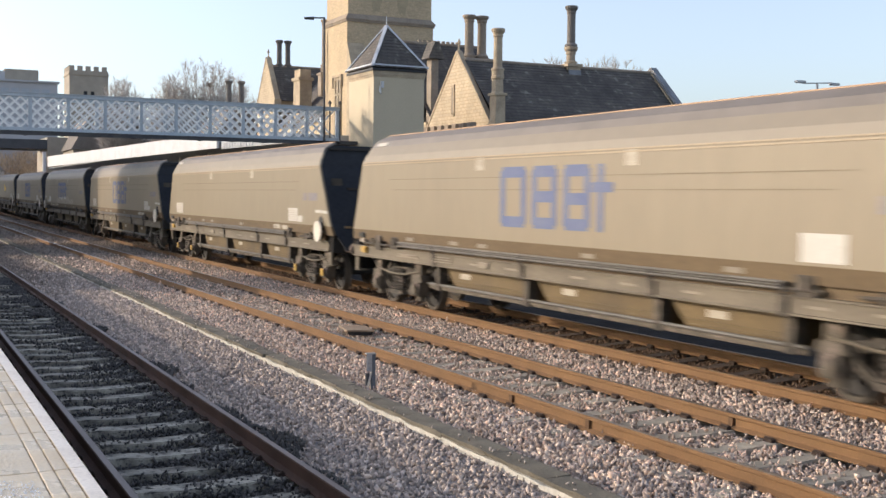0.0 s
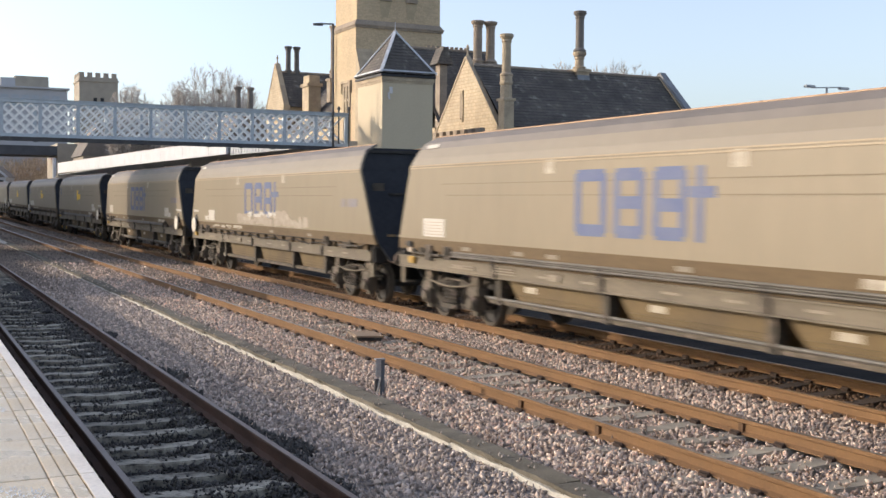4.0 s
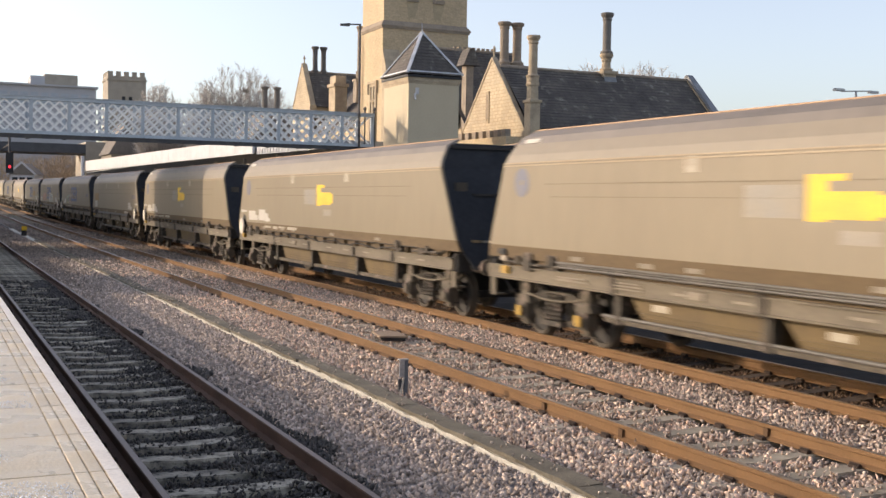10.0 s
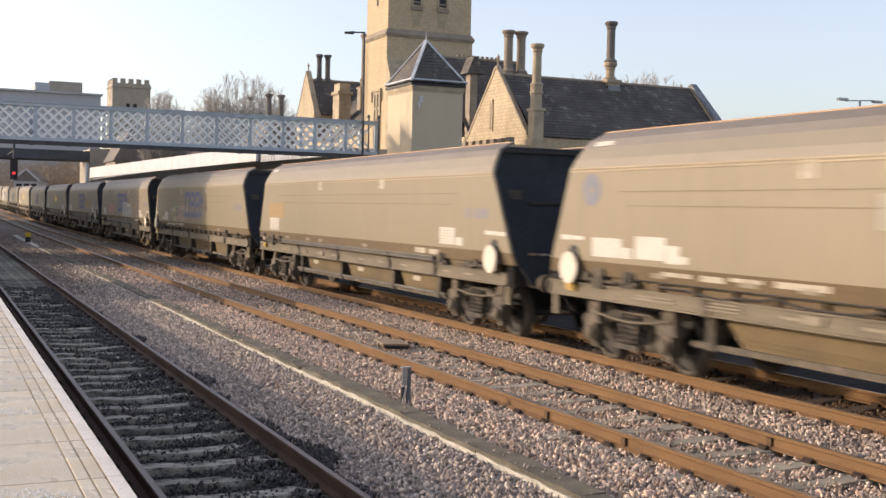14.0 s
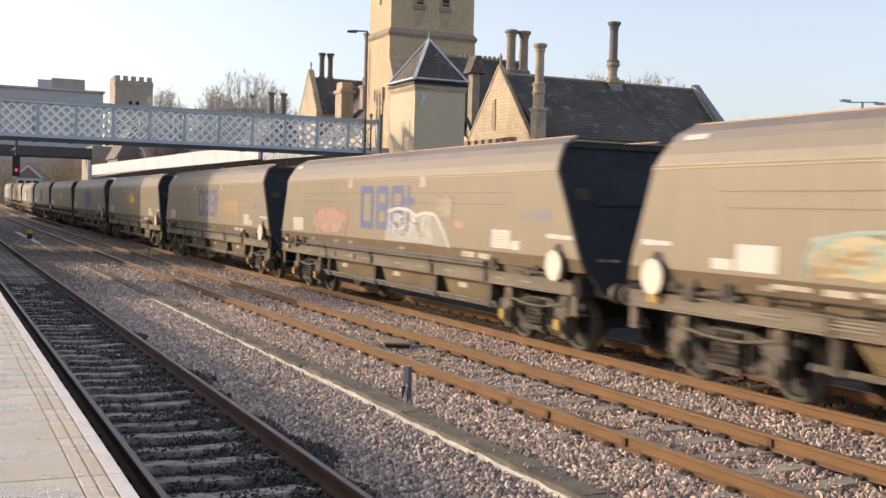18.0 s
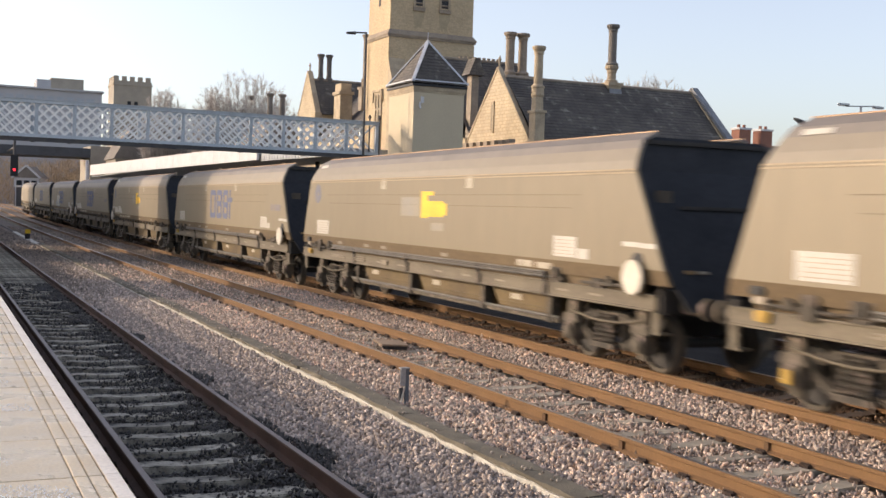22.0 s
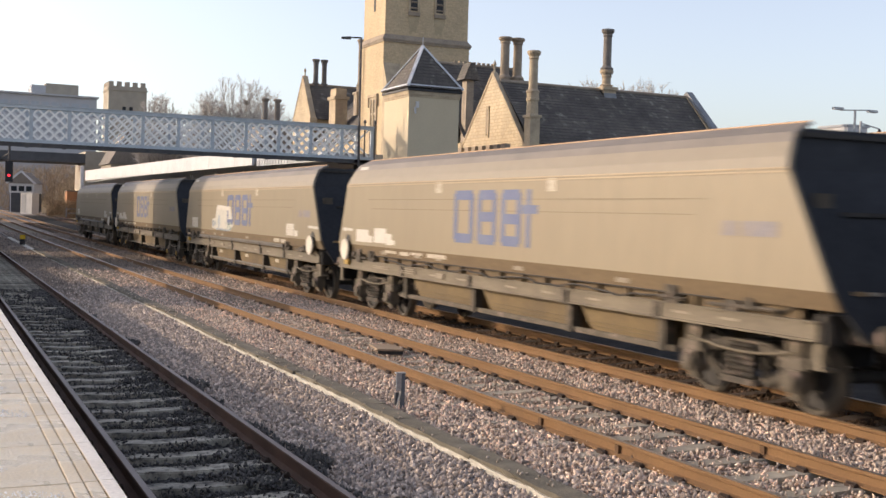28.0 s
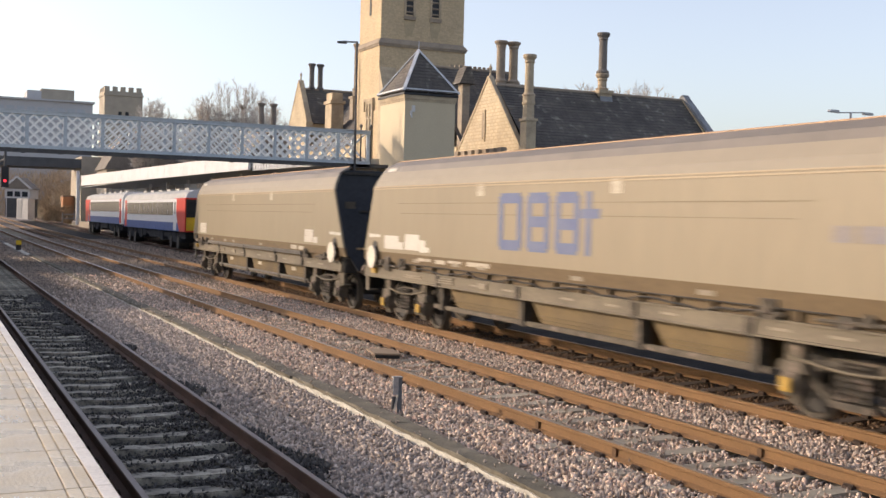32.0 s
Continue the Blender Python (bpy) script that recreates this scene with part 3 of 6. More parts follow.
stones("ballast", "grey crushed stone ballast beside the platform track", 3.22, 4.93, -7, 44, 640, 0.033, lambda x: -0.225 + 0.022 * (x - 3.2), M["stone_grey"], seed=2, fade=(46, 27))
stones("ballast", "pinkish crushed stone ballast beside the concrete trough", 5.23, 6.62, -7, 46, 640, 0.036, level(-0.19), M["stone"], seed=3, fade=(46, 27))
stones("ballast", "pinkish crushed stone ballast between the middle rails", 6.62, 8.15, -7, 46, 620, 0.033, level(-0.215), M["stone"], off_rails(XM, 3.908, 0.672), seed=4, fade=(46, 27))
stones("ballast", "pinkish crushed stone ballast between the running tracks", 8.15, 9.92, -7, 50, 620, 0.036, level(-0.185), M["stone"], off_rails(XM, 3.908, 0.672), seed=5, fade=(46, 27))
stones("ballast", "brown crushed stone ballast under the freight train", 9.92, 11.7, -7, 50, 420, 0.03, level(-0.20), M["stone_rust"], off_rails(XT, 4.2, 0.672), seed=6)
stones("ballast", "black oily ballast between the platform rails", 1.0, 3.22, -7, 40, 520, 0.028, level(-0.238), M["stone_oily"], off_rails(XN, -8.88, 0.65), seed=7, swell=0)
stones("ballast", "dark ballast stones strewn over the sleepers", 2.2, 3.06, 3.5, 34, 420, 0.027, level(-0.172), M["stone_oily"], lambda x, y: x > 2.72 + 0.2 * np.sin(y * 2.3) + 0.14 * np.sin(y * 6.1), seed=8)
stones("ballast", "fine black grit spread over the sleepers", 1.72, 3.08, 3.5, 34, 170, 0.016, level(-0.168), M["stone_oily"], lambda x, y: np.sin(y * 2.1 + 3.0 * x) + np.sin(y * 5.3 - 4.0 * x) + 2.2 * (x - 2.5) > 0.75, seed=17)
stones("ballast", "stray dark stones on the sleepers", 1.75, 2.6, 3.5, 34, 170, 0.024, level(-0.17), M["stone_oily"], lambda x, y: np.sin(y * 3.1 + 2.0 * x) + np.sin(y * 7.7 - 5.0 * x) > 0.3, seed=9)
stones("ballast", "black oily stones outside the platform rail", 3.22, 3.95, 3.5, 40, 620, 0.032, level(-0.17), M["stone_oily"], lambda x, y: x < 3.66 + 0.14 * np.sin(y * 1.3) + 0.10 * np.sin(y * 3.7) - 0.016 * y, seed=12)

stones("ballast", "stray stones on the middle sleepers", 6.68, 8.1, 5, 46, 60, 0.028, level(-0.168), M["stone"], off_rails(XM, 3.908, 10.0), seed=10)
stones("ballast", "stray stones lying on the trough lids", 4.98, 5.25, 4, 44, 22, 0.018, level(-0.075), M["stone_grey"], seed=11)

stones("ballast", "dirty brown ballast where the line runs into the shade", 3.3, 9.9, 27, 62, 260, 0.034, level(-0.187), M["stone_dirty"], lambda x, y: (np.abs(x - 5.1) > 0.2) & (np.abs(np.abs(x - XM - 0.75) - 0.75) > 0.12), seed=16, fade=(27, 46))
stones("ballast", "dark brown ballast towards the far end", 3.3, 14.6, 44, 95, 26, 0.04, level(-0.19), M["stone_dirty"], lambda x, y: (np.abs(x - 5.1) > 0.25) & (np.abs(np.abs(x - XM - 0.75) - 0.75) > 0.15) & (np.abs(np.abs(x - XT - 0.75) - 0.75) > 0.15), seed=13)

# the concrete cable trough between the tracks, lid by lid
trough = thing("cable_trough", "weathered concrete cable trough running along the ballast", "cable trough", kind="structure")

def sway(y):
    """The old trough has settled out of line here and there."""
    return 0.022 * math.sin(y * 0.55) + 0.013 * math.sin(y * 1.37 + 1)


bm = B()
rings = []
for k in range(-44, 330):
    y = k * 0.25
    low = 0.006 * math.sin(k * 2.9) + 0.006 * math.sin(k * 1.3)
    rings.append([bm.verts.new((x + sway(y) + low * (x < 5.1), y, z + rise(y) + (low if z > -0.2 else 0))) for x, z in ((4.96, -0.5), (5.25, -0.5), (5.25, -0.135), (4.985, -0.135))])
for a, b in zip(rings, rings[1:]):
    for i in range(4):
        bm.faces.new((a[i], a[(i + 1) % 4], b[(i + 1) % 4], b[i]))
part("channel", bm, M["trough_face"], trough)
LIDS = []
for k in range(5):
    bm = boxed(-0.13, 0.13, -0.4985, 0.4985, -0.045, 0.0)
    bmesh.ops.subdivide_edges(bm, edges=[e for e in bm.edges if e.calc_length() > 0.5], cuts=5)
    for v in bm.verts:
        v.co.x += random.uniform(-0.012, 0.012)
        v.co.z += random.uniform(-0.007, 0.007)
    LIDS.append(mesh("lid", bm, M["lid"]))
for k in range(-11, 60):
    y = 2.5 + k * 1.0
    part("lid", LIDS[k % 5], None, trough, at=pose(5.125 + sway(y) + random.uniform(-0.01, 0.01), y, rise(y) - 0.085 + random.uniform(-0.006, 0.004), random.uniform(-0.3, 0.3), random.uniform(-1.0, 1.0), random.uniform(-0.3, 0.3)))
stones("ballast", "stones heaped against the foot of the trough", 4.80, 4.975, -5, 46, 380, 0.026, lambda x: -0.225 + 0.22 * (x - 4.80), M["stone_grey"], lambda x, y: x > 4.86 + 0.06 * np.sin(y * 1.7) + 0.05 * np.sin(y * 4.1), seed=18)

# the near platform, slab by slab
near = thing("platform_1", "pale paved station platform with a white edge line", "platform", kind="structure")
part("wall", boxed(-9, 0.77, -30, 140, -0.6, 0.80), M["stone_dark"], near)
part("bedding", boxed(-9, 0.79, -30, 140, 0.80, 0.868), M["joint"], near)
edge = mesh("coping_slab", boxed(-0.041, 0.041, -0.4765, 0.4765, -0.07, 0), M["paving"], 0.006)
line = mesh("edge_line", boxed(-0.037, 0.037, -0.4765, 0.4765, 0, 0.003), M["white_line"])
tact = mesh("narrow_slab", boxed(-0.034, 0.034, -0.4765, 0.4765, -0.06, 0), M["paving"], 0.004)
slab = mesh("paving_slab", boxed(-0.472, 0.472, -0.4765, 0.4765, -0.06, 0), M["paving"], 0.005)
for k in range(-10, 26):
    y = 2.41 + 0.96 * k
    part("coping_slab", edge, None, near, at=pose(0.845, y, 0.915))
    part("edge_line", line, None, near, at=pose(0.842, y, 0.9155))
    for x in (0.692, 0.765):
        part("narrow_slab", tact, None, near, at=pose(x, y, 0.914))
    for j in range(3 if k > 6 else 7):
        part("paving_slab", slab, None, near, at=pose(0.182 - 0.95 * j, y, 0.912 + random.uniform(-0.002, 0.002), random.uniform(-0.1, 0.1)))
# sparkle of the wet slabs, added as tiny white grains
stones("salt_grains", "white grains standing in for sun glints on the paving", -1.2, 0.62, 3.2, 14, 2600, 0.0055, level(0.9135), M["salt"], lambda x, y: np.sin(y * 2.3 + 2.6 * x) + np.sin(y * 5.1 - 3.3 * x + 1) + 0.7 * np.sin(y * 11.0 + 8.0 * x) > 0.85 - 2.6 * (0.40 - x), seed=19, swell=0, jitter=0.1)
part("far_paving", boxed(-9, 0.886, 26.9, 140, 0.868, 0.915), M["paving"], near)
part("far_edge_line", boxed(0.80, 0.88, 26.9, 140, 0.915, 0.919), M["white_line"], near)

# unseen blockers added on the near platform: they shade the far part of the line
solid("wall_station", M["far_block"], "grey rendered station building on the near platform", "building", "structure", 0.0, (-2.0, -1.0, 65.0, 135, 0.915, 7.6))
solid("wall_stair_block", M["brick"], "unseen brick block added to shade the wagons by the footbridge", "building", "structure", 0.0, (-0.4, 0.2, 48.7, 58.2, 0.915, 7.2))

solid("wall_shelter", M["brick"], "unseen brick wall added to shade the trough and rails", "shelter", "structure", 0.0, (-2.3, -2.0, 33.9, 40.5, 0.915, 3.9))

# the far platform
far = thing("platform_2", "asphalt island platform with a pale edge", "platform", kind="structure")
part("wall", boxed(17.3, 17.7, -40, 150, -0.6, 1.0), M["stone_dark"], far)
part("surface", boxed(17.7, 60, -40, 150, -0.6, 1.02), M["asphalt"], far)
part("edge_line", boxed(17.35, 17.6, -40, 150, 1.0, 1.006), M["white_line"], far)


# ---- the footbridge ----
BY, BZ, FAR = 44.5, 4.6, 1.12
bridge = thing("footbridge", "blue-grey painted iron lattice footbridge over the tracks", "footbridge", pose(0, BY * FAR, EYE[2] + (BZ - EYE[2]) * FAR) @ Matrix.Scale(FAR, 4))
P0, PITCH = 3.47, 1.363
XL, XR = P0 - 2.4 * PITCH, P0 + 10.05 * PITCH
lat_up, lat_dn = B(), B()
beam(lat_up, (-0.6, 0.024, 0.10), (0.6, 0.024, 1.26), 0.072, 0.045, up=(0, 1, 0))
beam(lat_dn, (-0.6, -0.024, 1.26), (0.6, -0.024, 0.10), 0.072, 0.045, up=(0, 1, 0))
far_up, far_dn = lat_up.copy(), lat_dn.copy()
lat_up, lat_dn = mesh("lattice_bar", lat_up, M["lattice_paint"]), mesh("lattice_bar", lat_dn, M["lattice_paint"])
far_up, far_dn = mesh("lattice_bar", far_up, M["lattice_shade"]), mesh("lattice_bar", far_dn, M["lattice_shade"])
bm = B()
box(bm, -0.062, 0.062, -0.07, 0.07, 0.0, 1.38)
box(bm, -0.015, 0.015, -0.12, -0.06, 0.05, 1.30)
post = mesh("post", bm, M["bridge_paint"])
for side in (0, 1.9):
    bm = B()
    box(bm, XL, XR, side - 0.11, side + 0.11, 1.25, 1.38)
    box(bm, XL, XR, side - 0.15, side + 0.15, 1.38, 1.405)
    part("top_chord", bm, M["bridge_paint"], bridge)
    bm = B()
    box(bm, XL, XR, side - 0.10, side + 0.10, 0.0, 0.10)
    box(bm, XL, XR, side - 0.15, side + 0.15, -0.02, 0.0)
    part("bottom_chord", bm, M["bridge_paint"], bridge)
    k = 0
    while XL + 0.6 + k * 0.389 < XR - 0.5:
        x = XL + 0.6 + k * 0.389
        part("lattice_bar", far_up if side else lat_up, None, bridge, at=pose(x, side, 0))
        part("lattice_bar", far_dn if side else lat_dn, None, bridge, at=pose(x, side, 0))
        k += 1
    for k in range(-2, 11):
        part("post", post, None, bridge, at=pose(P0 + k * PITCH, side, 0))
bm = B()
box(bm, XL, XR, 0.12, 1.78, -0.06, 0.02)
for k in range(-2, 10):
    box(bm, P0 + k * PITCH - 0.06, P0 + k * PITCH + 0.06, 0.14, 1.76, -0.12, -0.06)
part("deck", bm, M["dark_steel"], bridge, "dark underside of the deck")
bm = B()
box(bm, XL, XR, -0.10, -0.02, -0.18, -0.02)
part("lower_girder", bm, M["dark_steel"], bridge)
# the landing beside the stair tower
bm = B()
tube(bm, (16.45, -0.2, -0.3), (16.42, -0.2, 5.1), 0.055, 0.045, 8)
tube(bm, (16.42, -0.2, 5.08), (15.75, -0.2, 5.04), 0.035, n=6)
tube(bm, (15.95, -0.2, 5.03), (15.55, -0.2, 5.0), 0.07, 0.05, 8)
part("lamp_pole", bm, M["dark_steel"], bridge, "dark lamp pole fixed to the bridge")
for x in (16.75, 17.2):
    bm = B()
    tube(bm, (x, -0.05, 0), (x, -0.05, 1.5), 0.035, n=8)
    lathe(bm, (x, -0.05, 1.5), [(0.03, 0), (0.07, 0.05), (0.075, 0.1), (0.02, 0.18)], 8)
    part("rail_post", bm, M["dark_steel"], bridge, "dark post with a ball finial")
part("landing", boxed(16.3, 18.0, -0.1, 1.9, -0.15, 0.0), M["dark_steel"], bridge)

# ---- the stair tower with its pyramid roof ----
tower = thing("lift_tower", "pale brick tower with a slate pyramid roof beside the footbridge", "tower", pose(18.0 * FAR, 42.7 * FAR, EYE[2] + (0.9 - EYE[2]) * FAR) @ Matrix.Scale(FAR, 4))
bm = B()
box(bm, 0, 2.3, 0, 2.72, 0, 6.3)
part("shaft", bm, M["render"], tower)
bm = B()
box(bm, -0.02, 2.32, -0.02, 2.74, 6.3, 6.40)
box(bm, -0.05, 2.35, -0.05, 2.77, 6.40, 6.56)
part("cornice", bm, M["dressing"], tower)
part("gutter", boxed(-0.1, 2.4, -0.1, 2.82, 6.56, 6.66), M["black"], tower, "black eaves gutter")


def pyramid_slates(x0, x1, y0, y1, z0, top, rows):
    bm = B()
    c = Vector(((x0 + x1) / 2, (y0 + y1) / 2, top))
    last = None
    for r in range(rows):
        f0, f1 = r / rows, (r + 1) / rows
        ring = []
        for f, lift in ((f0, 0.03), (f1, 0.0)):
            ring.append([bm.verts.new(Vector((x, y, z0)).lerp(c, f) + Vector((0, 0, lift))) for x, y in ((x0, y0), (x1, y0), (x1, y1), (x0, y1))])
        for i in range(4):
            bm.faces.new((ring[0][i], ring[0][(i + 1) % 4], ring[1][(i + 1) % 4], ring[1][i]))
            if last:
                bm.faces.new((last[i], last[(i + 1) % 4], ring[0][(i + 1) % 4], ring[0][i]))
        last = ring[1]
    return bm


part("slate_roof", pyramid_slates(-0.12, 2.42, -0.12, 2.84, 6.68, 8.62, 14), M["slate"], tower, "dark slate roof")
apex = (1.15, 1.36, 8.66)
for x, y in ((-0.12, -0.12), (2.42, -0.12), (2.42, 2.84), (-0.12, 2.84)):
    bm = B()
    beam(bm, (x, y, 6.73), apex, 0.14, 0.05)
    part("hip_flashing", bm, M["lead"], tower, "pale lead hip")
bm = B()
beam(bm, (-0.14, -0.12, 6.80), (2.44, -0.12, 6.80), 0.03, 0.06)
beam(bm, (-0.12, -0.14, 6.80), (-0.12, 2.86, 6.80), 0.03, 0.06)
part("eaves_flashing", bm, M["lead"], tower)
bm = B()
tube(bm, (1.15, 1.36, 8.6), (1.15, 1.36, 9.05), 0.025, 0.01, 6)
part("finial", bm, M["lead"], tower)
bm = B()
box(bm, 0.24, 0.31, -0.08, 0.0, 5.72, 5.9)
box(bm, 0.30, 0.42, -0.10, 0.0, 5.86, 6.12)
tube(bm, (0.27, -0.12, 5.62), (0.27, -0.02, 5.8), 0.04, n=6)
part("bracket_lamp", bm, M["roof_white"], tower)

# ---- the old station building ----
station = thing("station_building", "buff brick station house with stone tower, gables and tall chimneys", "station building", pose(0, 0, 0.806) @ Matrix.Scale(1.15, 4))


def wall_box(name, x0, x1, y0, y1, z0, z1, material=None):
    return part(name, boxed(x0, x1, y0, y1, z0, z1), material or M["brick"], station)


def gable(x, yc, half, eaves, top, thick=0.3):
    """A gable wall that faces the tracks, with stone coping on its slopes and a finial."""
    bm = B()
    prism(bm, [(yc - half, 0), (yc + half, 0), (yc + half, eaves), (yc, top), (yc - half, eaves)], "x", x, x + thick)
    w = part("gable_wall", bm, M["rubble"], station)
    for s in (-1, 1):
        bm = B()
        beam(bm, (x + thick / 2, yc + s * (half + 0.1), eaves - 0.02), (x + thick / 2, yc, top + 0.12), thick + 0.06, 0.10)
        part("coping", bm, M["dressing"], w)
        part("kneeler", boxed(x - 0.1, x + thick + 0.08, yc + s * (half + 0.05) - 0.18, yc + s * (half + 0.05) + 0.18, eaves - 0.35, eaves), M["dressing"], w)
    bm = B()
    lathe(bm, (x + thick / 2, yc, top + 0.1), [(0.09, 0), (0.05, 0.12), (0.04, 0.3), (0.09, 0.38), (0.07, 0.45), (0.01, 0.6)], 8)
    part("finial", bm, M["dressing"], w)
    return w


def saddle(x0, x1, yc, half, eaves, top, rows=22, name="roof"):
    """A slated roof whose ridge runs away from the tracks, course on course."""
    bm = B()
    for s in (-1, 1):
        prev = None
        for r in range(rows):
            f0, f1 = r / rows, (r + 1) / rows
            lo = [bm.verts.new((x, yc + s * half * (1 - f0), eaves + (top - eaves) * f0 + 0.03)) for x in (x0, x1)]
            hi = [bm.verts.new((x, yc + s * half * (1 - f1), eaves + (top - eaves) * f1)) for x in (x0, x1)]
            bm.faces.new((lo[0], lo[1], hi[1], hi[0]))
            if prev:
                bm.faces.new((prev[0], prev[1], lo[1], lo[0]))
            prev = hi
    roof = part(name, bm, M["slate"], station)
    n = int((x1 - x0) / 0.45)
    bm = B()
    for k in range(n):
        a = x0 + (x1 - x0) * k / n
        tube(bm, (a + 0.01, yc, top - 0.02), (a + (x1 - x0) / n - 0.01, yc, top - 0.02), 0.09, n=8)
    part("ridge_tiles", bm, M["stone_dark"], roof)
    return roof


def round_chimney(x, y, z0, z1, r=0.27, base=None, material=None):
    """A tall round stone shaft on a moulded square base."""
    bm = B()
    b0, b1 = base or (0.0, 0.0)
    if base:
        box(bm, x - b0, x + b0, y - b0, y + b0, z0, z0 + b1)
        box(bm, x - b0 - 0.07, x + b0 + 0.07, y - b0 - 0.07, y + b0 + 0.07, z0 + b1, z0 + b1 + 0.14)
        z0 += b1 + 0.14
    h = z1 - z0
    lathe(bm, (x, y, z0), [(r * 1.35, 0), (r * 1.35, 0.1 * h), (r * 1.5, 0.11 * h), (r * 1.5, 0.14 * h), (r * 1.1, 0.17 * h), (r, 0.2 * h), (r * 0.97, h - 0.36), (r * 1.12, h - 0.33), (r * 1.12, h - 0.27), (r * 1.05, h - 0.24), (r * 1.5, h - 0.12), (r * 1.55, h - 0.03), (r * 1.4, h), (r * 0.8, h)], 16)
    return part("chimney", bm, material or M["stone_dark"], station)


# the south wing: gable to the platform, long slate roof behind it
gable(23.0, 44.95, 3.1, 4.4, 7.7, 0.18)
g = [c for c in station.children if c.name.startswith("gable_wall")][-1]
part("slit_window", boxed(22.96, 23.06, 45.20, 45.36, 5.1, 6.2), M["stone_dark"], g, "narrow slit window")
for a in ((45.12, 45.2, 5.0, 6.3), (45.36, 45.44, 5.0, 6.3), (45.12, 45.44, 6.2, 6.34), (45.12, 45.44, 4.92, 5.02)):
    part("window_stone", boxed(22.95, 23.02, *a), M["dressing"], g)
saddle(23.14, 33.4, 44.5, 3.05, 4.5, 7.42, 24)
wall_box("side_wall", 23.5, 33.3, 41.6, 47.4, 0, 4.5)
bm = B()
for s in (-1, 1):
    beam(bm, (33.5, 44.5 + s * 3.3, 4.6), (33.5, 44.5, 7.62), 0.34, 0.14)
part("end_coping", bm, M["dull_lead"], station, "grey lead-covered verge coping")
bm = B()
prism(bm, [(41.4, 0), (47.6, 0), (47.6, 4.55), (44.5, 7.5), (41.4, 4.55)], "x", 33.3, 33.7)
part("end_gable", bm, M["brick"], station)
# crenellated bay below the gable
bm = B()
box(bm, 21.9, 23.0, 41.4, 47.6, 0, 4.12)
part("bay", bm, M["brick"], station)
for k in range(9):
    part("merlon", boxed(21.88, 22.15, 41.45 + k * 0.7, 41.45 + k * 0.7 + 0.36, 4.12, 4.42), M["stone_dark"], station)
# chimneys of the wing
bm = B()
box(bm, 22.80, 23.26, 40.98, 41.50, 0, 5.55)
box(bm, 22.74, 23.32, 40.92, 41.56, 5.55, 5.66)
lathe(bm, (23.03, 41.25, 5.66), [(0.29, 0), (0.26, 0.06), (0.24, 0.55), (0.29, 0.62), (0.29, 0.7), (0.21, 0.78)], 8)
part("chimney_base", bm, M["dressing"], station)
round_chimney(23.03, 41.25, 6.4, 8.35, 0.19, None, M["dressing"])
round_chimney(28.75, 44.5, 7.0, 8.35, 0.21, (0.33, 0.4), M["dressing"])
round_chimney(28.75, 44.5, 8.15, 10.25, 0.20, None, M["chimney_grey"])
bm = B()
prism(bm, [(44.05, 6.95), (44.95, 6.95), (44.85, 7.25), (44.15, 7.25)], "x", 28.42, 29.08)
part("chimney_apron", bm, M["dull_lead"], station, "pale lead apron")

# the tall stone tower
TX0, TX1, TY0, TY1 = 23.0, 28.3, 58.4, 61.9
wall_box("tower_shaft", TX0, TX1, TY0, TY1, 0, 11.0)
bm = B()
box(bm, TX0 - 0.07, TX1 + 0.07, TY0 - 0.07, TY1 + 0.07, 10.98, 11.08)
ring = [[bm.verts.new((cx + sx * (hx + d), cy + sy * (hy + d), z)) for sx, sy in ((-1, -1), (1, -1), (1, 1), (-1, 1))] for cx, cy, hx, hy in (((TX0 + TX1) / 2, (TY0 + TY1) / 2, (TX1 - TX0) / 2, (TY1 - TY0) / 2),) for d, z in ((0.0, 11.05), (0.11, 11.09), (0.11, 11.16), (-0.07, 11.42))]
for q0, q1 in zip(ring, ring[1:]):
    for i in range(4):
        bm.faces.new((q0[i], q0[(i + 1) % 4], q1[(i + 1) % 4], q1[i]))
part("string_course", bm, M["stone_dark"], station, "dark weathered string course")
upper = wall_box("tower_top", TX0 + 0.08, TX1 - 0.08, TY0 + 0.08, TY1 - 0.08, 11.4, 18.0)
for k, xc in enumerate((TX0 + 1.80, TX0 + 3.40)):
    part("belfry_opening", boxed(xc - 0.21, xc + 0.21, TY0 + 0.05, TY0 + 0.2, 12.87, 15.5), M["black"], upper, "dark louvred opening")
    for s in (-1, 1):
        part("jamb", boxed(xc + s * 0.28 - 0.06, xc + s * 0.28 + 0.06, TY0 + 0.03, TY0 + 0.2, 12.77, 15.6), M["dressing"], upper)
    for j in range(8):
        bm = B()
        beam(bm, (xc - 0.21, TY0 + 0.06, 12.98 + j * 0.34), (xc + 0.21, TY0 + 0.06, 12.98 + j * 0.34), 0.14, 0.05, up=(0, 0.7, 0.7))
        part("louvre", bm, M["stone_dark"], upper)
    part("sill", boxed(xc - 0.36, xc + 0.36, TY0 - 0.02, TY0 + 0.2, 12.57, 12.77), M["stone_dark"], upper)
    bm = B()
    prism(bm, [(xc - 0.34, 12.58), (xc + 0.34, 12.58), (xc + 0.33, 12.2), (xc + 0.22, 11.95), (xc + 0.16, 11.62), (xc - 0.04, 11.7), (xc - 0.2, 11.55), (xc - 0.3, 12.1)], "y", TY0 + 0.07, TY0 + 0.09)
    part("rain_stain", bm, M["moss_stain"], upper, "dark mossy rain stain below the sill")
part("slit_opening", boxed(TX0 + 0.05, TX0 + 0.12, 60.0, 60.25, 12.9, 15.5), M["black"], upper)
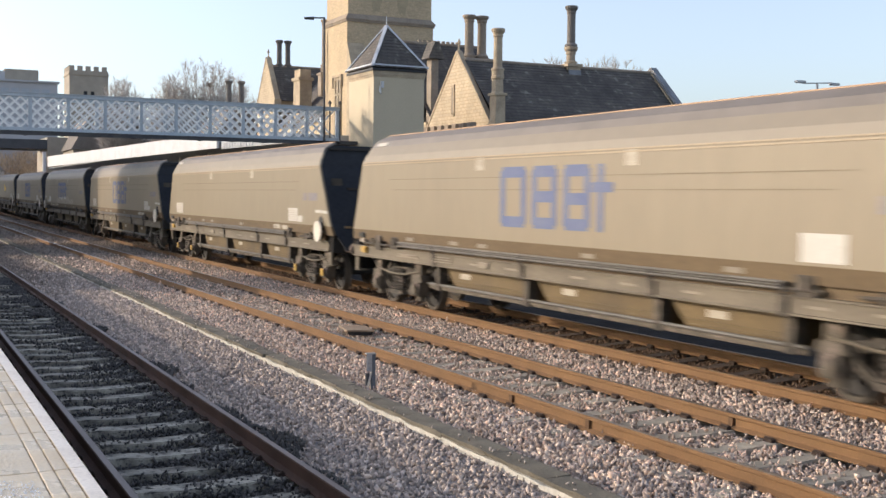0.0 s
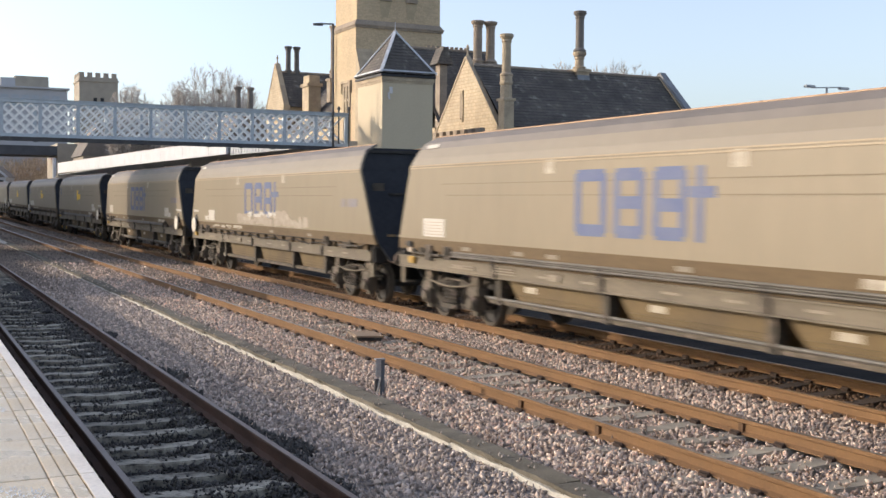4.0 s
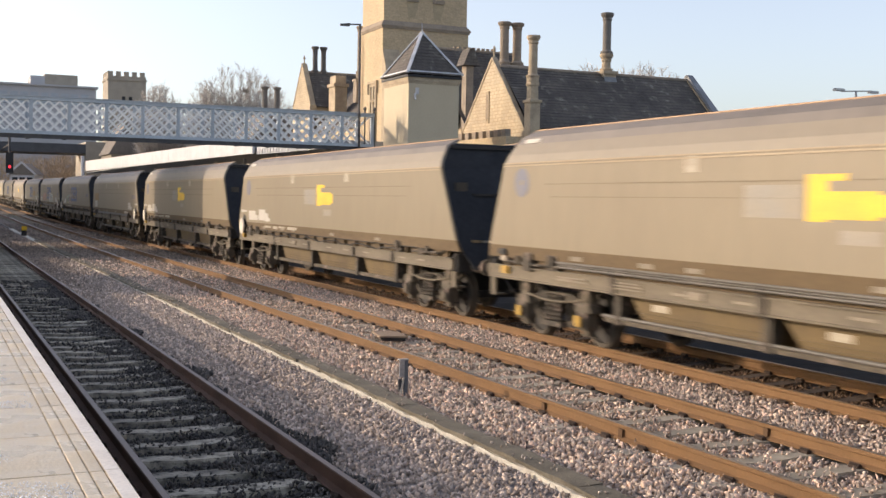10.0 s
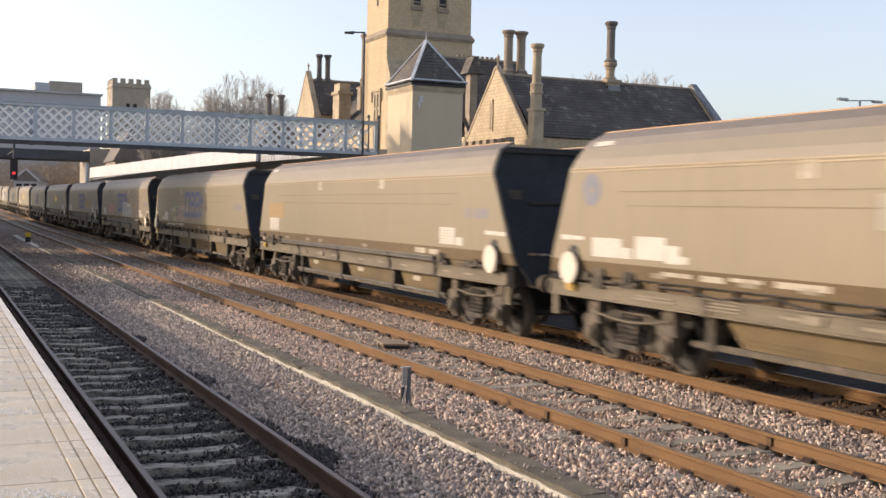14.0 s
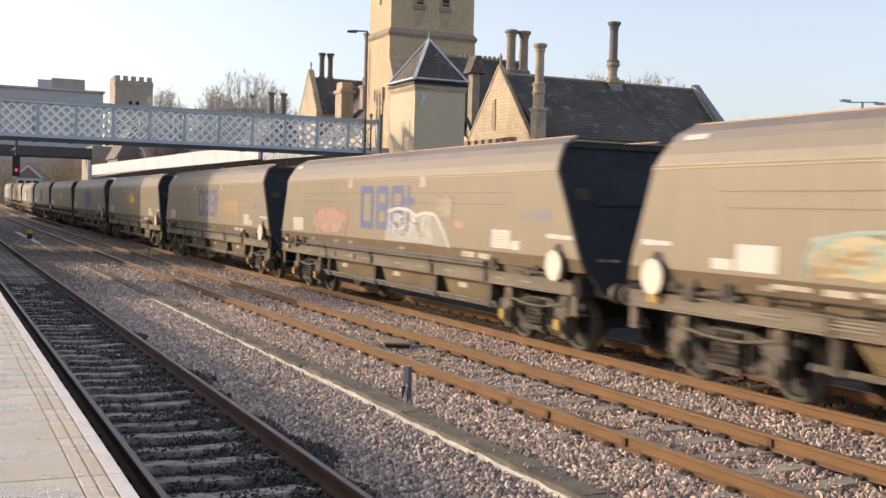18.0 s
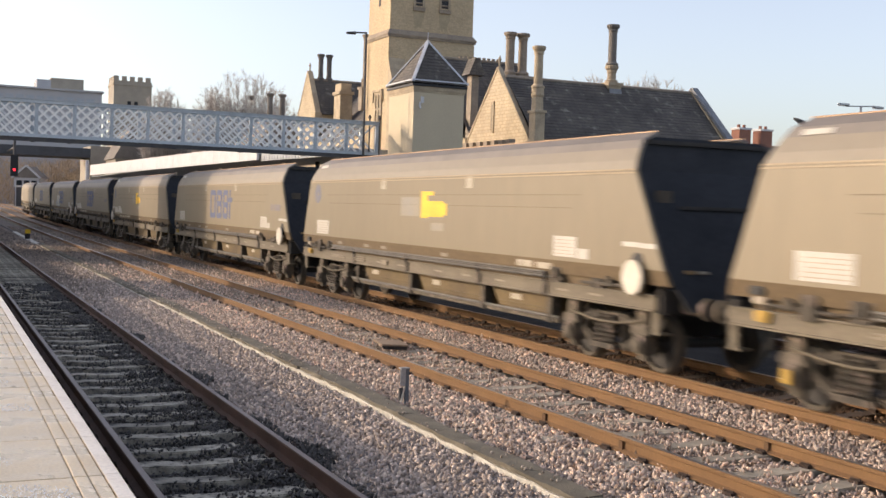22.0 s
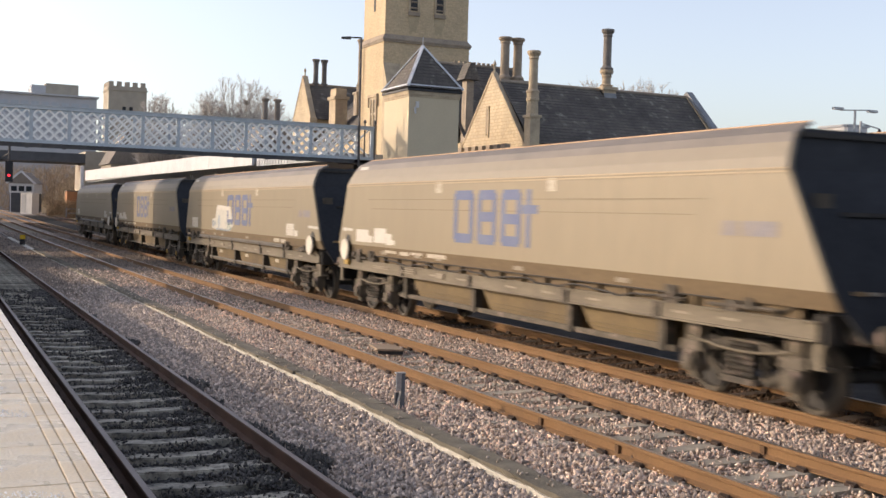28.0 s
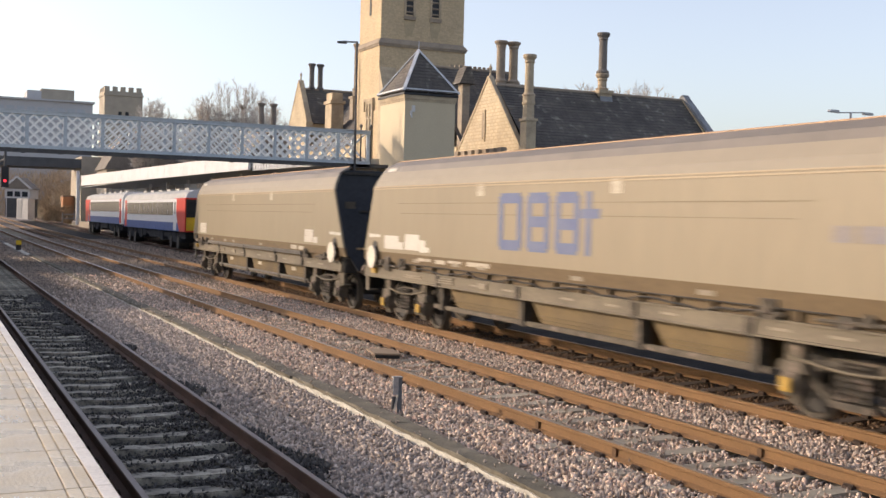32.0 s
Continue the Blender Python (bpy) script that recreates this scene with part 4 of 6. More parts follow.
# windows on the side that faces the tracks
win = part("tower_window", boxed(22.97, 23.03, 59.3, 60.1, 4.9, 7.8), M["old_glass"], station, "old leaded window with stone mullion")
for a in ((59.14, 59.34, 4.8, 7.8), (60.06, 60.26, 4.8, 7.8), (59.62, 59.78, 4.9, 7.8), (59.14, 60.26, 7.8, 7.96), (59.14, 60.26, 4.6, 4.8), (59.3, 60.1, 6.95, 7.06)):
    part("window_stone", boxed(22.93, 23.02, *a), M["dressing"], win)
for a in ((58.98, 60.42, 7.96, 8.1), (58.98, 59.1, 7.4, 7.96), (60.3, 60.42, 7.4, 7.96)):
    part("hood_mould", boxed(22.86, 23.02, *a), M["dressing"], win)
# buttress on the tower's southern corner
bm = B()
prism(bm, [(58.4, 0), (56.9, 0), (56.9, 6.6), (57.6, 8.2), (58.4, 9.8)], "x", 23.0, 24.0)
part("buttress", bm, M["dressing"], station)
bm = B()
prism(bm, [(58.4, 0), (57.0, 0), (57.0, 7.6), (58.4, 8.6)], "x", 27.6, 29.0)
part("stair_turret", bm, M["stone_dark"], station)

# stone pier with a sloping cap between tower and wing
bm = B()
prism(bm, [(24.2, 0), (24.6, 0), (24.6, 8.2), (24.4, 8.6), (24.2, 8.6)], "y", 50.1, 50.6)
# the darker stone puts the pier's shade into its colour
part("pier", bm, M["stone_dark"], station, "stone pier, darkened in colour for its shade")

bm = B()
prism(bm, [(23.95, 8.1), (24.85, 8.1), (24.5, 8.95), (24.3, 8.95)], "y", 49.9, 50.75)
part("pier_cap", bm, M["slate"], station, "slate-covered pier cap")

# main range between tower and wing
saddle(24.0, 29.3, 54.2, 4.6, 5.0, 9.45, 28)
wall_box("range_wall", 24.2, 29.2, 50.0, 58.4, 0, 5.0)
for k in range(9):
    part("crest_tile", boxed(25.4 + k * 0.28, 25.4 + k * 0.28 + 0.16, 54.15, 54.25, 9.45, 9.62), M["stone_dark"], station)
for x in (27.3, 28.05):
    round_chimney(x, 52.0, 7.9, 10.75, 0.235, (0.33, 0.3))
wall_box("chimney_slab", 26.85, 28.5, 51.5, 52.5, 7.0, 8.5, M["stone_dark"])

# northern part: another gable, roof and chimneys
gable(23.0, 73.2, 1.9, 7.6, 10.4)
saddle(23.3, 30.5, 73.2, 2.0, 7.5, 10.0, 18)
wall_box("north_wall", 23.5, 30.4, 71.4, 76.6, 0, 7.5)
wall_box("north_front", 23.0, 30.0, 61.9, 71.4, 0, 5.6)
bm = B()
prism(bm, [(22.9, 5.6), (30.1, 5.6), (26.6, 9.3), (26.4, 9.3)], "y", 61.9, 71.4)
part("front_roof", bm, M["slate"], station)
for x in (23.95, 24.55):
    round_chimney(x, 73.3, 9.5, 11.75, 0.17, (0.2, 0.2), M["chimney_dark"])
bm = B()
box(bm, 23.3, 24.1, 67.2, 68.4, 6.0, 8.5)
box(bm, 23.2, 24.2, 67.1, 68.5, 8.5, 8.7)
box(bm, 23.35, 24.05, 67.25, 68.35, 8.7, 9.2)
part("chimney_base", bm, M["dressing"], station)
round_chimney(24.3, 65.5, 7.4, 12.1, 0.16, (0.3, 1.3))
bm = B()
tube(bm, (22.85, 61.6, 0), (22.85, 61.6, 10.8), 0.06, n=8)
part("downpipe", bm, M["black"], station, "black iron downpipe")


# ---- the coal train ----
# A wagon lies along its own y, the camera's side at -x, its origin on the rails under its middle.
HL = 7.855                       # half the length at the shoulder
SECTION = [(1.36, 1.56), (1.36, 2.99), (1.322, 3.14), (1.237, 3.325), (1.165, 3.45), (0.91, 3.585)]   # half width and height, up the side


def along(f, z):
    """Place along the wagon at a height: f -1 at the near end, 1 at the far one; both ends slope."""
    low, top = max(0.0, 2.99 - z), max(0.0, z - 2.99)
    near_end = -(HL - 0.14 + 0.54 * low - 0.25 * top)
    far_end = HL - 0.21 + 0.37 * low - 0.60 * top
    return near_end + (far_end - near_end) * (f + 1) / 2


def band(i, thick, x_out=0.0):
    """One lengthwise strip of the body side, between two heights of the section."""
    bm = B()
    (a, z0), (b, z1) = SECTION[i], SECTION[i + 1]
    n = 12
    outer, inner = [], []
    for k in range(n + 1):
        f = k / n * 2 - 1
        outer.append([bm.verts.new((-w - x_out, along(f, z), z)) for w, z in ((a, z0), (b, z1))])
        inner.append([bm.verts.new((-w + thick, along(f, z), z - (0.0 if i == 0 else thick * 0.5))) for w, z in ((a, z0), (b, z1))])
    for k in range(n):
        bm.faces.new((outer[k][0], outer[k + 1][0], outer[k + 1][1], outer[k][1]))
        bm.faces.new((inner[k][1], inner[k + 1][1], inner[k + 1][0], inner[k][0]))
        bm.faces.new((outer[k][1], outer[k + 1][1], inner[k + 1][1], inner[k][1]))
        bm.faces.new((inner[k][0], inner[k + 1][0], outer[k + 1][0], outer[k][0]))
    for k in (0, n):
        bm.faces.new((outer[k][0], outer[k][1], inner[k][1], inner[k][0]))
    return bm


def end_sheet(s):
    """The sloping end: flat below the shoulder, tipped in above it."""
    bm = B()
    half = [(1.05, 1.0)] + [(w - 0.015, z) for w, z in SECTION[:-1]] + [(1.045, 3.50)]
    front, back = [[[bm.verts.new((q * w, along(s, z) - s * (0.02 + d), z)) for q in (-1, 1)] for w, z in half] for d in (0.0, 0.06)]
    for a, b, c, d in zip(front, front[1:], back, back[1:]):
        bm.faces.new((a[0], a[1], b[1], b[0]))
        bm.faces.new((c[1], c[0], d[0], d[1]))
        bm.faces.new((a[0], b[0], d[0], c[0]))
        bm.faces.new((b[1], a[1], c[1], d[1]))
    bm.faces.new((front[0][1], front[0][0], back[0][0], back[0][1]))
    bm.faces.new((front[-1][0], front[-1][1], back[-1][1], back[-1][0]))
    return bm


W = {}
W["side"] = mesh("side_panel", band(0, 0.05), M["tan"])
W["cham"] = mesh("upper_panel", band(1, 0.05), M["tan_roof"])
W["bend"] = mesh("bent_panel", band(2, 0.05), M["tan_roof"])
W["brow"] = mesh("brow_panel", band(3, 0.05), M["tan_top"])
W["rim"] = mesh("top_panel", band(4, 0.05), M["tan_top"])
bm = B()
beam(bm, (-0.915, along(-1, 3.58), 3.588), (-0.915, along(1, 3.58), 3.588), 0.022, 0.02)
W["lip"] = mesh("rim_lip", bm, M["lip"])
bm = B()
beam(bm, (-1.226, along(1, 3.375) - 0.80, 3.375), (-1.226, along(1, 3.375) - 0.30, 3.375), 0.075, 0.016, up=(-0.94, 0, 0.35))
W["strip"] = mesh("end_strip", bm, M["white"])
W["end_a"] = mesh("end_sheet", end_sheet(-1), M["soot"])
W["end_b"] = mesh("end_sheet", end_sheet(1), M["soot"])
bm = B()
for z in (3.0, 2.955):
    beam(bm, (-1.364, along(-1, z), z), (-1.364, along(1, z), z), 0.016, 0.02)
W["bead"] = mesh("shoulder_bead", bm, M["bead"])
bm = B()
for z, a, b in ((2.63, -6.2, 6.2), (2.42, -5.95, 6.0)):
    beam(bm, (-1.361, a, z), (-1.361, b, z), 0.008, 0.012)
W["seam"] = mesh("seam", bm, M["seam"])
PARTS, BOGIE, PIPE_STAYS = [], [], []


def add(group, name, material, bevel, *makers):
    """Meshes of alike parts; each maker fills one of them."""
    for make in makers:
        bm = B()
        make(bm)
        group.append((name, mesh(name, bm, material, bevel)))


def mk_ledge(s):
    def make(bm):
        beam(bm, (-0.76, along(s, 2.46), 2.46), (1.25, along(s, 2.46), 2.46), 0.06, 0.05)
    return make


def mk_box(*q):
    return lambda bm: box(bm, *q)


def mk_tube(a, b, r, n=8):
    return lambda bm: tube(bm, a, b, r, n=n)


for s in (-1, 1):
    add(PARTS, "end_ledge", M["dark"], 0, mk_ledge(s))
    add(PARTS, "end_plate", M["bogie"], 0, mk_box(-1.13, -0.87, along(s, 2.6) - 0.02, along(s, 2.6) + 0.02, 2.5, 2.7))
    add(PARTS, "end_tag", M["orange"], 0, mk_box(-1.0, -0.84, along(s, 1.55) - 0.02, along(s, 1.55) + 0.02, 1.52, 1.57))
    add(PARTS, "end_tag", M["faded_white"], 0, mk_box(-0.78, -0.6, along(s, 1.55) - 0.02, along(s, 1.55) + 0.02, 1.52, 1.56))
    add(PARTS, "headstock", M["dark"], 0.02, mk_box(-1.25, 1.25, s * 8.25 - 0.12, s * 8.25 + 0.12, 0.93, 1.28))
    add(PARTS, "top_stiffener", M["dark"], 0, (lambda s: lambda bm: beam(bm, (-1.1, along(s, 3.42), 3.42), (1.1, along(s, 3.42), 3.42), 0.08, 0.06))(s))
bm = B()
v = []
for x, z in ((-1.355, 1.56), (-1.325, 1.345)):
    a, b = along(-1, z), along(1, z)
    v.append([bm.verts.new((x, a, z)), bm.verts.new((x, b, z)), bm.verts.new((x + 0.06, b, z)), bm.verts.new((x + 0.06, a, z))])
for i in range(4):
    bm.faces.new((v[0][i], v[0][(i + 1) % 4], v[1][(i + 1) % 4], v[1][i]))
bm.faces.new(v[0])
bm.faces.new(v[1][::-1])
W["skirt"] = mesh("skirt", bm, M["skirt"])
add(PARTS, "hopper_floor", M["soot"], 0, mk_box(-1.25, 1.25, -7.0, 7.0, 1.6, 1.66))
bm = B()
prism(bm, [(-1.31, 0.995), (-1.335, 0.99), (-1.335, 0.965), (-1.21, 0.965), (-1.21, 1.205), (-1.345, 1.205), (-1.345, 1.18), (-1.31, 1.175)], "y", -8.25, 8.25)
W["sole"] = mesh("solebar", bm, M["sole"])
add(PARTS, "centre_sill", M["dark"], 0, mk_box(-0.35, 0.35, -8.0, 8.0, 0.85, 1.3))


def mk_chute(a, b):
    return lambda bm: prism(bm, [(a, 0.53), (b - 0.50, 0.53), (b - 0.04, 0.97), (a, 0.97)], "x", -1.12, 1.12)


# discharge chutes between the bogies, their far edges raked
for a, b in ((-5.05, -2.72), (-2.56, 0.77), (0.95, 4.07)):
    add(PARTS, "discharge_chute", M["chute"], 0.01, mk_chute(a, b))
    add(PARTS, "chute_rib", M["chute"], 0, mk_box(-1.145, -1.11, a, b - 0.34, 0.70, 0.718), mk_box(-1.145, -1.11, a, b - 0.42, 0.635, 0.652))
add(PARTS, "lower_beam", M["bogie_dusty"], 0.02, mk_box(-1.2, -1.1, -5.4, 4.6, 0.505, 0.59))
for a in (-5.15, -2.65, 0.85, 4.15):
    add(PARTS, "chute_bracket", M["bogie"], 0, mk_box(-1.24, -1.05, a - 0.075, a + 0.075, 0.50, 0.97))
    add(PARTS, "bracket_plate", M["bogie"], 0, mk_box(-1.35, -1.315, a - 0.06, a + 0.06, 0.95, 1.20))
    add(PIPE_STAYS, "pipe_stay", M["dark"], 0, mk_box(-1.375, -1.33, a - 0.03, a + 0.03, 1.19, 1.36))
    add(PARTS, "door_cylinder", M["bogie"], 0, mk_tube((-0.9, a + 0.3, 0.72), (0.9, a + 0.3, 0.72), 0.11, 10))
PIPES, LEDGE = [], []
add(PIPES, "operating_pipe", M["pipe"], 0, mk_tube((-1.2, -5.4, 0.60), (-1.2, 4.6, 0.60), 0.03))
add(PIPES, "brake_pipe", M["pipe"], 0, mk_tube((-1.36, -5.15, 1.345), (-1.36, 5.75, 1.345), 0.024), mk_tube((-1.36, -5.15, 1.275), (-1.36, 5.75, 1.275), 0.02))
add(PIPES, "pipe_sleeve", M["pipe"], 0, mk_tube((-1.362, -5.1, 1.31), (-1.362, 5.7, 1.31), 0.012))
add(LEDGE, "top_angle", M["dark"], 0, mk_box(-1.35, -1.30, -6.5, 5.9, 1.335, 1.352))
add(PARTS, "inner_plate", M["skirt"], 0, mk_box(-1.25, -1.2, -7.9, 7.8, 1.205, 1.36))
for k in range(15):
    add(LEDGE, "support_web", M["skirt"], 0, mk_box(-1.335, -1.25, -6.0 + k * 0.8, -5.94 + k * 0.8, 1.205, 1.335))


def mk_cable(bm):
    pts = [(-1.335, -5.6 + k * 0.35, 1.25 + 0.035 * math.sin(k * 1.1) + 0.02 * math.sin(k * 2.7)) for k in range(32)]
    rings = [[bm.verts.new((x + 0.016 * math.cos(n * 1.0472), y, z + 0.016 * math.sin(n * 1.0472))) for n in range(6)] for x, y, z in pts]
    for a, b in zip(rings, rings[1:]):
        for n in range(6):
            bm.faces.new((a[n], a[(n + 1) % 6], b[(n + 1) % 6], b[n]))


add(LEDGE, "cable", M["dark"], 0, mk_cable)


def mk_valve(a):
    def make(bm):
        box(bm, -1.36, -1.2, a - 0.15, a + 0.15, 1.20, 1.45)
        tube(bm, (-1.40, a, 1.36), (-1.2, a, 1.36), 0.09, n=10)
        tube(bm, (-1.34, a - 0.25, 1.27), (-1.34, a + 0.25, 1.27), 0.03, n=6)
    return make


add(PARTS, "valve_box", M["bogie"], 0, mk_valve(-5.5), mk_valve(5.95))


def mk_rig(s):
    def make(bm):
        tube(bm, (-1.30, s * 7.5, 1.21), (-1.24, s * 8.3, 1.55), 0.022, n=6)
        tube(bm, (-1.28, s * 8.3, 1.21), (-1.2, s * 8.35, 1.62), 0.018, n=6)
        tube(bm, (-1.24, s * 8.3, 1.55), (-1.2, s * 8.35, 1.3), 0.018, n=6)
    return make


def mk_brake(s):
    def make(bm):
        box(bm, -1.36, -1.2, s * 6.75 - 0.14, s * 6.75 + 0.14, 1.20, 1.34)
        tube(bm, (-1.38, s * 7.1, 1.32), (-1.2, s * 7.1, 1.32), 0.08, n=8)
        tube(bm, (-1.34, s * 6.3, 1.26), (-1.34, s * 7.6, 1.28), 0.028, n=6)
    return make


def mk_buffer(x, s):
    def make(bm):
        tube(bm, (x, s * 8.3, 1.05), (x, s * 8.62, 1.05), 0.11, n=12)
        tube(bm, (x, s * 8.62, 1.05), (x, s * 8.86, 1.05), 0.075, n=12)
        tube(bm, (x, s * 8.86, 1.05), (x, s * 8.93, 1.05), 0.16, n=18)
    return make


def mk_coupler(s):
    def make(bm):
        tube(bm, (0, s * 8.2, 0.98), (0, s * 9.05, 0.98), 0.075, n=8)
        box(bm, -0.14, 0.14, s * 8.65 - 0.2, s * 8.65 + 0.2, 0.84, 1.12)
        tube(bm, (0.3, s * 8.35, 0.95), (0.2, s * 8.75, 0.55), 0.03, n=6)
        tube(bm, (-0.3, s * 8.35, 0.95), (-0.2, s * 8.75, 0.55), 0.03, n=6)
    return make


for s in (-1, 1):
    add(PARTS, "hand_grip", M["bogie"], 0, mk_rig(s))
    add(PARTS, "brake_gear", M["bogie"], 0, mk_brake(s))
    add(PARTS, "buffer", M["bogie_dusty"], 0, mk_buffer(-0.86, s), mk_buffer(0.86, s))
    add(PARTS, "end_step", M["sole"], 0.01, mk_box(-1.26, -1.21, s * 8.2 - 0.09, s * 8.2 + 0.09, 0.66, 0.96), mk_box(-1.26, -1.02, s * 8.2 - 0.12, s * 8.2 + 0.12, 0.63, 0.66))
    add(PARTS, "coupler", M["dark"], 0, mk_coupler(s))


# bogie: bolster, cast side frames, springs, axle boxes
def mk_frame(s):
    """Cast side frame: a top chord and a dropped lower chord round the spring nest."""
    lo, hi = s * 1.02 - 0.07, s * 1.02 + 0.07

    def make(bm):
        prism(bm, [(-1.25, 0.56), (-1.2, 0.72), (-0.62, 0.76), (-0.4, 0.82), (0.4, 0.82), (0.62, 0.76), (1.2, 0.72), (1.25, 0.56), (0.72, 0.60), (0.42, 0.68), (-0.42, 0.68), (-0.72, 0.60)], "x", lo, hi)
        prism(bm, [(-0.78, 0.44), (-0.70, 0.53), (-0.42, 0.37), (0.42, 0.37), (0.70, 0.53), (0.78, 0.44), (0.48, 0.27), (-0.48, 0.27)], "x", lo, hi)
        for a in (-1, 1):
            prism(bm, [(a * 0.66, 0.45), (a * 0.80, 0.45), (a * 0.80, 0.66), (a * 0.66, 0.66)], "x", lo + 0.01, hi + 0.01)
            prism(bm, [(a * 0.34, 0.34), (a * 0.42, 0.34), (a * 0.42, 0.72), (a * 0.34, 0.72)], "x", lo, hi)
    return make


def mk_spring(s, y):
    def make(bm):
        prof = []
        for k in range(6):
            prof += [(0.055, 0.36 + k * 0.075), (0.08, 0.375 + k * 0.075), (0.08, 0.40 + k * 0.075), (0.055, 0.415 + k * 0.075)]
        lathe(bm, (s * 1.12, y, 0), prof, 8)
    return make


def mk_axlebox(s, y):
    def make(bm):
        box(bm, s * 1.1 - 0.12, s * 1.1 + 0.12, y - 0.16, y + 0.16, 0.30, 0.60)
        box(bm, s * 1.1 - 0.06, s * 1.1 + 0.09, y - 0.15, y + 0.15, 0.66, 0.94)
        box(bm, s * 1.1 - 0.05, s * 1.1 + 0.07, y - 0.13, y + 0.10, 0.2, 0.32)
        tube(bm, (s * 1.18, y, 0.44), (s * 1.27, y, 0.44), 0.12, n=12)
        prism(bm, [(y - 0.26, 0.58), (y + 0.26, 0.58), (y + 0.2, 0.72), (y - 0.2, 0.72)], "x", s * 1.1 - 0.1, s * 1.1 + 0.1)
    return make


def mk_hose(bm):
    pts = [(-1.18, y, 0.80 - 0.12 * math.cos(y * 1.4)) for y in (-1.05, -0.7, -0.35, 0, 0.35, 0.7, 1.05)]
    rings = [[bm.verts.new((x + 0.02 * math.cos(k * 1.0472), y, z + 0.02 * math.sin(k * 1.0472))) for k in range(6)] for x, y, z in pts]
    for a, b in zip(rings, rings[1:]):
        for k in range(6):
            bm.faces.new((a[k], a[(k + 1) % 6], b[(k + 1) % 6], b[k]))


W["bolster"] = mesh("bolster", boxed(-0.95, 0.95, -0.2, 0.2, 0.45, 0.82), M["dark"])
for s in (-1, 1):
    add(BOGIE, "side_frame", M["bogie"], 0.03, mk_frame(s))
    add(BOGIE, "spring", M["bogie"], 0, mk_spring(s, -0.17), mk_spring(s, 0.0), mk_spring(s, 0.17))
    add(BOGIE, "spring_plank", M["bogie"], 0, mk_box(s * 1.12 - 0.09, s * 1.12 + 0.09, -0.32, 0.32, 0.27, 0.35))
    add(BOGIE, "axle_box", M["bogie_dusty"], 0.015, mk_axlebox(s, -0.98), mk_axlebox(s, 0.98))
add(BOGIE, "brake_hose", M["sole"], 0, mk_hose)
W["cap"] = [mesh("bearing_cap", (lambda b: (box(b, -1.295, -1.27, y - 0.09, y + 0.09, 0.355, 0.53), b)[-1])(B()), M["cap"], 0.02) for y in (-0.98, 0.98)]


def wheelset_mesh():
    bm = B()
    R0 = 0.44
    for s in (-1, 1):
        prof = [(0.10, 0.64), (0.12, 0.69), (0.36, 0.70), (0.37, 0.685), (R0 + 0.028, 0.685), (R0 + 0.028, 0.715), (R0, 0.725), (R0 - 0.006, 0.82), (0.37, 0.82), (0.35, 0.77), (0.14, 0.76), (0.12, 0.83), (0.05, 0.83)]
        n = 28
        rings = [[bm.verts.new((s * x, r * math.cos(k * math.tau / n), r * math.sin(k * math.tau / n))) for k in range(n)] for r, x in prof]
        for a, b in zip(rings, rings[1:]):
            for k in range(n):
                bm.faces.new((a[k], a[(k + 1) % n], b[(k + 1) % n], b[k]))
    tube(bm, (-1.1, 0, 0), (1.1, 0, 0), 0.075, n=12)
    for k in range(3):
        a = k * math.tau / 3
        box(bm, -0.835, -0.822, 0.2 * math.cos(a) - 0.03, 0.2 * math.cos(a) + 0.03, 0.2 * math.sin(a) - 0.03, 0.2 * math.sin(a) + 0.03)
    me = mesh("wheelset", bm, M["tread"])
    me.materials.append(M["wheel_web"])
    for p in me.polygons:
        if math.hypot(p.center.y, p.center.z) < 0.362:
            p.material_index = 1
    return me


W["wheelset"] = wheelset_mesh()
W["disc"] = mesh("handwheel", (lambda b: (tube(b, (-1.47, 0, 0), (-1.43, 0, 0), 0.255, n=28), tube(b, (-1.43, 0, 0), (-1.3, 0, 0), 0.05, n=10), b)[-1])(B()), M["wheel_cream"], 0.01)
bm = B()
prism(bm, [(0.15 * math.cos(a), 0.175 * math.sin(a) + 0.12) for a in [radians(d) for d in range(0, 360, 20)]], "x", -1.374, -1.34)
W["recess"] = mesh("handwheel_recess", bm, M["black"])


def panel(material, y0, y1, z0, z1, name="panel", key=None, cache={}):
    """A thin painted panel on the side that faces the camera; y counted from the near shoulder."""
    k = (material.name, y0, y1, z0, z1)
    if k not in cache:
        x = -1.366 if z0 > 1.5 else -1.352
        cache[k] = mesh(name, boxed(x, x + 0.03, -HL + y0, -HL + y1, z0, z1), material)
    return cache[k]


def strokes(material, y0, y1, z0, z1, seed, n=14, w=0.05):
    """Sprayed scrawl: short crossing strokes."""
    rng = random.Random(seed)
    bm = B()
    for k in range(n):
        a = y0 + (y1 - y0) * (k + rng.random()) / n
        b = min(y1, a + rng.uniform(-0.3, 0.5))
        beam(bm, (-1.366, -HL + a, rng.uniform(z0, z1)), (-1.366, -HL + b, rng.uniform(z0, z1)), w, 0.012, up=(1, 0, 0))
    return mesh("spray_paint", bm, material)


def outline(material, pts, lift=0.0):
    """A flat painted patch of the given outline; y counted from the near shoulder."""
    bm = B()
    prism(bm, [(-HL + a, z) for a, z in pts], "x", -1.3645 - lift, -1.34)
    return mesh("spray_paint", bm, material)


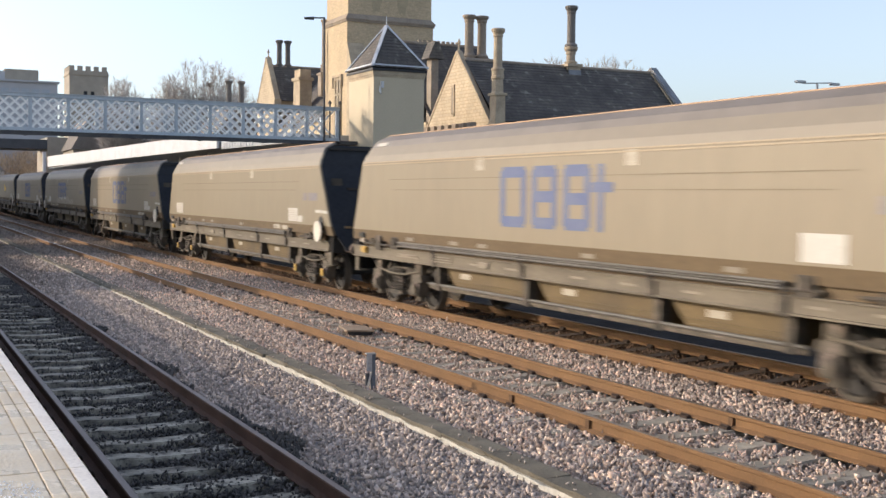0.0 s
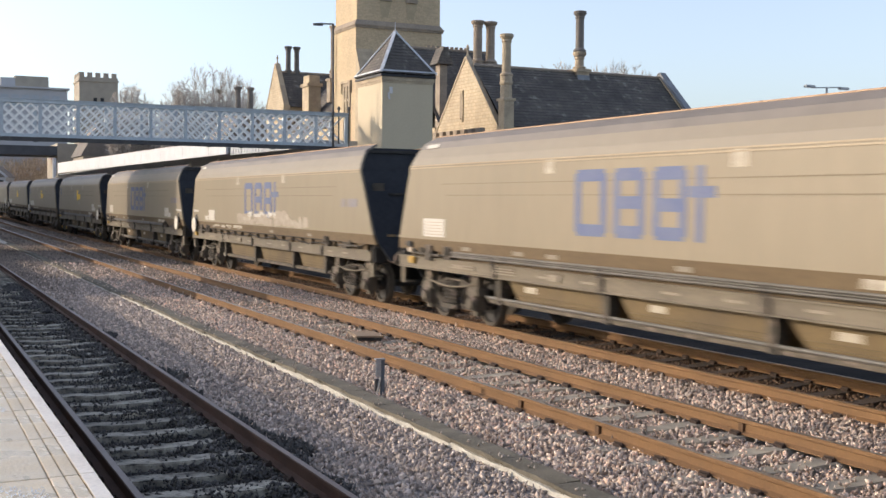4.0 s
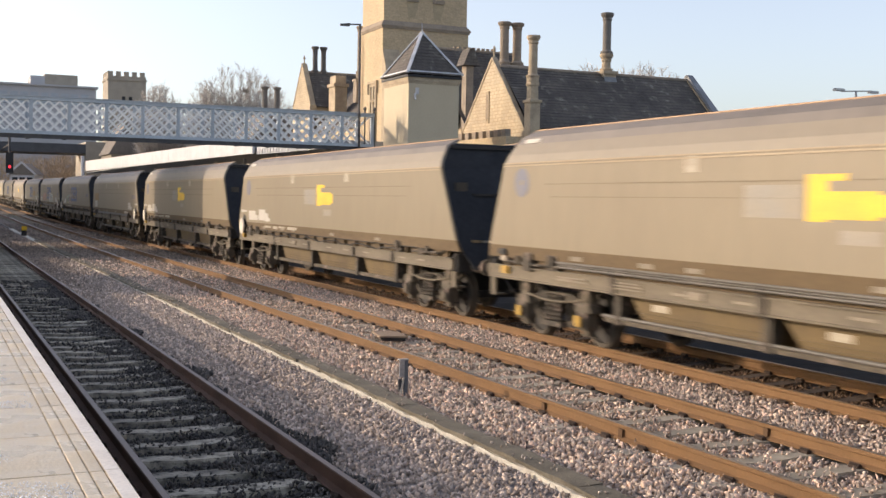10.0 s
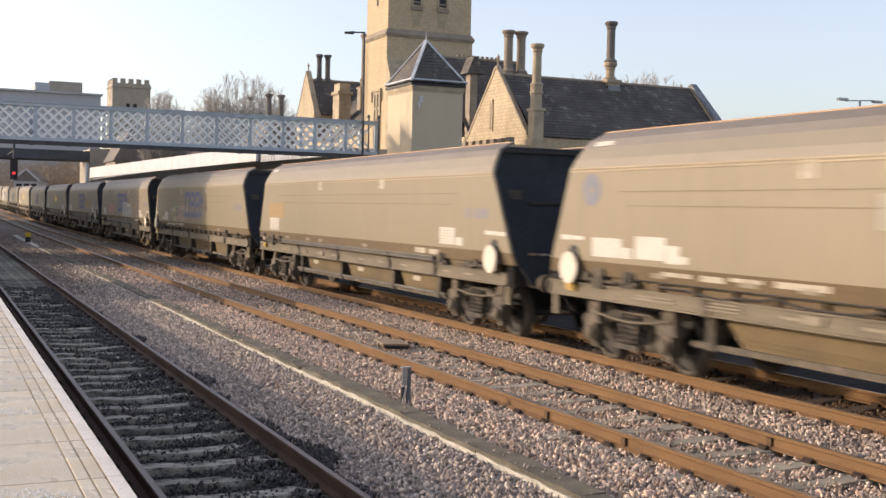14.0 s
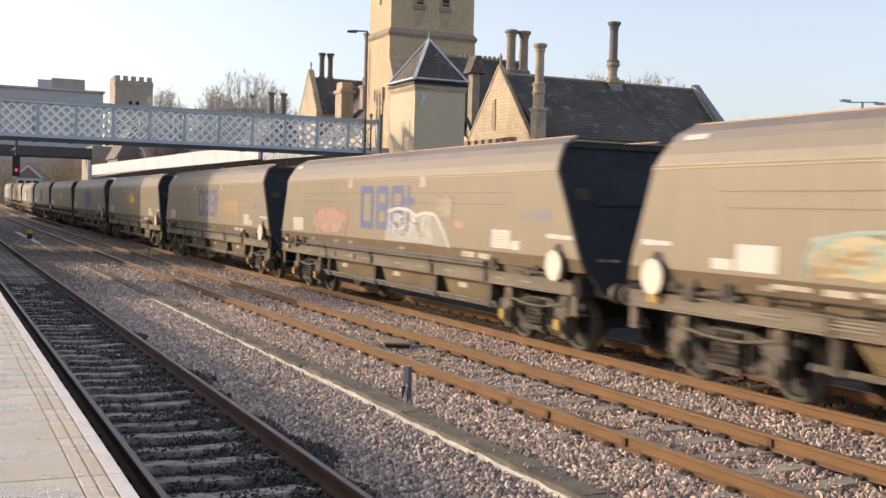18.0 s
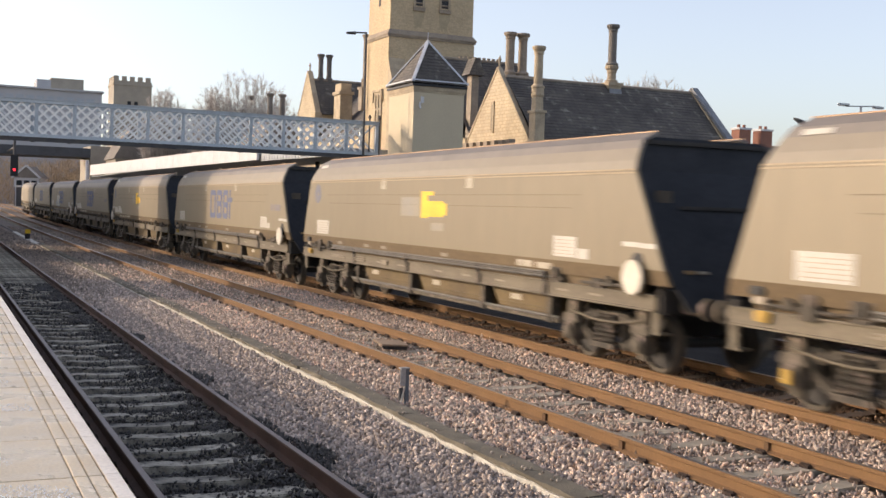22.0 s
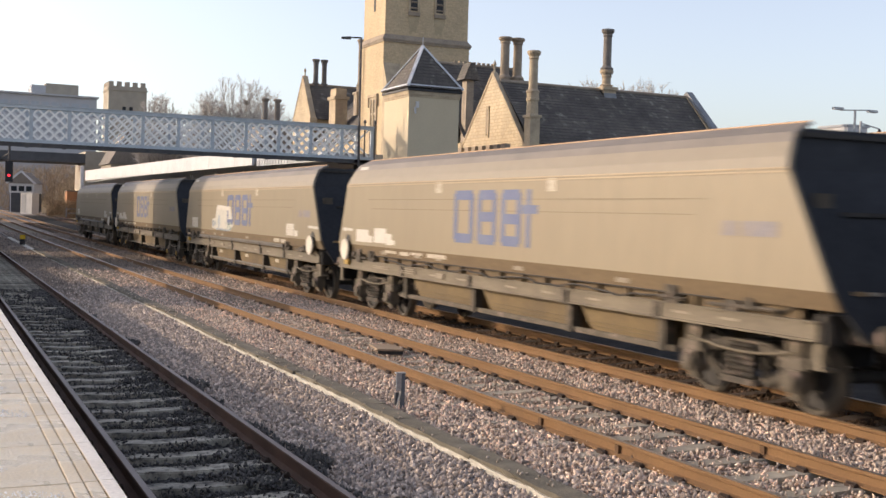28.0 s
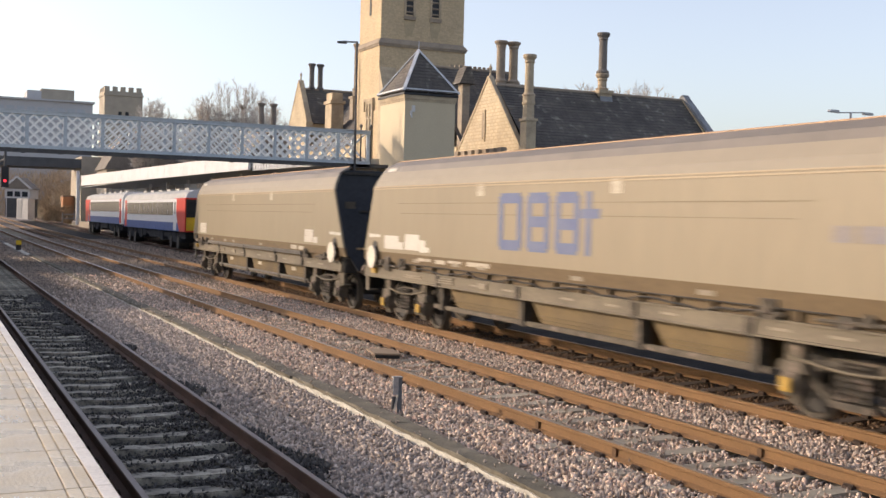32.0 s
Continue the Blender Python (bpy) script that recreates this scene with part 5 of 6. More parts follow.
def wobble(y0, y1, z0, z1, seed, n=18):
    rng = random.Random(seed)
    out = []
    for k in range(n):
        a = k * math.tau / n
        c, s = math.cos(a), math.sin(a)
        q = rng.uniform(0.8, 1.0) / max(abs(c), abs(s)) ** 0.6
        out.append(((y0 + y1) / 2 + c * q * (y1 - y0) / 2.2, max(1.575, (z0 + z1) / 2 + s * q * (z1 - z0) / 2.2)))
    return out


def curve_stroke(material, pts, w):
    bm = B()
    for k, (a, b) in enumerate(zip(pts, pts[1:])):
        beam(bm, (-1.368, -HL + a[0], a[1]), (-1.368, -HL + b[0], b[1]), w, 0.012, up=(1, 0, 0))
    return mesh("spray_paint", bm, material)


def plaque(name, rects, material):
    """Rectangles (y0, y1, z0, z1) on the side, melted into one thin plate."""
    ys = sorted({v for r in rects for v in r[:2]})
    zs = sorted({v for r in rects for v in r[2:]})
    full = {(i, j) for i in range(len(ys) - 1) for j in range(len(zs) - 1)
            if any(r[0] <= (ys[i] + ys[i + 1]) / 2 <= r[1] and r[2] <= (zs[j] + zs[j + 1]) / 2 <= r[3] for r in rects)}
    bm, seen = B(), {}
    def at(i, j, x):
        if (i, j, x) not in seen:
            seen[i, j, x] = bm.verts.new((x, -HL + ys[i], zs[j]))
        return seen[i, j, x]
    a, b = -1.367, -1.34
    for i, j in full:
        ring = [(i, j), (i + 1, j), (i + 1, j + 1), (i, j + 1)]
        bm.faces.new([at(*p, a) for p in ring])
        bm.faces.new([at(*p, b) for p in ring[::-1]])
        for p, q, n in zip(ring, ring[1:] + ring[:1], ((i, j - 1), (i + 1, j), (i, j + 1), (i - 1, j))):
            if n not in full:
                bm.faces.new((at(*p, a), at(*q, a), at(*q, b), at(*p, b)))
    return mesh(name, bm, material)


def emblem_blue():
    """The owner's blue mark as plain hollow shapes."""
    out = []
    def hollow(y0, y1, z0, z1, w, bars):
        rects = [(y0, y0 + w, z0 + 0.06, z1 - 0.06), (y1 - w, y1, z0 + 0.06, z1 - 0.06), (y0 + 0.06, y1 - 0.06, z0, z0 + 0.18), (y0 + 0.06, y1 - 0.06, z1 - 0.18, z1)]
        return plaque("emblem", rects + [(a - 0.05, b + 0.05, z - 0.09, z + 0.09) for a, b, z in bars], M["blue"])
    out.append(hollow(8.55, 9.38, 1.80, 2.80, 0.15, []))
    out.append(hollow(7.62, 8.36, 1.80, 2.80, 0.15, [(7.77, 8.21, 2.31)]))
    out.append(hollow(6.70, 7.42, 1.80, 2.80, 0.15, [(6.85, 7.27, 2.28)]))
    out.append(plaque("emblem", [(6.36, 6.50, 1.80, 2.80), (6.12, 6.66, 2.38, 2.53)], M["blue"]))
    return out


def emblem_yellow():
    """A yellow mark of plain blocks over a paler ghost."""
    x0, x1 = -1.367, -1.34
    a = plaque("emblem", [(7.62, 7.95, 2.15, 2.70), (6.85, 7.62, 2.18, 2.50), (6.68, 6.85, 2.22, 2.46), (7.34, 7.63, 2.62, 2.70)], M["yellow"])
    b = mesh("ghost_mark", boxed(x0 + 0.002, x1, -HL + 8.02, -HL + 9.05, 2.18, 2.58), surf_ghost)
    c = mesh("ghost_mark", boxed(x0 + 0.002, x1, -HL + 6.8, -HL + 7.4, 1.90, 2.06), surf_ghost)
    return [a, b, c]


surf_ghost = surf("faint_grey_patch", (0.26, 0.235, 0.195), (0.285, 0.24, 0.175), scale=2, rough=0.6)
EMBLEM_BLUE, EMBLEM_YELLOW = emblem_blue(), emblem_yellow()
bm = B()
n = 20
for k in range(n):
    a = k * math.tau / n
    for r, x in ((0.25, -1.34), (0.25, -1.366), (0.05, -1.366), (0.05, -1.34)):
        bm.verts.new((x, -HL + 14.85 + r * math.cos(a), 2.66 + r * math.sin(a)))
bm.verts.ensure_lookup_table()
for k in range(n):
    for i in range(3):
        bm.faces.new([bm.verts[q % (4 * n)] for q in (4 * k + i, 4 * k + i + 1, 4 * k + i + 5, 4 * k + i + 4)])
ROUNDEL = mesh("roundel", bm, M["roundel"])


def scrawl(w, me):
    return tagged(part("spray_scrawl", me, None, w), kind="stuff")


def wagon(index, style, disc, extras=()):
    w = thing("hopper_wagon", WAGON_LABELS[style], "hopper wagon", group="wagons of the coal train")
    for key, name in (("side", "side_panel"), ("cham", "upper_panel"), ("bend", "bent_panel"), ("brow", "brow_panel"), ("rim", "top_panel"), ("lip", "rim_lip"), ("strip", "end_strip"), ("bead", "shoulder_bead"), ("skirt", "skirt"), ("sole", "solebar"), ("seam", "seam")):
        part(name, W[key], None, w)
        if key not in ("seam", "bead", "strip"):
            part(name, W[key], None, w, at=pose(0, 0, 0, 0, 0, 180))
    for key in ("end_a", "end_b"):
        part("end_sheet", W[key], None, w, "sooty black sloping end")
    for name, me in PARTS + (LEDGE if disc == "far" else PIPES + PIPE_STAYS):
        part(name, me, None, w)
    for y in (-HL + 1.12, HL - 1.66):
        b = part("bogie", W["bolster"], None, w, at=pose(0, y, 0))
        for name, me in BOGIE:
            part(name, me, None, b)
        if index in (1, 5, 10, 11, 17, 20):
            for me in W["cap"]:
                part("bearing_cap", me, None, b, "yellow axle end cap")
        for ya in (-0.98, 0.98):
            part("wheelset", W["wheelset"], None, b, at=pose(0, ya, 0.44))
    ends = {"near": (0.0,), "far": (15.34,), "both": (0.0, 15.34), "": ()}[disc]
    for u in ends:
        d = part("handwheel", W["disc"], None, w, "cream-painted handbrake wheel", at=pose(0, -HL + u, 1.43))
        part("handwheel_recess", W["recess"], None, w, at=pose(0, -HL + u, 1.50))
    if disc in ("near", "both"):
        for q in ((1.72, 2.42, 1.63, 1.96), (1.36, 1.66, 1.62, 1.78), (-0.42, -0.03, 1.86, 1.93), (0.0, 0.40, 1.87, 1.94)):
            part("label_panel", panel(M["white"], *q), None, w, "white label panel")
        for n in range(5):
            if ("small_row", n) not in W:
                W["small_row", n] = mesh("print_line", boxed(-1.3685, -1.36, -HL + 1.78 + 0.07 * (n % 2), -HL + 2.37, 1.67 + n * 0.056, 1.682 + n * 0.056), M["wash"])
            part("print_line", W["small_row", n], None, w)
        part("label_panel", panel(M["faded_white"], 2.5, 3.0, 1.40, 1.50), None, w)
        part("label_panel", panel(M["faded_white"], 3.15, 3.7, 1.40, 1.51), None, w)
    if disc in ("far", "both"):
        few = ((13.74, 14.14, 1.62, 1.76), (12.9, 13.65, 1.62, 1.96), (15.06, 15.40, 1.88, 1.94), (15.43, 15.72, 1.87, 1.95))
        for q in few if index in (3, 9) else ((13.99, 14.79, 1.64, 1.93), (13.74, 13.97, 1.64, 1.8), (12.9, 13.63, 1.65, 1.98), (12.58, 12.88, 1.62, 1.87), (12.39, 12.56, 1.63, 1.73), (15.06, 15.40, 1.88, 1.94), (15.43, 15.72, 1.87, 1.95)):
            part("label_panel", panel(M["white"], *q), None, w, "white label panel")
        for q in ((12.32, 12.98, 1.44, 1.50), (11.63, 12.11, 1.42, 1.50), (10.9, 11.49, 1.46, 1.51), (9.75, 10.66, 1.44, 1.52)):
            part("label_panel", panel(M["faded_white"], *q), None, w)
    if disc == "near" and "bare" not in extras:
        part("label_panel", panel(M["white"], 13.92, 14.85, 1.62, 1.97), None, w, "white label panel")
        for n in range(5):
            if ("row", n) not in W:
                W["row", n] = mesh("print_line", boxed(-1.3685, -1.36, -HL + 13.98, -HL + 14.79 - 0.06 * (n % 3), 1.66 + n * 0.058, 1.675 + n * 0.058), M["wash"])
            part("print_line", W["row", n], None, w)
    for key, a, b, z0, z1, mat, lab in (("cover", 15.34, 15.58, 1.28, 1.37, "wash", "cream valve cover"), ("lever", 15.38, 15.66, 1.39, 1.50, "black", ""), ("tag", 15.28, 15.54, 1.06, 1.20, "cap", "dirty yellow tag"), ("stay", 14.46, 14.76, 1.15, 1.46, "bogie", "")):
        if key not in W:
            W[key] = mesh("end_" + key, boxed(-1.385, -1.30, -HL + a, -HL + b, z0, z1), M[mat], 0.02)
        part("end_" + key, W[key], None, w, lab)
    for n, (a, b, z0, z1) in enumerate(((12.7, 13.65, 1.06, 1.085), (12.75, 13.6, 1.11, 1.13), (11.25, 11.95, 1.05, 1.07), (11.25, 11.95, 1.095, 1.115), (11.3, 11.9, 1.14, 1.16), (9.84, 10.2, 1.05, 1.15))):
        if ("line", n) not in W:
            W["line", n] = mesh("stencil_mark", boxed(-1.352, -1.33, -HL + a, -HL + b, z0, z1), M["stencil"])
        part("stencil_mark", W["line", n], None, w)
    if disc == "":
        part("label_panel", panel(M["white"], 1.75, 2.42, 1.6, 1.93), None, w, "white label panel")
    for q in ((5.55, 5.82, 2.76, 2.98), (10.0, 10.28, 2.76, 2.98)):
        part("label_square", panel(M["faded_white"], *q), None, w)
    for u0 in (3.4, 6.6, 9.9, 11.0, 12.9):
        part("stencil_mark", panel(M["stencil"], u0, u0 + 0.32, 1.40, 1.47), None, w)
    for u0 in (3.9, 7.4, 10.9) if disc != "far" else ():
        bm_key = ("chalk", u0)
        if bm_key not in W:
            W[bm_key] = mesh("chute_mark", boxed(-1.127, -1.11, -HL + u0, -HL + u0 + 0.38, 0.77, 0.87), M["faded_white"])
        part("chute_mark", W[bm_key], None, w)
    for u0 in (1.0, 2.0, 4.2, 5.6, 6.9, 8.9, 10.2, 13.2):
        k = ("dash", u0)
        if k not in W:
            W[k] = mesh("stencil_mark", boxed(-1.314, -1.29, -HL + u0, -HL + u0 + 0.36, 1.07, 1.105), M["stencil"])
        part("stencil_mark", W[k], None, w)
    if style == "blue":
        for me in EMBLEM_BLUE:
            part("emblem", me, None, w, "faded blue emblem")
    if style == "yellow":
        for me in EMBLEM_YELLOW:
            part(me.name.split(".")[0], me, None, w)
        part("roundel", ROUNDEL, None, w, "faded blue ring")
    for e in extras:
        if e == "text":
            for z0, z1, a, b in ((2.16, 2.35, 1.02, 1.32), (2.16, 2.35, 0.28, 0.92)):
                part("faded_lettering", panel(M["pale_blue"], a, b, z0, z1), None, w)
        elif e == "white_patch":
            part("spray_paint", outline(M["white_spray"], [(9.0, 2.42), (10.9, 2.46), (11.05, 2.0), (11.55, 1.95), (11.6, 1.64), (10.9, 1.6), (8.9, 1.58), (8.5, 1.8), (8.75, 2.1)]), None, w, "white painted-over patch")
            part("spray_paint", outline(M["smoke_blue"], [(10.42, 2.07), (10.62, 2.1), (10.7, 1.9), (10.6, 1.66), (10.44, 1.68), (10.38, 1.85)], 0.003), None, w, "smoky blue smear")
            part("spray_paint", outline(M["white"], [(8.95, 2.40), (10.7, 2.44), (10.8, 2.36), (10.6, 2.3), (9.0, 2.28)], 0.003), None, w)
            scrawl(w, strokes(M["smoke_blue"], 8.8, 10.9, 1.585, 1.64, 11, 9, 0.06))
            scrawl(w, strokes(M["smoke_blue"], 10.95, 11.5, 1.7, 1.95, 12, 7, 0.045))
            scrawl(w, strokes(M["teal_spray"], 8.7, 9.6, 1.62, 1.9, 13, 6, 0.05))
        elif e == "graffiti":
            part("spray_paint", outline(M["pink_spray"], wobble(10.4, 13.1, 1.58, 2.3, 3)), None, w, "faded red sprayed scrawl")
            scrawl(w, strokes(M["red_spray"], 10.4, 13.0, 1.6, 2.3, 3, 40, 0.09))
            part("spray_paint", outline(M["graffiti_pale"], [(7.75, 1.575), (7.7, 2.0), (7.45, 2.28), (6.5, 2.3), (6.0, 2.16), (5.2, 2.2), (5.1, 1.575)]), None, w, "pale sprayed graffiti")
            part("spray_paint", outline(M["grey_spray"], [(5.1, 1.55), (5.15, 2.18), (4.9, 2.12), (4.6, 1.9), (4.3, 1.55)]), None, w)
            scrawl(w, curve_stroke(M["white"], [(7.6, 2.22), (7.0, 2.3), (6.4, 2.27), (6.0, 2.15), (5.5, 2.22), (5.0, 2.19), (4.7, 2.0), (4.45, 1.78), (4.25, 1.54)], 0.07))
            scrawl(w, strokes(M["white"], 5.3, 7.6, 1.62, 2.2, 4, 16, 0.05))
            scrawl(w, strokes(M["smoke_blue"], 5.3, 7.6, 1.65, 2.2, 14, 14, 0.045))
            scrawl(w, strokes(M["tan"], 5.4, 7.5, 1.65, 2.1, 24, 8, 0.05))
            scrawl(w, strokes(M["faint_wash"], 4.1, 4.85, 2.08, 2.6, 25, 12, 0.08))
            part("spray_paint", outline(M["faint_wash"], wobble(4.1, 4.8, 2.12, 2.55, 9), -0.002), None, w, "faint pale scrawl")
            part("spray_paint", outline(M["red_spray"], wobble(3.65, 4.1, 1.92, 2.1, 8)), None, w)
        elif e == "graffiti_pink":
            part("spray_paint", outline(M["yellow_spray"], wobble(10.9, 12.5, 1.58, 2.2, 50)), None, w, "faded coloured graffiti")
            part("spray_paint", outline(M["pink_spray"], wobble(8.55, 11.1, 1.58, 2.32, 51), 0.001), None, w, "faded pink graffiti")
            part("spray_paint", outline(M["faint_wash"], wobble(9.0, 10.2, 1.85, 2.25, 52), 0.002), None, w)
            scrawl(w, strokes(M["teal_spray"], 11.0, 12.4, 1.65, 2.15, 53, 12, 0.05))
            scrawl(w, strokes(M["orange"], 11.0, 12.3, 1.62, 2.0, 54, 9, 0.06))
            scrawl(w, strokes(M["pale_blue"], 9.2, 11.2, 1.65, 2.2, 55, 9, 0.05))
            scrawl(w, curve_stroke(M["teal_spray"], [(12.4, 1.6), (12.38, 1.88), (12.1, 2.08), (11.6, 2.16), (11.0, 2.18), (10.4, 2.22)], 0.05))
            scrawl(w, strokes(M["faint_wash"], 5.0, 9.4, 2.0, 2.3, 56, 20, 0.05))
        elif e == "blotches":
            rng = random.Random(30)
            for k in range(15):
                a, high = 3.6 + k * 0.42, rng.uniform(0.18, 0.5)
                part("spray_paint", outline(M["faint_wash"], wobble(a, a + rng.uniform(0.4, 0.8), 1.56, 1.56 + high, 30 + k), 0.0004 * k), None, w, "pale washed-out blotch")
            for k in range(11):
                a, low = 4.2 + k * 0.5 + rng.uniform(-0.1, 0.1), rng.uniform(1.6, 1.8)
                part("spray_paint", outline(M["wash"], wobble(a, a + rng.uniform(0.15, 0.4), low, low + rng.uniform(0.1, 0.22), 60 + k), 0.007), None, w)
            scrawl(w, strokes(M["white"], 6.2, 9.2, 1.82, 1.97, 33, 14, 0.08))
        elif e == "orange_mid":
            part("faded_patch", panel(M["orange"], 3.1, 5.5, 1.98, 2.4), None, w, "faded orange patch")
        elif e == "orange_far":
            part("faded_patch", panel(M["orange"], 13.4, 15.0, 1.98, 2.42), None, w, "faded orange patch")
    return w


WAGON_LABELS = {
    "blue": "dusty tan coal hopper wagon with a faded blue emblem",
    "yellow": "dusty tan coal hopper wagon with a yellow emblem",
    "plain": "dusty tan coal hopper wagon with bare sides",
}
# emblem, which end has the white handwheel, and what else is painted on, from the front of the train to its tail
TRAIN = [
    ("blue", "", ("text",)), ("plain", "near", ("text",)), ("blue", "near", ("text",)), ("blue", "far", ("blotches", "text")), ("blue", "near", ("text",)),
    ("yellow", "near", ("bare",)), ("yellow", "far", ()), ("yellow", "far", ()), ("plain", "near", ("orange_far", "text")), ("blue", "far", ("graffiti_pink", "text")),
    ("blue", "near", ("graffiti", "text")), ("blue", "near", ("orange_mid", "text")), ("yellow", "near", ()), ("blue", "near", ("text",)), ("yellow", "far", ()),
    ("blue", "far", ("text",)), ("blue", "near", ("white_patch", "text")), ("blue", "far", ("text",)), ("plain", "near", ()),
]
wagons = [wagon(k, *spec) for k, spec in enumerate(TRAIN)]


# ---- the red, white and blue diesel train at the far platform ----
def coach(y0, y1, front):
    dm = thing("railcar", "red, white and blue diesel railcar standing at the platform", "railcar", pose(XD + GAUGE / 2, 0, 0.16 if front else 0.3), group="railcars")
    x = -1.36
    def lay(name, mat, a, b, z0, z1, proud=0.0, label=""):
        return part(name, boxed(x - proud, -x + proud, a, b, z0, z1), mat, dm, label)
    bm = B()
    prism(bm, [(-1.36, 1.0), (1.36, 1.0), (1.36, 3.05), (1.2, 3.4), (0.8, 3.6), (0, 3.68), (-0.8, 3.6), (-1.2, 3.4), (-1.36, 3.05)], "y", y0, y1)
    part("body", bm, M["dmu_white"], dm, bevel=0.03)
    bm = B()
    prism(bm, [(-1.372, 3.04), (-1.21, 3.41), (-0.81, 3.61), (0, 3.69), (0.81, 3.61), (1.21, 3.41), (1.372, 3.04), (1.0, 3.0), (-1.0, 3.0)], "y", y0 + 0.25, y1 - 0.25)
    part("roof", bm, M["dmu_roof"], dm, "dusty pale grey roof")
    lay("lower_band", M["dmu_blue"], y0 + 1.5, y1 - 0.1, 1.0, 1.55, 0.004, "blue band")
    a, b = (y0, y0 + 2.6) if front else (y1 - 2.6, y1)
    red = B()
    if front:
        prism(red, [(a - 0.02, 1.0), (a + 1.6, 1.0), (a + 2.3, 1.7), (a + 3.2, 3.1), (a - 0.02, 3.1)], "x", -1.368, 1.368)
    else:
        prism(red, [(b + 0.02, 1.0), (b - 1.6, 1.0), (b - 2.3, 1.7), (b - 3.2, 3.1), (b + 0.02, 3.1)], "x", -1.368, 1.368)
    part("cab_band", red, M["dmu_red"], dm, "red cab end")
    k = y0 + (3.6 if front else 1.6)
    last = y1 - (1.6 if front else 3.6)
    n = 10
    step = (last - k) / n
    for i in range(n):
        part("window", boxed(-1.375, -1.33, k + i * step + 0.06, k + (i + 1) * step - 0.06, 2.0, 2.85), M["glass"], dm)
    for yd in (y0 + 1.0 + (2.0 if front else 0), y1 - 1.0 - (0 if front else 2.0)):
        d = part("door", boxed(-1.374, -1.33, yd - 0.45, yd + 0.45, 1.05, 3.05), M["dmu_red"] if (yd > y1 - 2) == front else M["dmu_white"], dm, "sliding door")
        part("door_window", boxed(-1.38, -1.34, yd - 0.2, yd + 0.2, 2.1, 2.85), M["glass"], d)
    # underfloor and bogies coloured near-black to pass for the shade under the coach
    rng = random.Random(int(y0))
    for i in range(16):
        a = y0 + 0.8 + i * (y1 - y0 - 1.6) / 16
        part("underfloor_box", boxed(-1.25 + 0.12 * rng.random(), 1.25, a, a + (y1 - y0 - 1.6) / 16 - 0.15 * rng.random(), 0.3 + 0.35 * rng.random(), 1.0), M["soot"], dm)
    for yb in (y0 + 3.5, y1 - 3.5):
        bogie = part("bogie", boxed(-1.22, 1.22, yb - 1.6, yb + 1.6, 0.30, 0.7), M["soot"], dm, bevel=0.04)
        for ya in (yb - 1.1, yb + 1.1):
            wheel = B()
            tube(wheel, (-1.27, ya, 0.30), (-0.6, ya, 0.30), 0.40, n=18)
            part("wheel", wheel, M["wheel_web"], bogie)
    for k in range(6):
        part("roof_vent", boxed(-0.5, 0.5, y0 + 3 + k * 3, y0 + 4.2 + k * 3, 3.62, 3.78), M["dmu_roof"], dm)
    if front:
        part("gangway", boxed(-0.5, 0.5, y0 - 0.25, y0, 1.0, 3.4), M["black"], dm, "black corridor end")
        part("cab_face", boxed(-1.3, 1.3, y0 - 0.04, y0 - 0.02, 1.2, 3.0), M["black"], dm)
        for s in (-1, 1):
            part("warning_panel", boxed(s * 0.9 - 0.38, s * 0.9 + 0.38, y0 - 0.06, y0 - 0.041, 1.1, 1.9), M["yellow"], dm, "yellow warning panel")
            part("cab_window", boxed(s * 0.9 - 0.3, s * 0.9 + 0.3, y0 - 0.07, y0 - 0.041, 2.1, 2.85), M["glass"], dm)
    return dm


coach(68.5, 91.4, True)
coach(92.2, 114.6, False)

# ---- the platform canopy ----
canopy = thing("platform_canopy", "long white platform canopy with a deep boarded fascia", "canopy", pose(0, 0, 0))
bm = B()
prism(bm, [(64, 4.95), (140, 5.3), (140, 6.5), (80, 5.98), (70, 5.82), (64, 5.45)], "x", 17.15, 17.3)
fascia = part("fascia", bm, M["roof_white"], canopy)
for k in range(10):
    part("board_joint", boxed(17.14, 17.16, 68 + k * 7, 68.04 + k * 7, 5.05 + k * 0.03, 5.8), M["galv"], fascia)
bm = B()
prism(bm, [(64, 5.30), (140, 5.65), (140, 5.8), (64, 5.42)], "x", 17.3, 22.9)
part("roof", bm, M["roof_grey"], canopy)
part("ceiling", boxed(17.3, 22.9, 64, 140, 5.1, 5.16), M["roof_grey"], canopy)
for k in range(9):
    part("column", boxed(19.9, 20.1, 68 + k * 8.5, 68.2 + k * 8.5, 1.0, 5.2), M["roof_white"], canopy)
bm = B()
tube(bm, (17.2, 143.5, 0.6), (17.2, 143.5, 7.2), 0.22, n=10)
part("end_post", bm, M["roof_white"], canopy, "white end post")
grey = thing("canopy_roof", "grey corrugated canopy beside the stair tower", "canopy")
bm = B()
prism(bm, [(52, 4.8), (64, 4.9), (64, 5.4), (52, 5.27)], "x", 17.4, 22.8)
part("sheet", bm, M["roof_grey"], grey)
for k in range(10, 30):
    part("rib", boxed(17.37, 17.42, 47 + k * 0.56, 47.12 + k * 0.56, 4.78 + k * 0.005, 5.2), M["roof_grey"], grey)
part("support", boxed(19.5, 19.7, 53, 53.2, 1.0, 4.8), M["dark"], grey)
part("support", boxed(19.5, 19.7, 60, 60.2, 1.0, 4.9), M["dark"], grey)

# ---- things by the tracks ----
marker = thing("marker_post", "slim blue-grey steel marker post in the ballast", "marker post", pose(5.53, 13.15, -0.22))
part("post", boxed(0.012, 0.062, -0.03, 0.02, 0, 0.49), M["post_steel"], marker, "", 0.004)
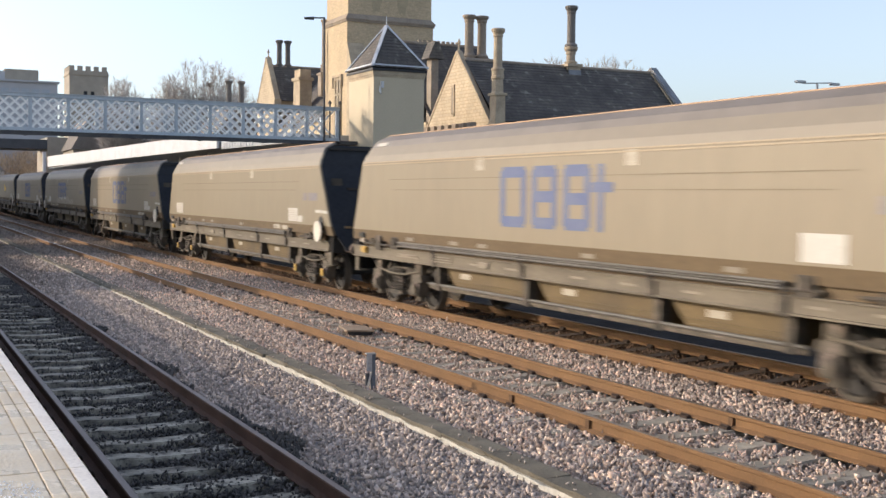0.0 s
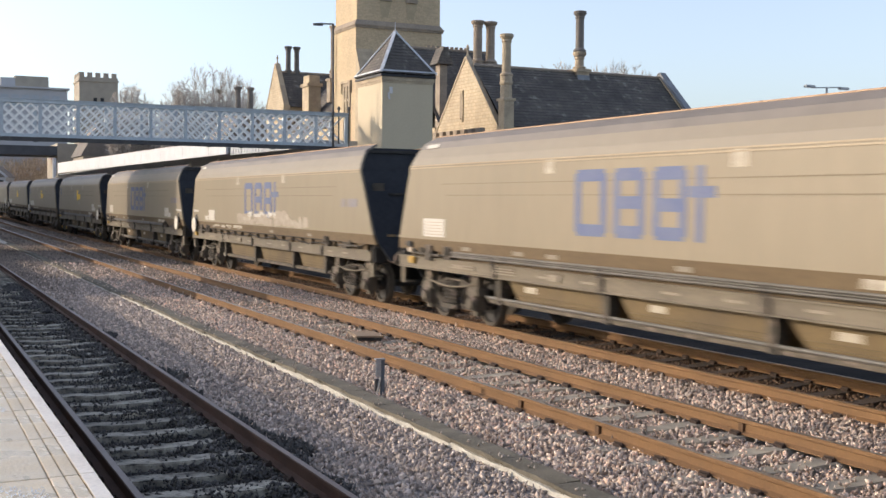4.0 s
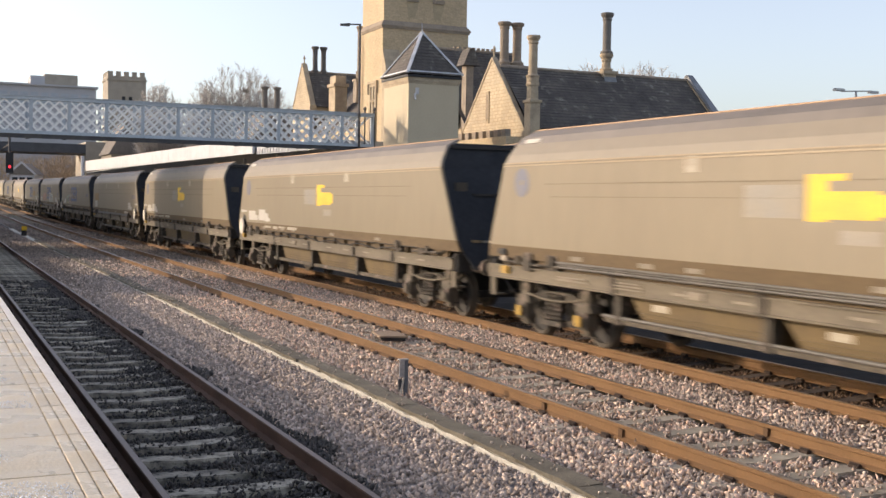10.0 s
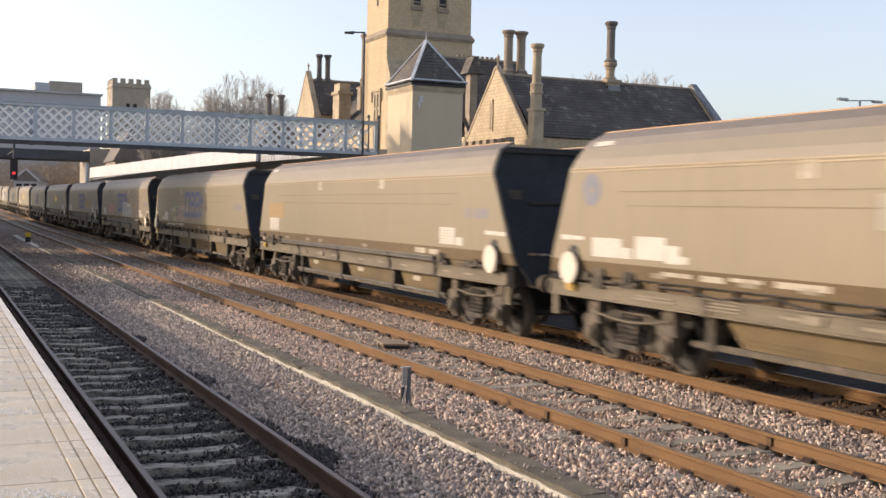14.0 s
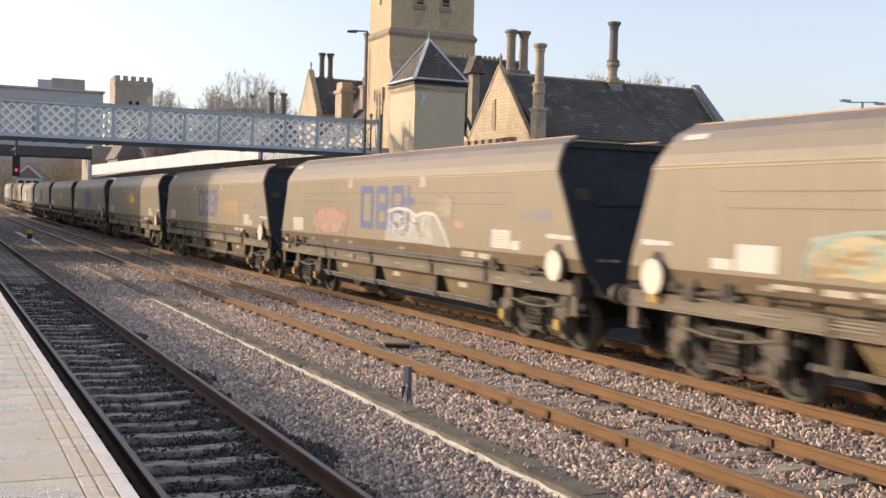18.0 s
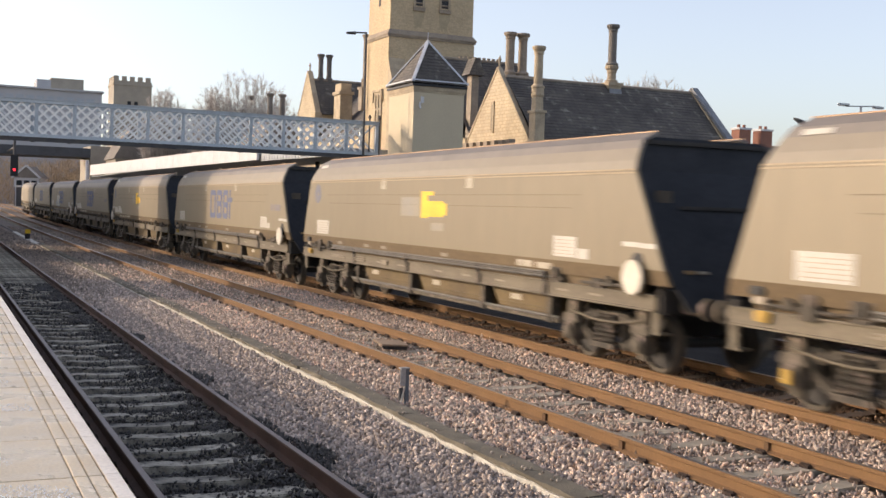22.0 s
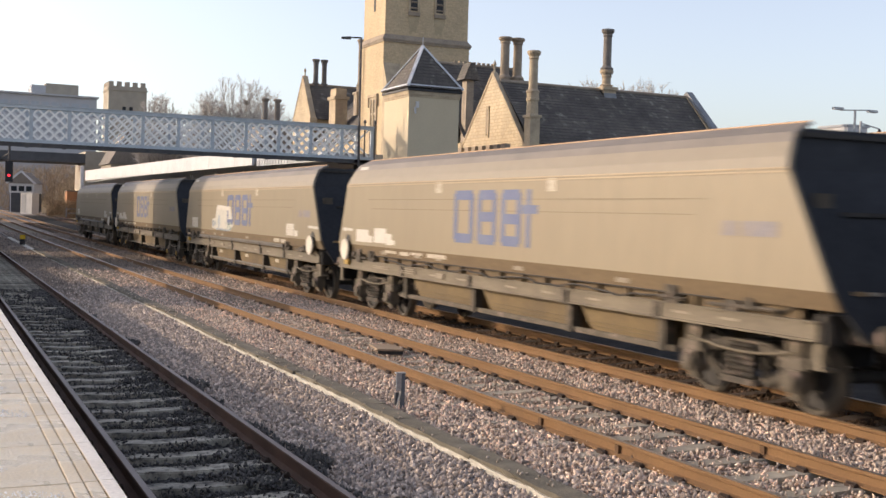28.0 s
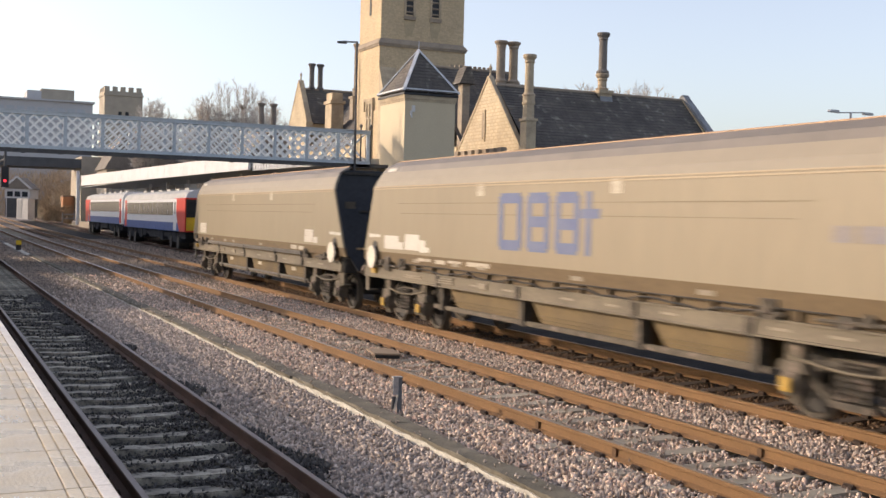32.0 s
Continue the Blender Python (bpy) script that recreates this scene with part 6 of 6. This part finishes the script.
part("plate", boxed(-0.062, 0.01, -0.035, -0.018, 0.27, 0.485), M["galv"], marker, "pale galvanised plate", 0.003)
part("cap", boxed(-0.066, 0.066, -0.045, 0.03, 0.485, 0.502), M["galv"], marker, "", 0.003)
bm = B()
beam(bm, (-0.05, -0.02, 0.02), (0.005, -0.02, 0.26), 0.02, 0.02, up=(0, 1, 0))
part("brace", bm, M["white"], marker, "white painted brace")
part("junction_box", boxed(-0.06, -0.01, -0.01, 0.03, 0.08, 0.24), M["dark_steel"], marker, "", 0.004)
board = thing("track_board", "pale weathered board lying between the middle rails", "board", pose(7.5, 18.5, -0.10, 0, 1.5, -10))
part("board", boxed(-0.25, 0.25, -0.40, 0.40, 0, 0.03), M["wood"], board, bevel=0.008)
part("batten", boxed(-0.22, 0.22, -0.38, -0.31, -0.06, 0), M["dark"], board)
shunt = thing("ground_signal", "small ground signal with a yellow face beside the track", "signal", pose(4.95, 68, -0.03))
part("base", boxed(-0.13, 0.13, -0.2, 0.2, 0, 0.3), M["dark"], shunt)
part("face", boxed(-0.15, 0.15, -0.24, -0.2, 0.3, 0.56), M["yellow"], shunt, "yellow face", 0.02)


# ---- the far end of the line ----
road = thing("road_bridge", "dark steel road bridge across the tracks", "bridge", pose(0, 165, 0.6))
part("girder", boxed(-40, 20.19, 0, 9, 7.7, 9.0), M["road_girder"], road)
part("parapet", boxed(-40, 9.0, 0.2, 0.5, 9.2, 10.6), M["far_block"], road, "pale parapet boards")
part("abutment", boxed(20.2, 34, 0, 12, -1, 9.4), M["far_stone"], road)
part("pier", boxed(3.2, 4.8, 2, 4, -1, 7.7), M["dark_steel"], road)
signal = thing("colour_light_signal", "railway signal showing a red light", "signal", pose(9.2, 150, 0.6))
bm = B()
tube(bm, (0, 0.0, 6.9), (0, 0.0, 9.3), 0.16, n=8)
tube(bm, (0, 0.0, 8.0), (0, 15.1, 8.0), 0.12, n=8)
part("bracket", bm, M["dark_steel"], signal, "dark bracket on the bridge girder")
head = part("head", boxed(-0.45, 0.45, -0.2, 0.1, 4.4, 7.0), M["black"], signal)
bm = B()
tube(bm, (0, -0.26, 5.2), (0, -0.21, 5.2), 0.17, n=14)
part("lamp", bm, M["red_light"], head, "glowing red lamp")
sbox = thing("signal_box", "small white-gabled signal box beside the line", "signal box", pose(12.4, 200, 0.9, 0, 0, -18))
part("base", boxed(0, 3.8, 0, 6, 0, 3.2), M["dark_steel"], sbox, "dark boarded base")
for x in (0.1, 3.6):
    part("corner_post", boxed(x, x + 0.14, -0.05, 0, 0, 3.2), M["roof_white"], sbox)
part("cabin", boxed(-0.1, 3.9, -0.1, 6, 3.2, 4.9), M["roof_white"], sbox)
for k in range(3):
    part("window", boxed(0.3 + k * 1.2, 1.2 + k * 1.2, -0.16, -0.1, 3.5, 4.35), M["glass"], sbox)
bm = B()
prism(bm, [(-0.4, 4.8), (4.2, 4.8), (1.9, 6.8)], "y", -0.3, 6.3)
part("roof", bm, M["tile_brown"], sbox)
bm = B()
for s in (-1, 1):
    beam(bm, (1.9 + s * 2.35, -0.35, 4.75), (1.9, -0.35, 6.85), 0.12, 0.3)
part("bargeboard", bm, M["roof_white"], sbox)
hut = thing("relay_cabinet", "white equipment cabinet beside the line", "cabinet", pose(12.6, 178, 0.8, 0, 0, -50))
part("body", boxed(0, 2.3, 0, 1.4, 0, 3.1), M["roof_white"], hut, bevel=0.03)
part("door", boxed(0.2, 1.1, -0.03, 0, 0.2, 2.9), M["far_block"], hut)
fence = thing("fence", "pale post and rail fence beside the line", "fence", pose(18, 168, 0.4))
for k in range(6):
    part("post", boxed(k * 1.6, 0.14 + k * 1.6, 0, 0.1, 0, 1.6 + 0.15 * (k % 2)), M["galv"], fence)
for z in (0.7, 1.3):
    part("rail", boxed(0, 8, 0.02, 0.08, z, z + 0.11), M["galv"], fence)
lean_to = thing("lineside_hut", "brick hut beside the bridge abutment, coloured as if sunlit", "hut", pose(18.5, 171.5, 0.4))
part("wall", boxed(0, 1.5, 0, 2.4, 0, 3.9), M["lit_brick"], lean_to)
part("roof", boxed(-0.1, 1.6, -0.1, 2.5, 3.9, 4.05), M["tile_brown"], lean_to)


def scrub(name, label, x0, x1, y0, y1, z0, z1, n, seed, size=1.2):
    """Tangled bare bushes: many thin crossing stems."""
    rng = random.Random(seed)
    bm = B()
    for k in range(n):
        p = Vector((rng.uniform(x0, x1), rng.uniform(y0, y1), rng.uniform(z0, z1)))
        d = Vector((rng.gauss(0, 0.5), rng.gauss(0, 0.5), rng.uniform(0.2, 1))).normalized() * size * rng.uniform(0.6, 1.5)
        w = rng.uniform(0.02, 0.06)
        s = Vector((w, 0, 0))
        bm.faces.new([bm.verts.new(q) for q in (p - s, p + s, p + d)])
        s = Vector((0, w, 0))
        bm.faces.new([bm.verts.new(q) for q in (p - s, p + s, p + d)])
    return tagged(new(name, mesh(name, bm, M["scrub"])), label, "bushes", "", "stuff")


bm = B()
prism(bm, [(15, -1), (70, -1), (70, 17), (34, 12.0), (26, 7), (20, 1.2)], "y", 210, 330)
tagged(new("embankment", mesh("embankment", bm, M["earth"])), "brown wooded bank beyond the road bridge", "bank", "", "structure")
scrub("bushes", "bare brown bushes on the bank beyond the bridge", 19, 34, 186, 210, 0.8, 8.5, 5000, 1, 1.6)
scrub("bushes", "bare brown bushes beside the line", 8, 24, 215, 250, 0.8, 9, 4000, 2, 1.8)

scrub("bushes", "tangled brown bushes in front of the lineside hut", 15.6, 19.6, 169, 171, 0.3, 2.6, 900, 3, 0.9)


def bare_tree(x, y, z, height, wide, seed, label, nests=()):
    """A winter tree: trunk, a fan of limbs and a domed crown of fine bare twigs."""
    rng = random.Random(seed)
    t = thing("tree", label, "tree", pose(x, y, z))
    wood, fine = B(), B()

    def twig(p, q, r):
        s = (q - p).cross(Vector((rng.gauss(0, 1), rng.gauss(0, 1), rng.gauss(0, 1)))).normalized() * r
        fine.faces.new([fine.verts.new(v) for v in (p - s, p + s, q + s * 0.4, q - s * 0.4)])

    def jitter(a):
        return Vector((rng.gauss(0, a), rng.gauss(0, a), rng.gauss(a * 0.5, a * 0.8)))

    tube(wood, (0, 0, 0), (0, 0, height * 0.34), height * 0.016, height * 0.011, 8, caps=False)
    for k in range(150):
        lean = radians(100) * math.sqrt(rng.random())
        turn = k * 2.399 + rng.uniform(-0.3, 0.3)
        reach = rng.uniform(0.88, 1.0)
        a = Vector((0, 0, height * rng.uniform(0.2, 0.36)))
        c = Vector((wide * reach * math.sin(lean) * math.cos(turn), wide * reach * math.sin(lean) * math.sin(turn), height * (0.60 + 0.40 * reach * math.cos(lean))))
        m = a.lerp(c, 0.5) + Vector((0, 0, -0.05 * height * math.sin(lean))) + jitter(0.02 * height)
        pts = [a.lerp(m, f).lerp(m.lerp(c, f), f) for f in (0, 0.25, 0.5, 0.75, 1.0)]
        r = height * 0.0034
        for i, (p, q) in enumerate(zip(pts, pts[1:])):
            tube(wood, p, q, r * (1 - 0.22 * i), r * (0.78 - 0.22 * i), 5, caps=False)
        outward = (c - a).normalized()
        for j in range(36):
            f = rng.uniform(0.3, 1.0)
            p = a.lerp(m, f).lerp(m.lerp(c, f), f)
            d = (outward + jitter(0.65)).normalized() * height * rng.uniform(0.025, 0.06)
            twig(p, p + d, 0.02)
            for n in range(7):
                g = p + d * rng.uniform(0.3, 1.0)
                twig(g, g + (d.normalized() + jitter(0.5)).normalized() * height * rng.uniform(0.015, 0.04), 0.012)
    part("trunk", wood, M["bark"], t)
    part("crown", fine, M["twig"], t, "fine bare twigs")
    for nx, nz in nests:
        nest = B()
        for n in range(90):
            c = Vector((nx + rng.gauss(0, 0.13), rng.gauss(0, 0.13), nz + rng.gauss(0, 0.11)))
            d = Vector((rng.gauss(0, 1), rng.gauss(0, 1), rng.gauss(0, 0.5))).normalized() * 0.22
            tube(nest, c - d, c + d, 0.022, 0.012, 4, caps=False)
        part("nest", nest, M["bark"], t, "dark bird's nest of sticks")
    return t


for k, (x, y, h, wide) in enumerate(((33.6, 132, 17.2, 5.4), (37.6, 135, 15.9, 4.2), (30.0, 131, 15.0, 3.0), (25.6, 140, 15.4, 3.2), (53.4, 77, 12.9, 4.6), (48.4, 78, 12.6, 4.2))):
    bare_tree(x, y, 0.8, h, wide, 40 + k, "bare winter tree with a domed crown behind the station", ((0.9, 14.4), (-0.1, 12.7), (2.1, 12.6), (1.2, 11.9)) if k == 0 else ())

# the old stone gate tower and blocks on the skyline
keep = thing("stone_tower", "square stone church tower with battlements on the skyline", "tower", pose(28.8, 205, 0.3))
part("shaft", boxed(0, 6.6, 0, 6.6, 0, 22.6), M["far_stone"], keep)
part("string_course", boxed(-0.15, 6.75, -0.15, 6.75, 22.6, 22.9), M["far_stone"], keep)
part("parapet", boxed(0, 6.6, 0, 6.6, 22.9, 23.4), M["far_stone"], keep)
for k in range(5):
    part("merlon", boxed(k * 1.38, k * 1.38 + 0.85, -0.02, 0.4, 23.4, 24.2), M["far_stone"], keep)
    part("merlon", boxed(-0.02, 0.4, k * 1.38, k * 1.38 + 0.85, 23.4, 24.2), M["far_stone"], keep)
for x in (2.4, 3.6):
    part("belfry_opening", boxed(x, x + 0.6, -0.04, 0.05, 18.2, 19.8), M["black"], keep)
block = thing("office_block", "long hazy grey office block on the skyline", "building", pose(0, 260, 0))
part("wall", boxed(4, 34, 0, 20, 0, 26.2), M["far_block"], block)
for k in range(13):
    part("window", boxed(5.5 + k * 2.1, 7.1 + k * 2.1, -0.1, 0, 22.6, 24.8), M["far_glass"], block)
part("roof", boxed(3.6, 34.4, -0.5, 20.4, 26.2, 26.6), M["far_block"], block)
part("plant_room", boxed(23.5, 30.5, 4, 12, 26.6, 29.3), M["far_stone"], block)
part("plant_room", boxed(20.5, 23.5, 4, 12, 26.6, 28.8), M["far_block"], block)

# a pair of chimneys between the trees and the north gable
rear = thing("rear_house", "stone house with two round chimneys behind the station", "house", pose(25.2, 95, 0.8))
part("wall", boxed(0, 5, 0, 8, 0, 6.5), M["far_stone"], rear)
bm = B()
prism(bm, [(-0.3, 6.5), (5.3, 6.5), (2.5, 9.4)], "y", -0.3, 8.3)
part("roof", bm, M["tile_brown"], rear)
for x in (1.5, 2.6):
    bm = B()
    lathe(bm, (x, 0.6, 7.0), [(0.32, 0), (0.3, 1.6), (0.24, 1.8), (0.23, 4.0), (0.36, 4.2), (0.36, 4.3), (0.2, 4.35)], 10)
    part("chimney", bm, M["chimney_grey"], rear)

# roofs behind the canopy
for k, (x0, x1, y, z, top, lab) in enumerate(((21.5, 27, 150, 7.0, 11.5, "tan gabled house beyond the canopy"), (27, 33, 158, 6.5, 11.8, "brown roofed house beyond the canopy"), (32, 38, 152, 6.5, 11.0, "brown roofed house beyond the canopy"))):
    h = thing("house", lab, "house", pose(x0, y, 0.8))
    part("wall", boxed(0, x1 - x0, 0, 9, 0, z), M["far_stone"], h)
    bm = B()
    prism(bm, [(-0.3, z), (x1 - x0 + 0.3, z), ((x1 - x0) * 0.62, top), ((x1 - x0) * 0.38, top)], "y", -0.3, 9.3)
    part("roof", bm, M["tile_brown"], h)
    part("chimney", boxed((x1 - x0) * 0.7, (x1 - x0) * 0.7 + 0.8, 2, 2.8, z, top + 0.9), M["dressing"], h)

# beyond the roofs to the south: street lamps, chimney pots and a white cabin
lamp_a = thing("street_lamp", "twin-armed grey street lamp", "street lamp", pose(51.7, 52.0, 0.3))
bm = B()
tube(bm, (0, 0, 0), (0, 0, 9.3), 0.11, 0.07, 8)
tube(bm, (-1.2, 0, 9.2), (1.2, 0, 9.35), 0.04, n=6)
part("post", bm, M["galv"], lamp_a)
for s in (-1, 1):
    part("lantern", boxed(s * 1.4 - 0.38, s * 1.4 + 0.38, -0.15, 0.15, 9.2, 9.36), M["galv"], lamp_a, "flat lamp head", 0.04)
lamp_b = thing("street_lamp", "old dark street lamp with a hanging lantern", "street lamp", pose(40.15, 40.0, 0))
bm = B()
tube(bm, (0, 0, 0), (0, 0, 7.4), 0.09, 0.06, 8)
tube(bm, (0, 0, 7.3), (1.2, 0, 7.1), 0.03, n=6)
part("post", bm, M["galv"], lamp_b)
bm = B()
lathe(bm, (1.2, 0, 6.55), [(0.05, 0), (0.2, 0.05), (0.24, 0.3), (0.1, 0.42), (0.03, 0.55)], 8)
part("lantern", bm, M["black"], lamp_b, "black lantern")
lamp_c = thing("platform_lamp", "grey double-headed platform lamp", "lamp", pose(41.9, 45.0, 1.0))
bm = B()
tube(bm, (0, 0, 0), (0, 0, 6.2), 0.07, n=8)
part("post", bm, M["galv"], lamp_c)
for s, a in ((-1, 20), (1, -6)):
    bm = B()
    lathe(bm, (0, 0, 0), [(0.05, -0.05), (0.3, -0.02), (0.34, 0.03), (0.2, 0.1), (0.04, 0.13)], 10)
    bmesh.ops.scale(bm, vec=(2.4, 1.0, 0.9), verts=bm.verts)
    part("lamp_head", bm, M["galv"], lamp_c, at=pose(s * 0.95, 0, 6.25 + (0.16 if s < 0 else 0.0), 0, a, 0))
block2 = thing("terrace", "red brick terrace with chimney stacks beyond the yard", "building", pose(0, 0, 0))
part("wall", boxed(44, 90, 62, 70, 0, 6.4), M["red_brick"], block2)
bm = B()
prism(bm, [(61.6, 6.4), (70.4, 6.4), (66, 8.0)], "x", 43.6, 90.4)
part("roof", bm, M["slate"], block2)
for x in (53.5, 55.5, 60.4):
    stack = part("chimney", boxed(x, x + 1.05, 65.5, 66.4, 7.2, 9.0), M["red_brick"], block2)
    part("cap", boxed(x - 0.06, x + 1.11, 65.44, 66.46, 9.0, 9.14), M["roof_white"], stack, "pale stone cap")
    for p in (0.28, 0.77):
        bm = B()
        lathe(bm, (x + p, 65.95, 9.14), [(0.13, 0), (0.11, 0.2), (0.13, 0.24), (0.09, 0.25)], 8)
        part("pot", bm, M["red_brick"], stack)
cabin = thing("white_building", "white rendered building with a flat roof beyond the yard", "building", pose(54.1, 55.0, 0))
part("wall", boxed(0, 1.7, 0, 2.5, 0, 8.9), M["roof_white"], cabin)
part("side_wing", boxed(1.7, 2.5, 0.2, 2.5, 0, 8.4), M["red_brick"], cabin)
part("roof", boxed(-0.1, 1.8, -0.1, 2.6, 8.9, 9.05), M["far_block"], cabin)


# ---- what moves ----
SPEED, SPACING = 9.577, 18.1
RUN_T = (0, 6, 9, 13, 19, 23, 28, 32)
RUN_Y = (25.21, -32.15, -60.72, -99.02, -156.68, -195.22, -243.16, -281.37)


def motions():
    ticks = [0, 1 / 30] + list(range(1, 32)) + [32 - 1 / 30, 32]
    for k, w in enumerate(wagons):
        rows = []
        for t in ticks:
            y = float(np.interp(t, RUN_T, RUN_Y)) + SPACING * (k - 1) + HL
            slope = math.degrees(math.atan((rise(y + 5) - rise(y - 5)) / 10))
            rows.append((t, pose(XT + GAUGE / 2, y, rise(y), slope, 0, 0)))
        walk(w, rows)
    turn = math.degrees(SPEED / 0.44)
    done = {}
    for w in wagons:
        for b in w.children:
            for axle in b.children:
                if not axle.name.startswith("wheelset"):
                    continue
                place = axle.location.copy()
                key = round(place.y, 2)
                if key not in done:
                    walk(axle, [(n / 15, pose(*place) @ pose(0, 0, 0, turn * n / 15)) for n in range(481)])
                    done[key] = axle
                else:
                    first = done[key].animation_data
                    axle.rotation_mode = "QUATERNION"
                    axle.animation_data_create()
                    axle.animation_data.action = first.action
                    axle.animation_data.action_slot = first.action_slot


motions()
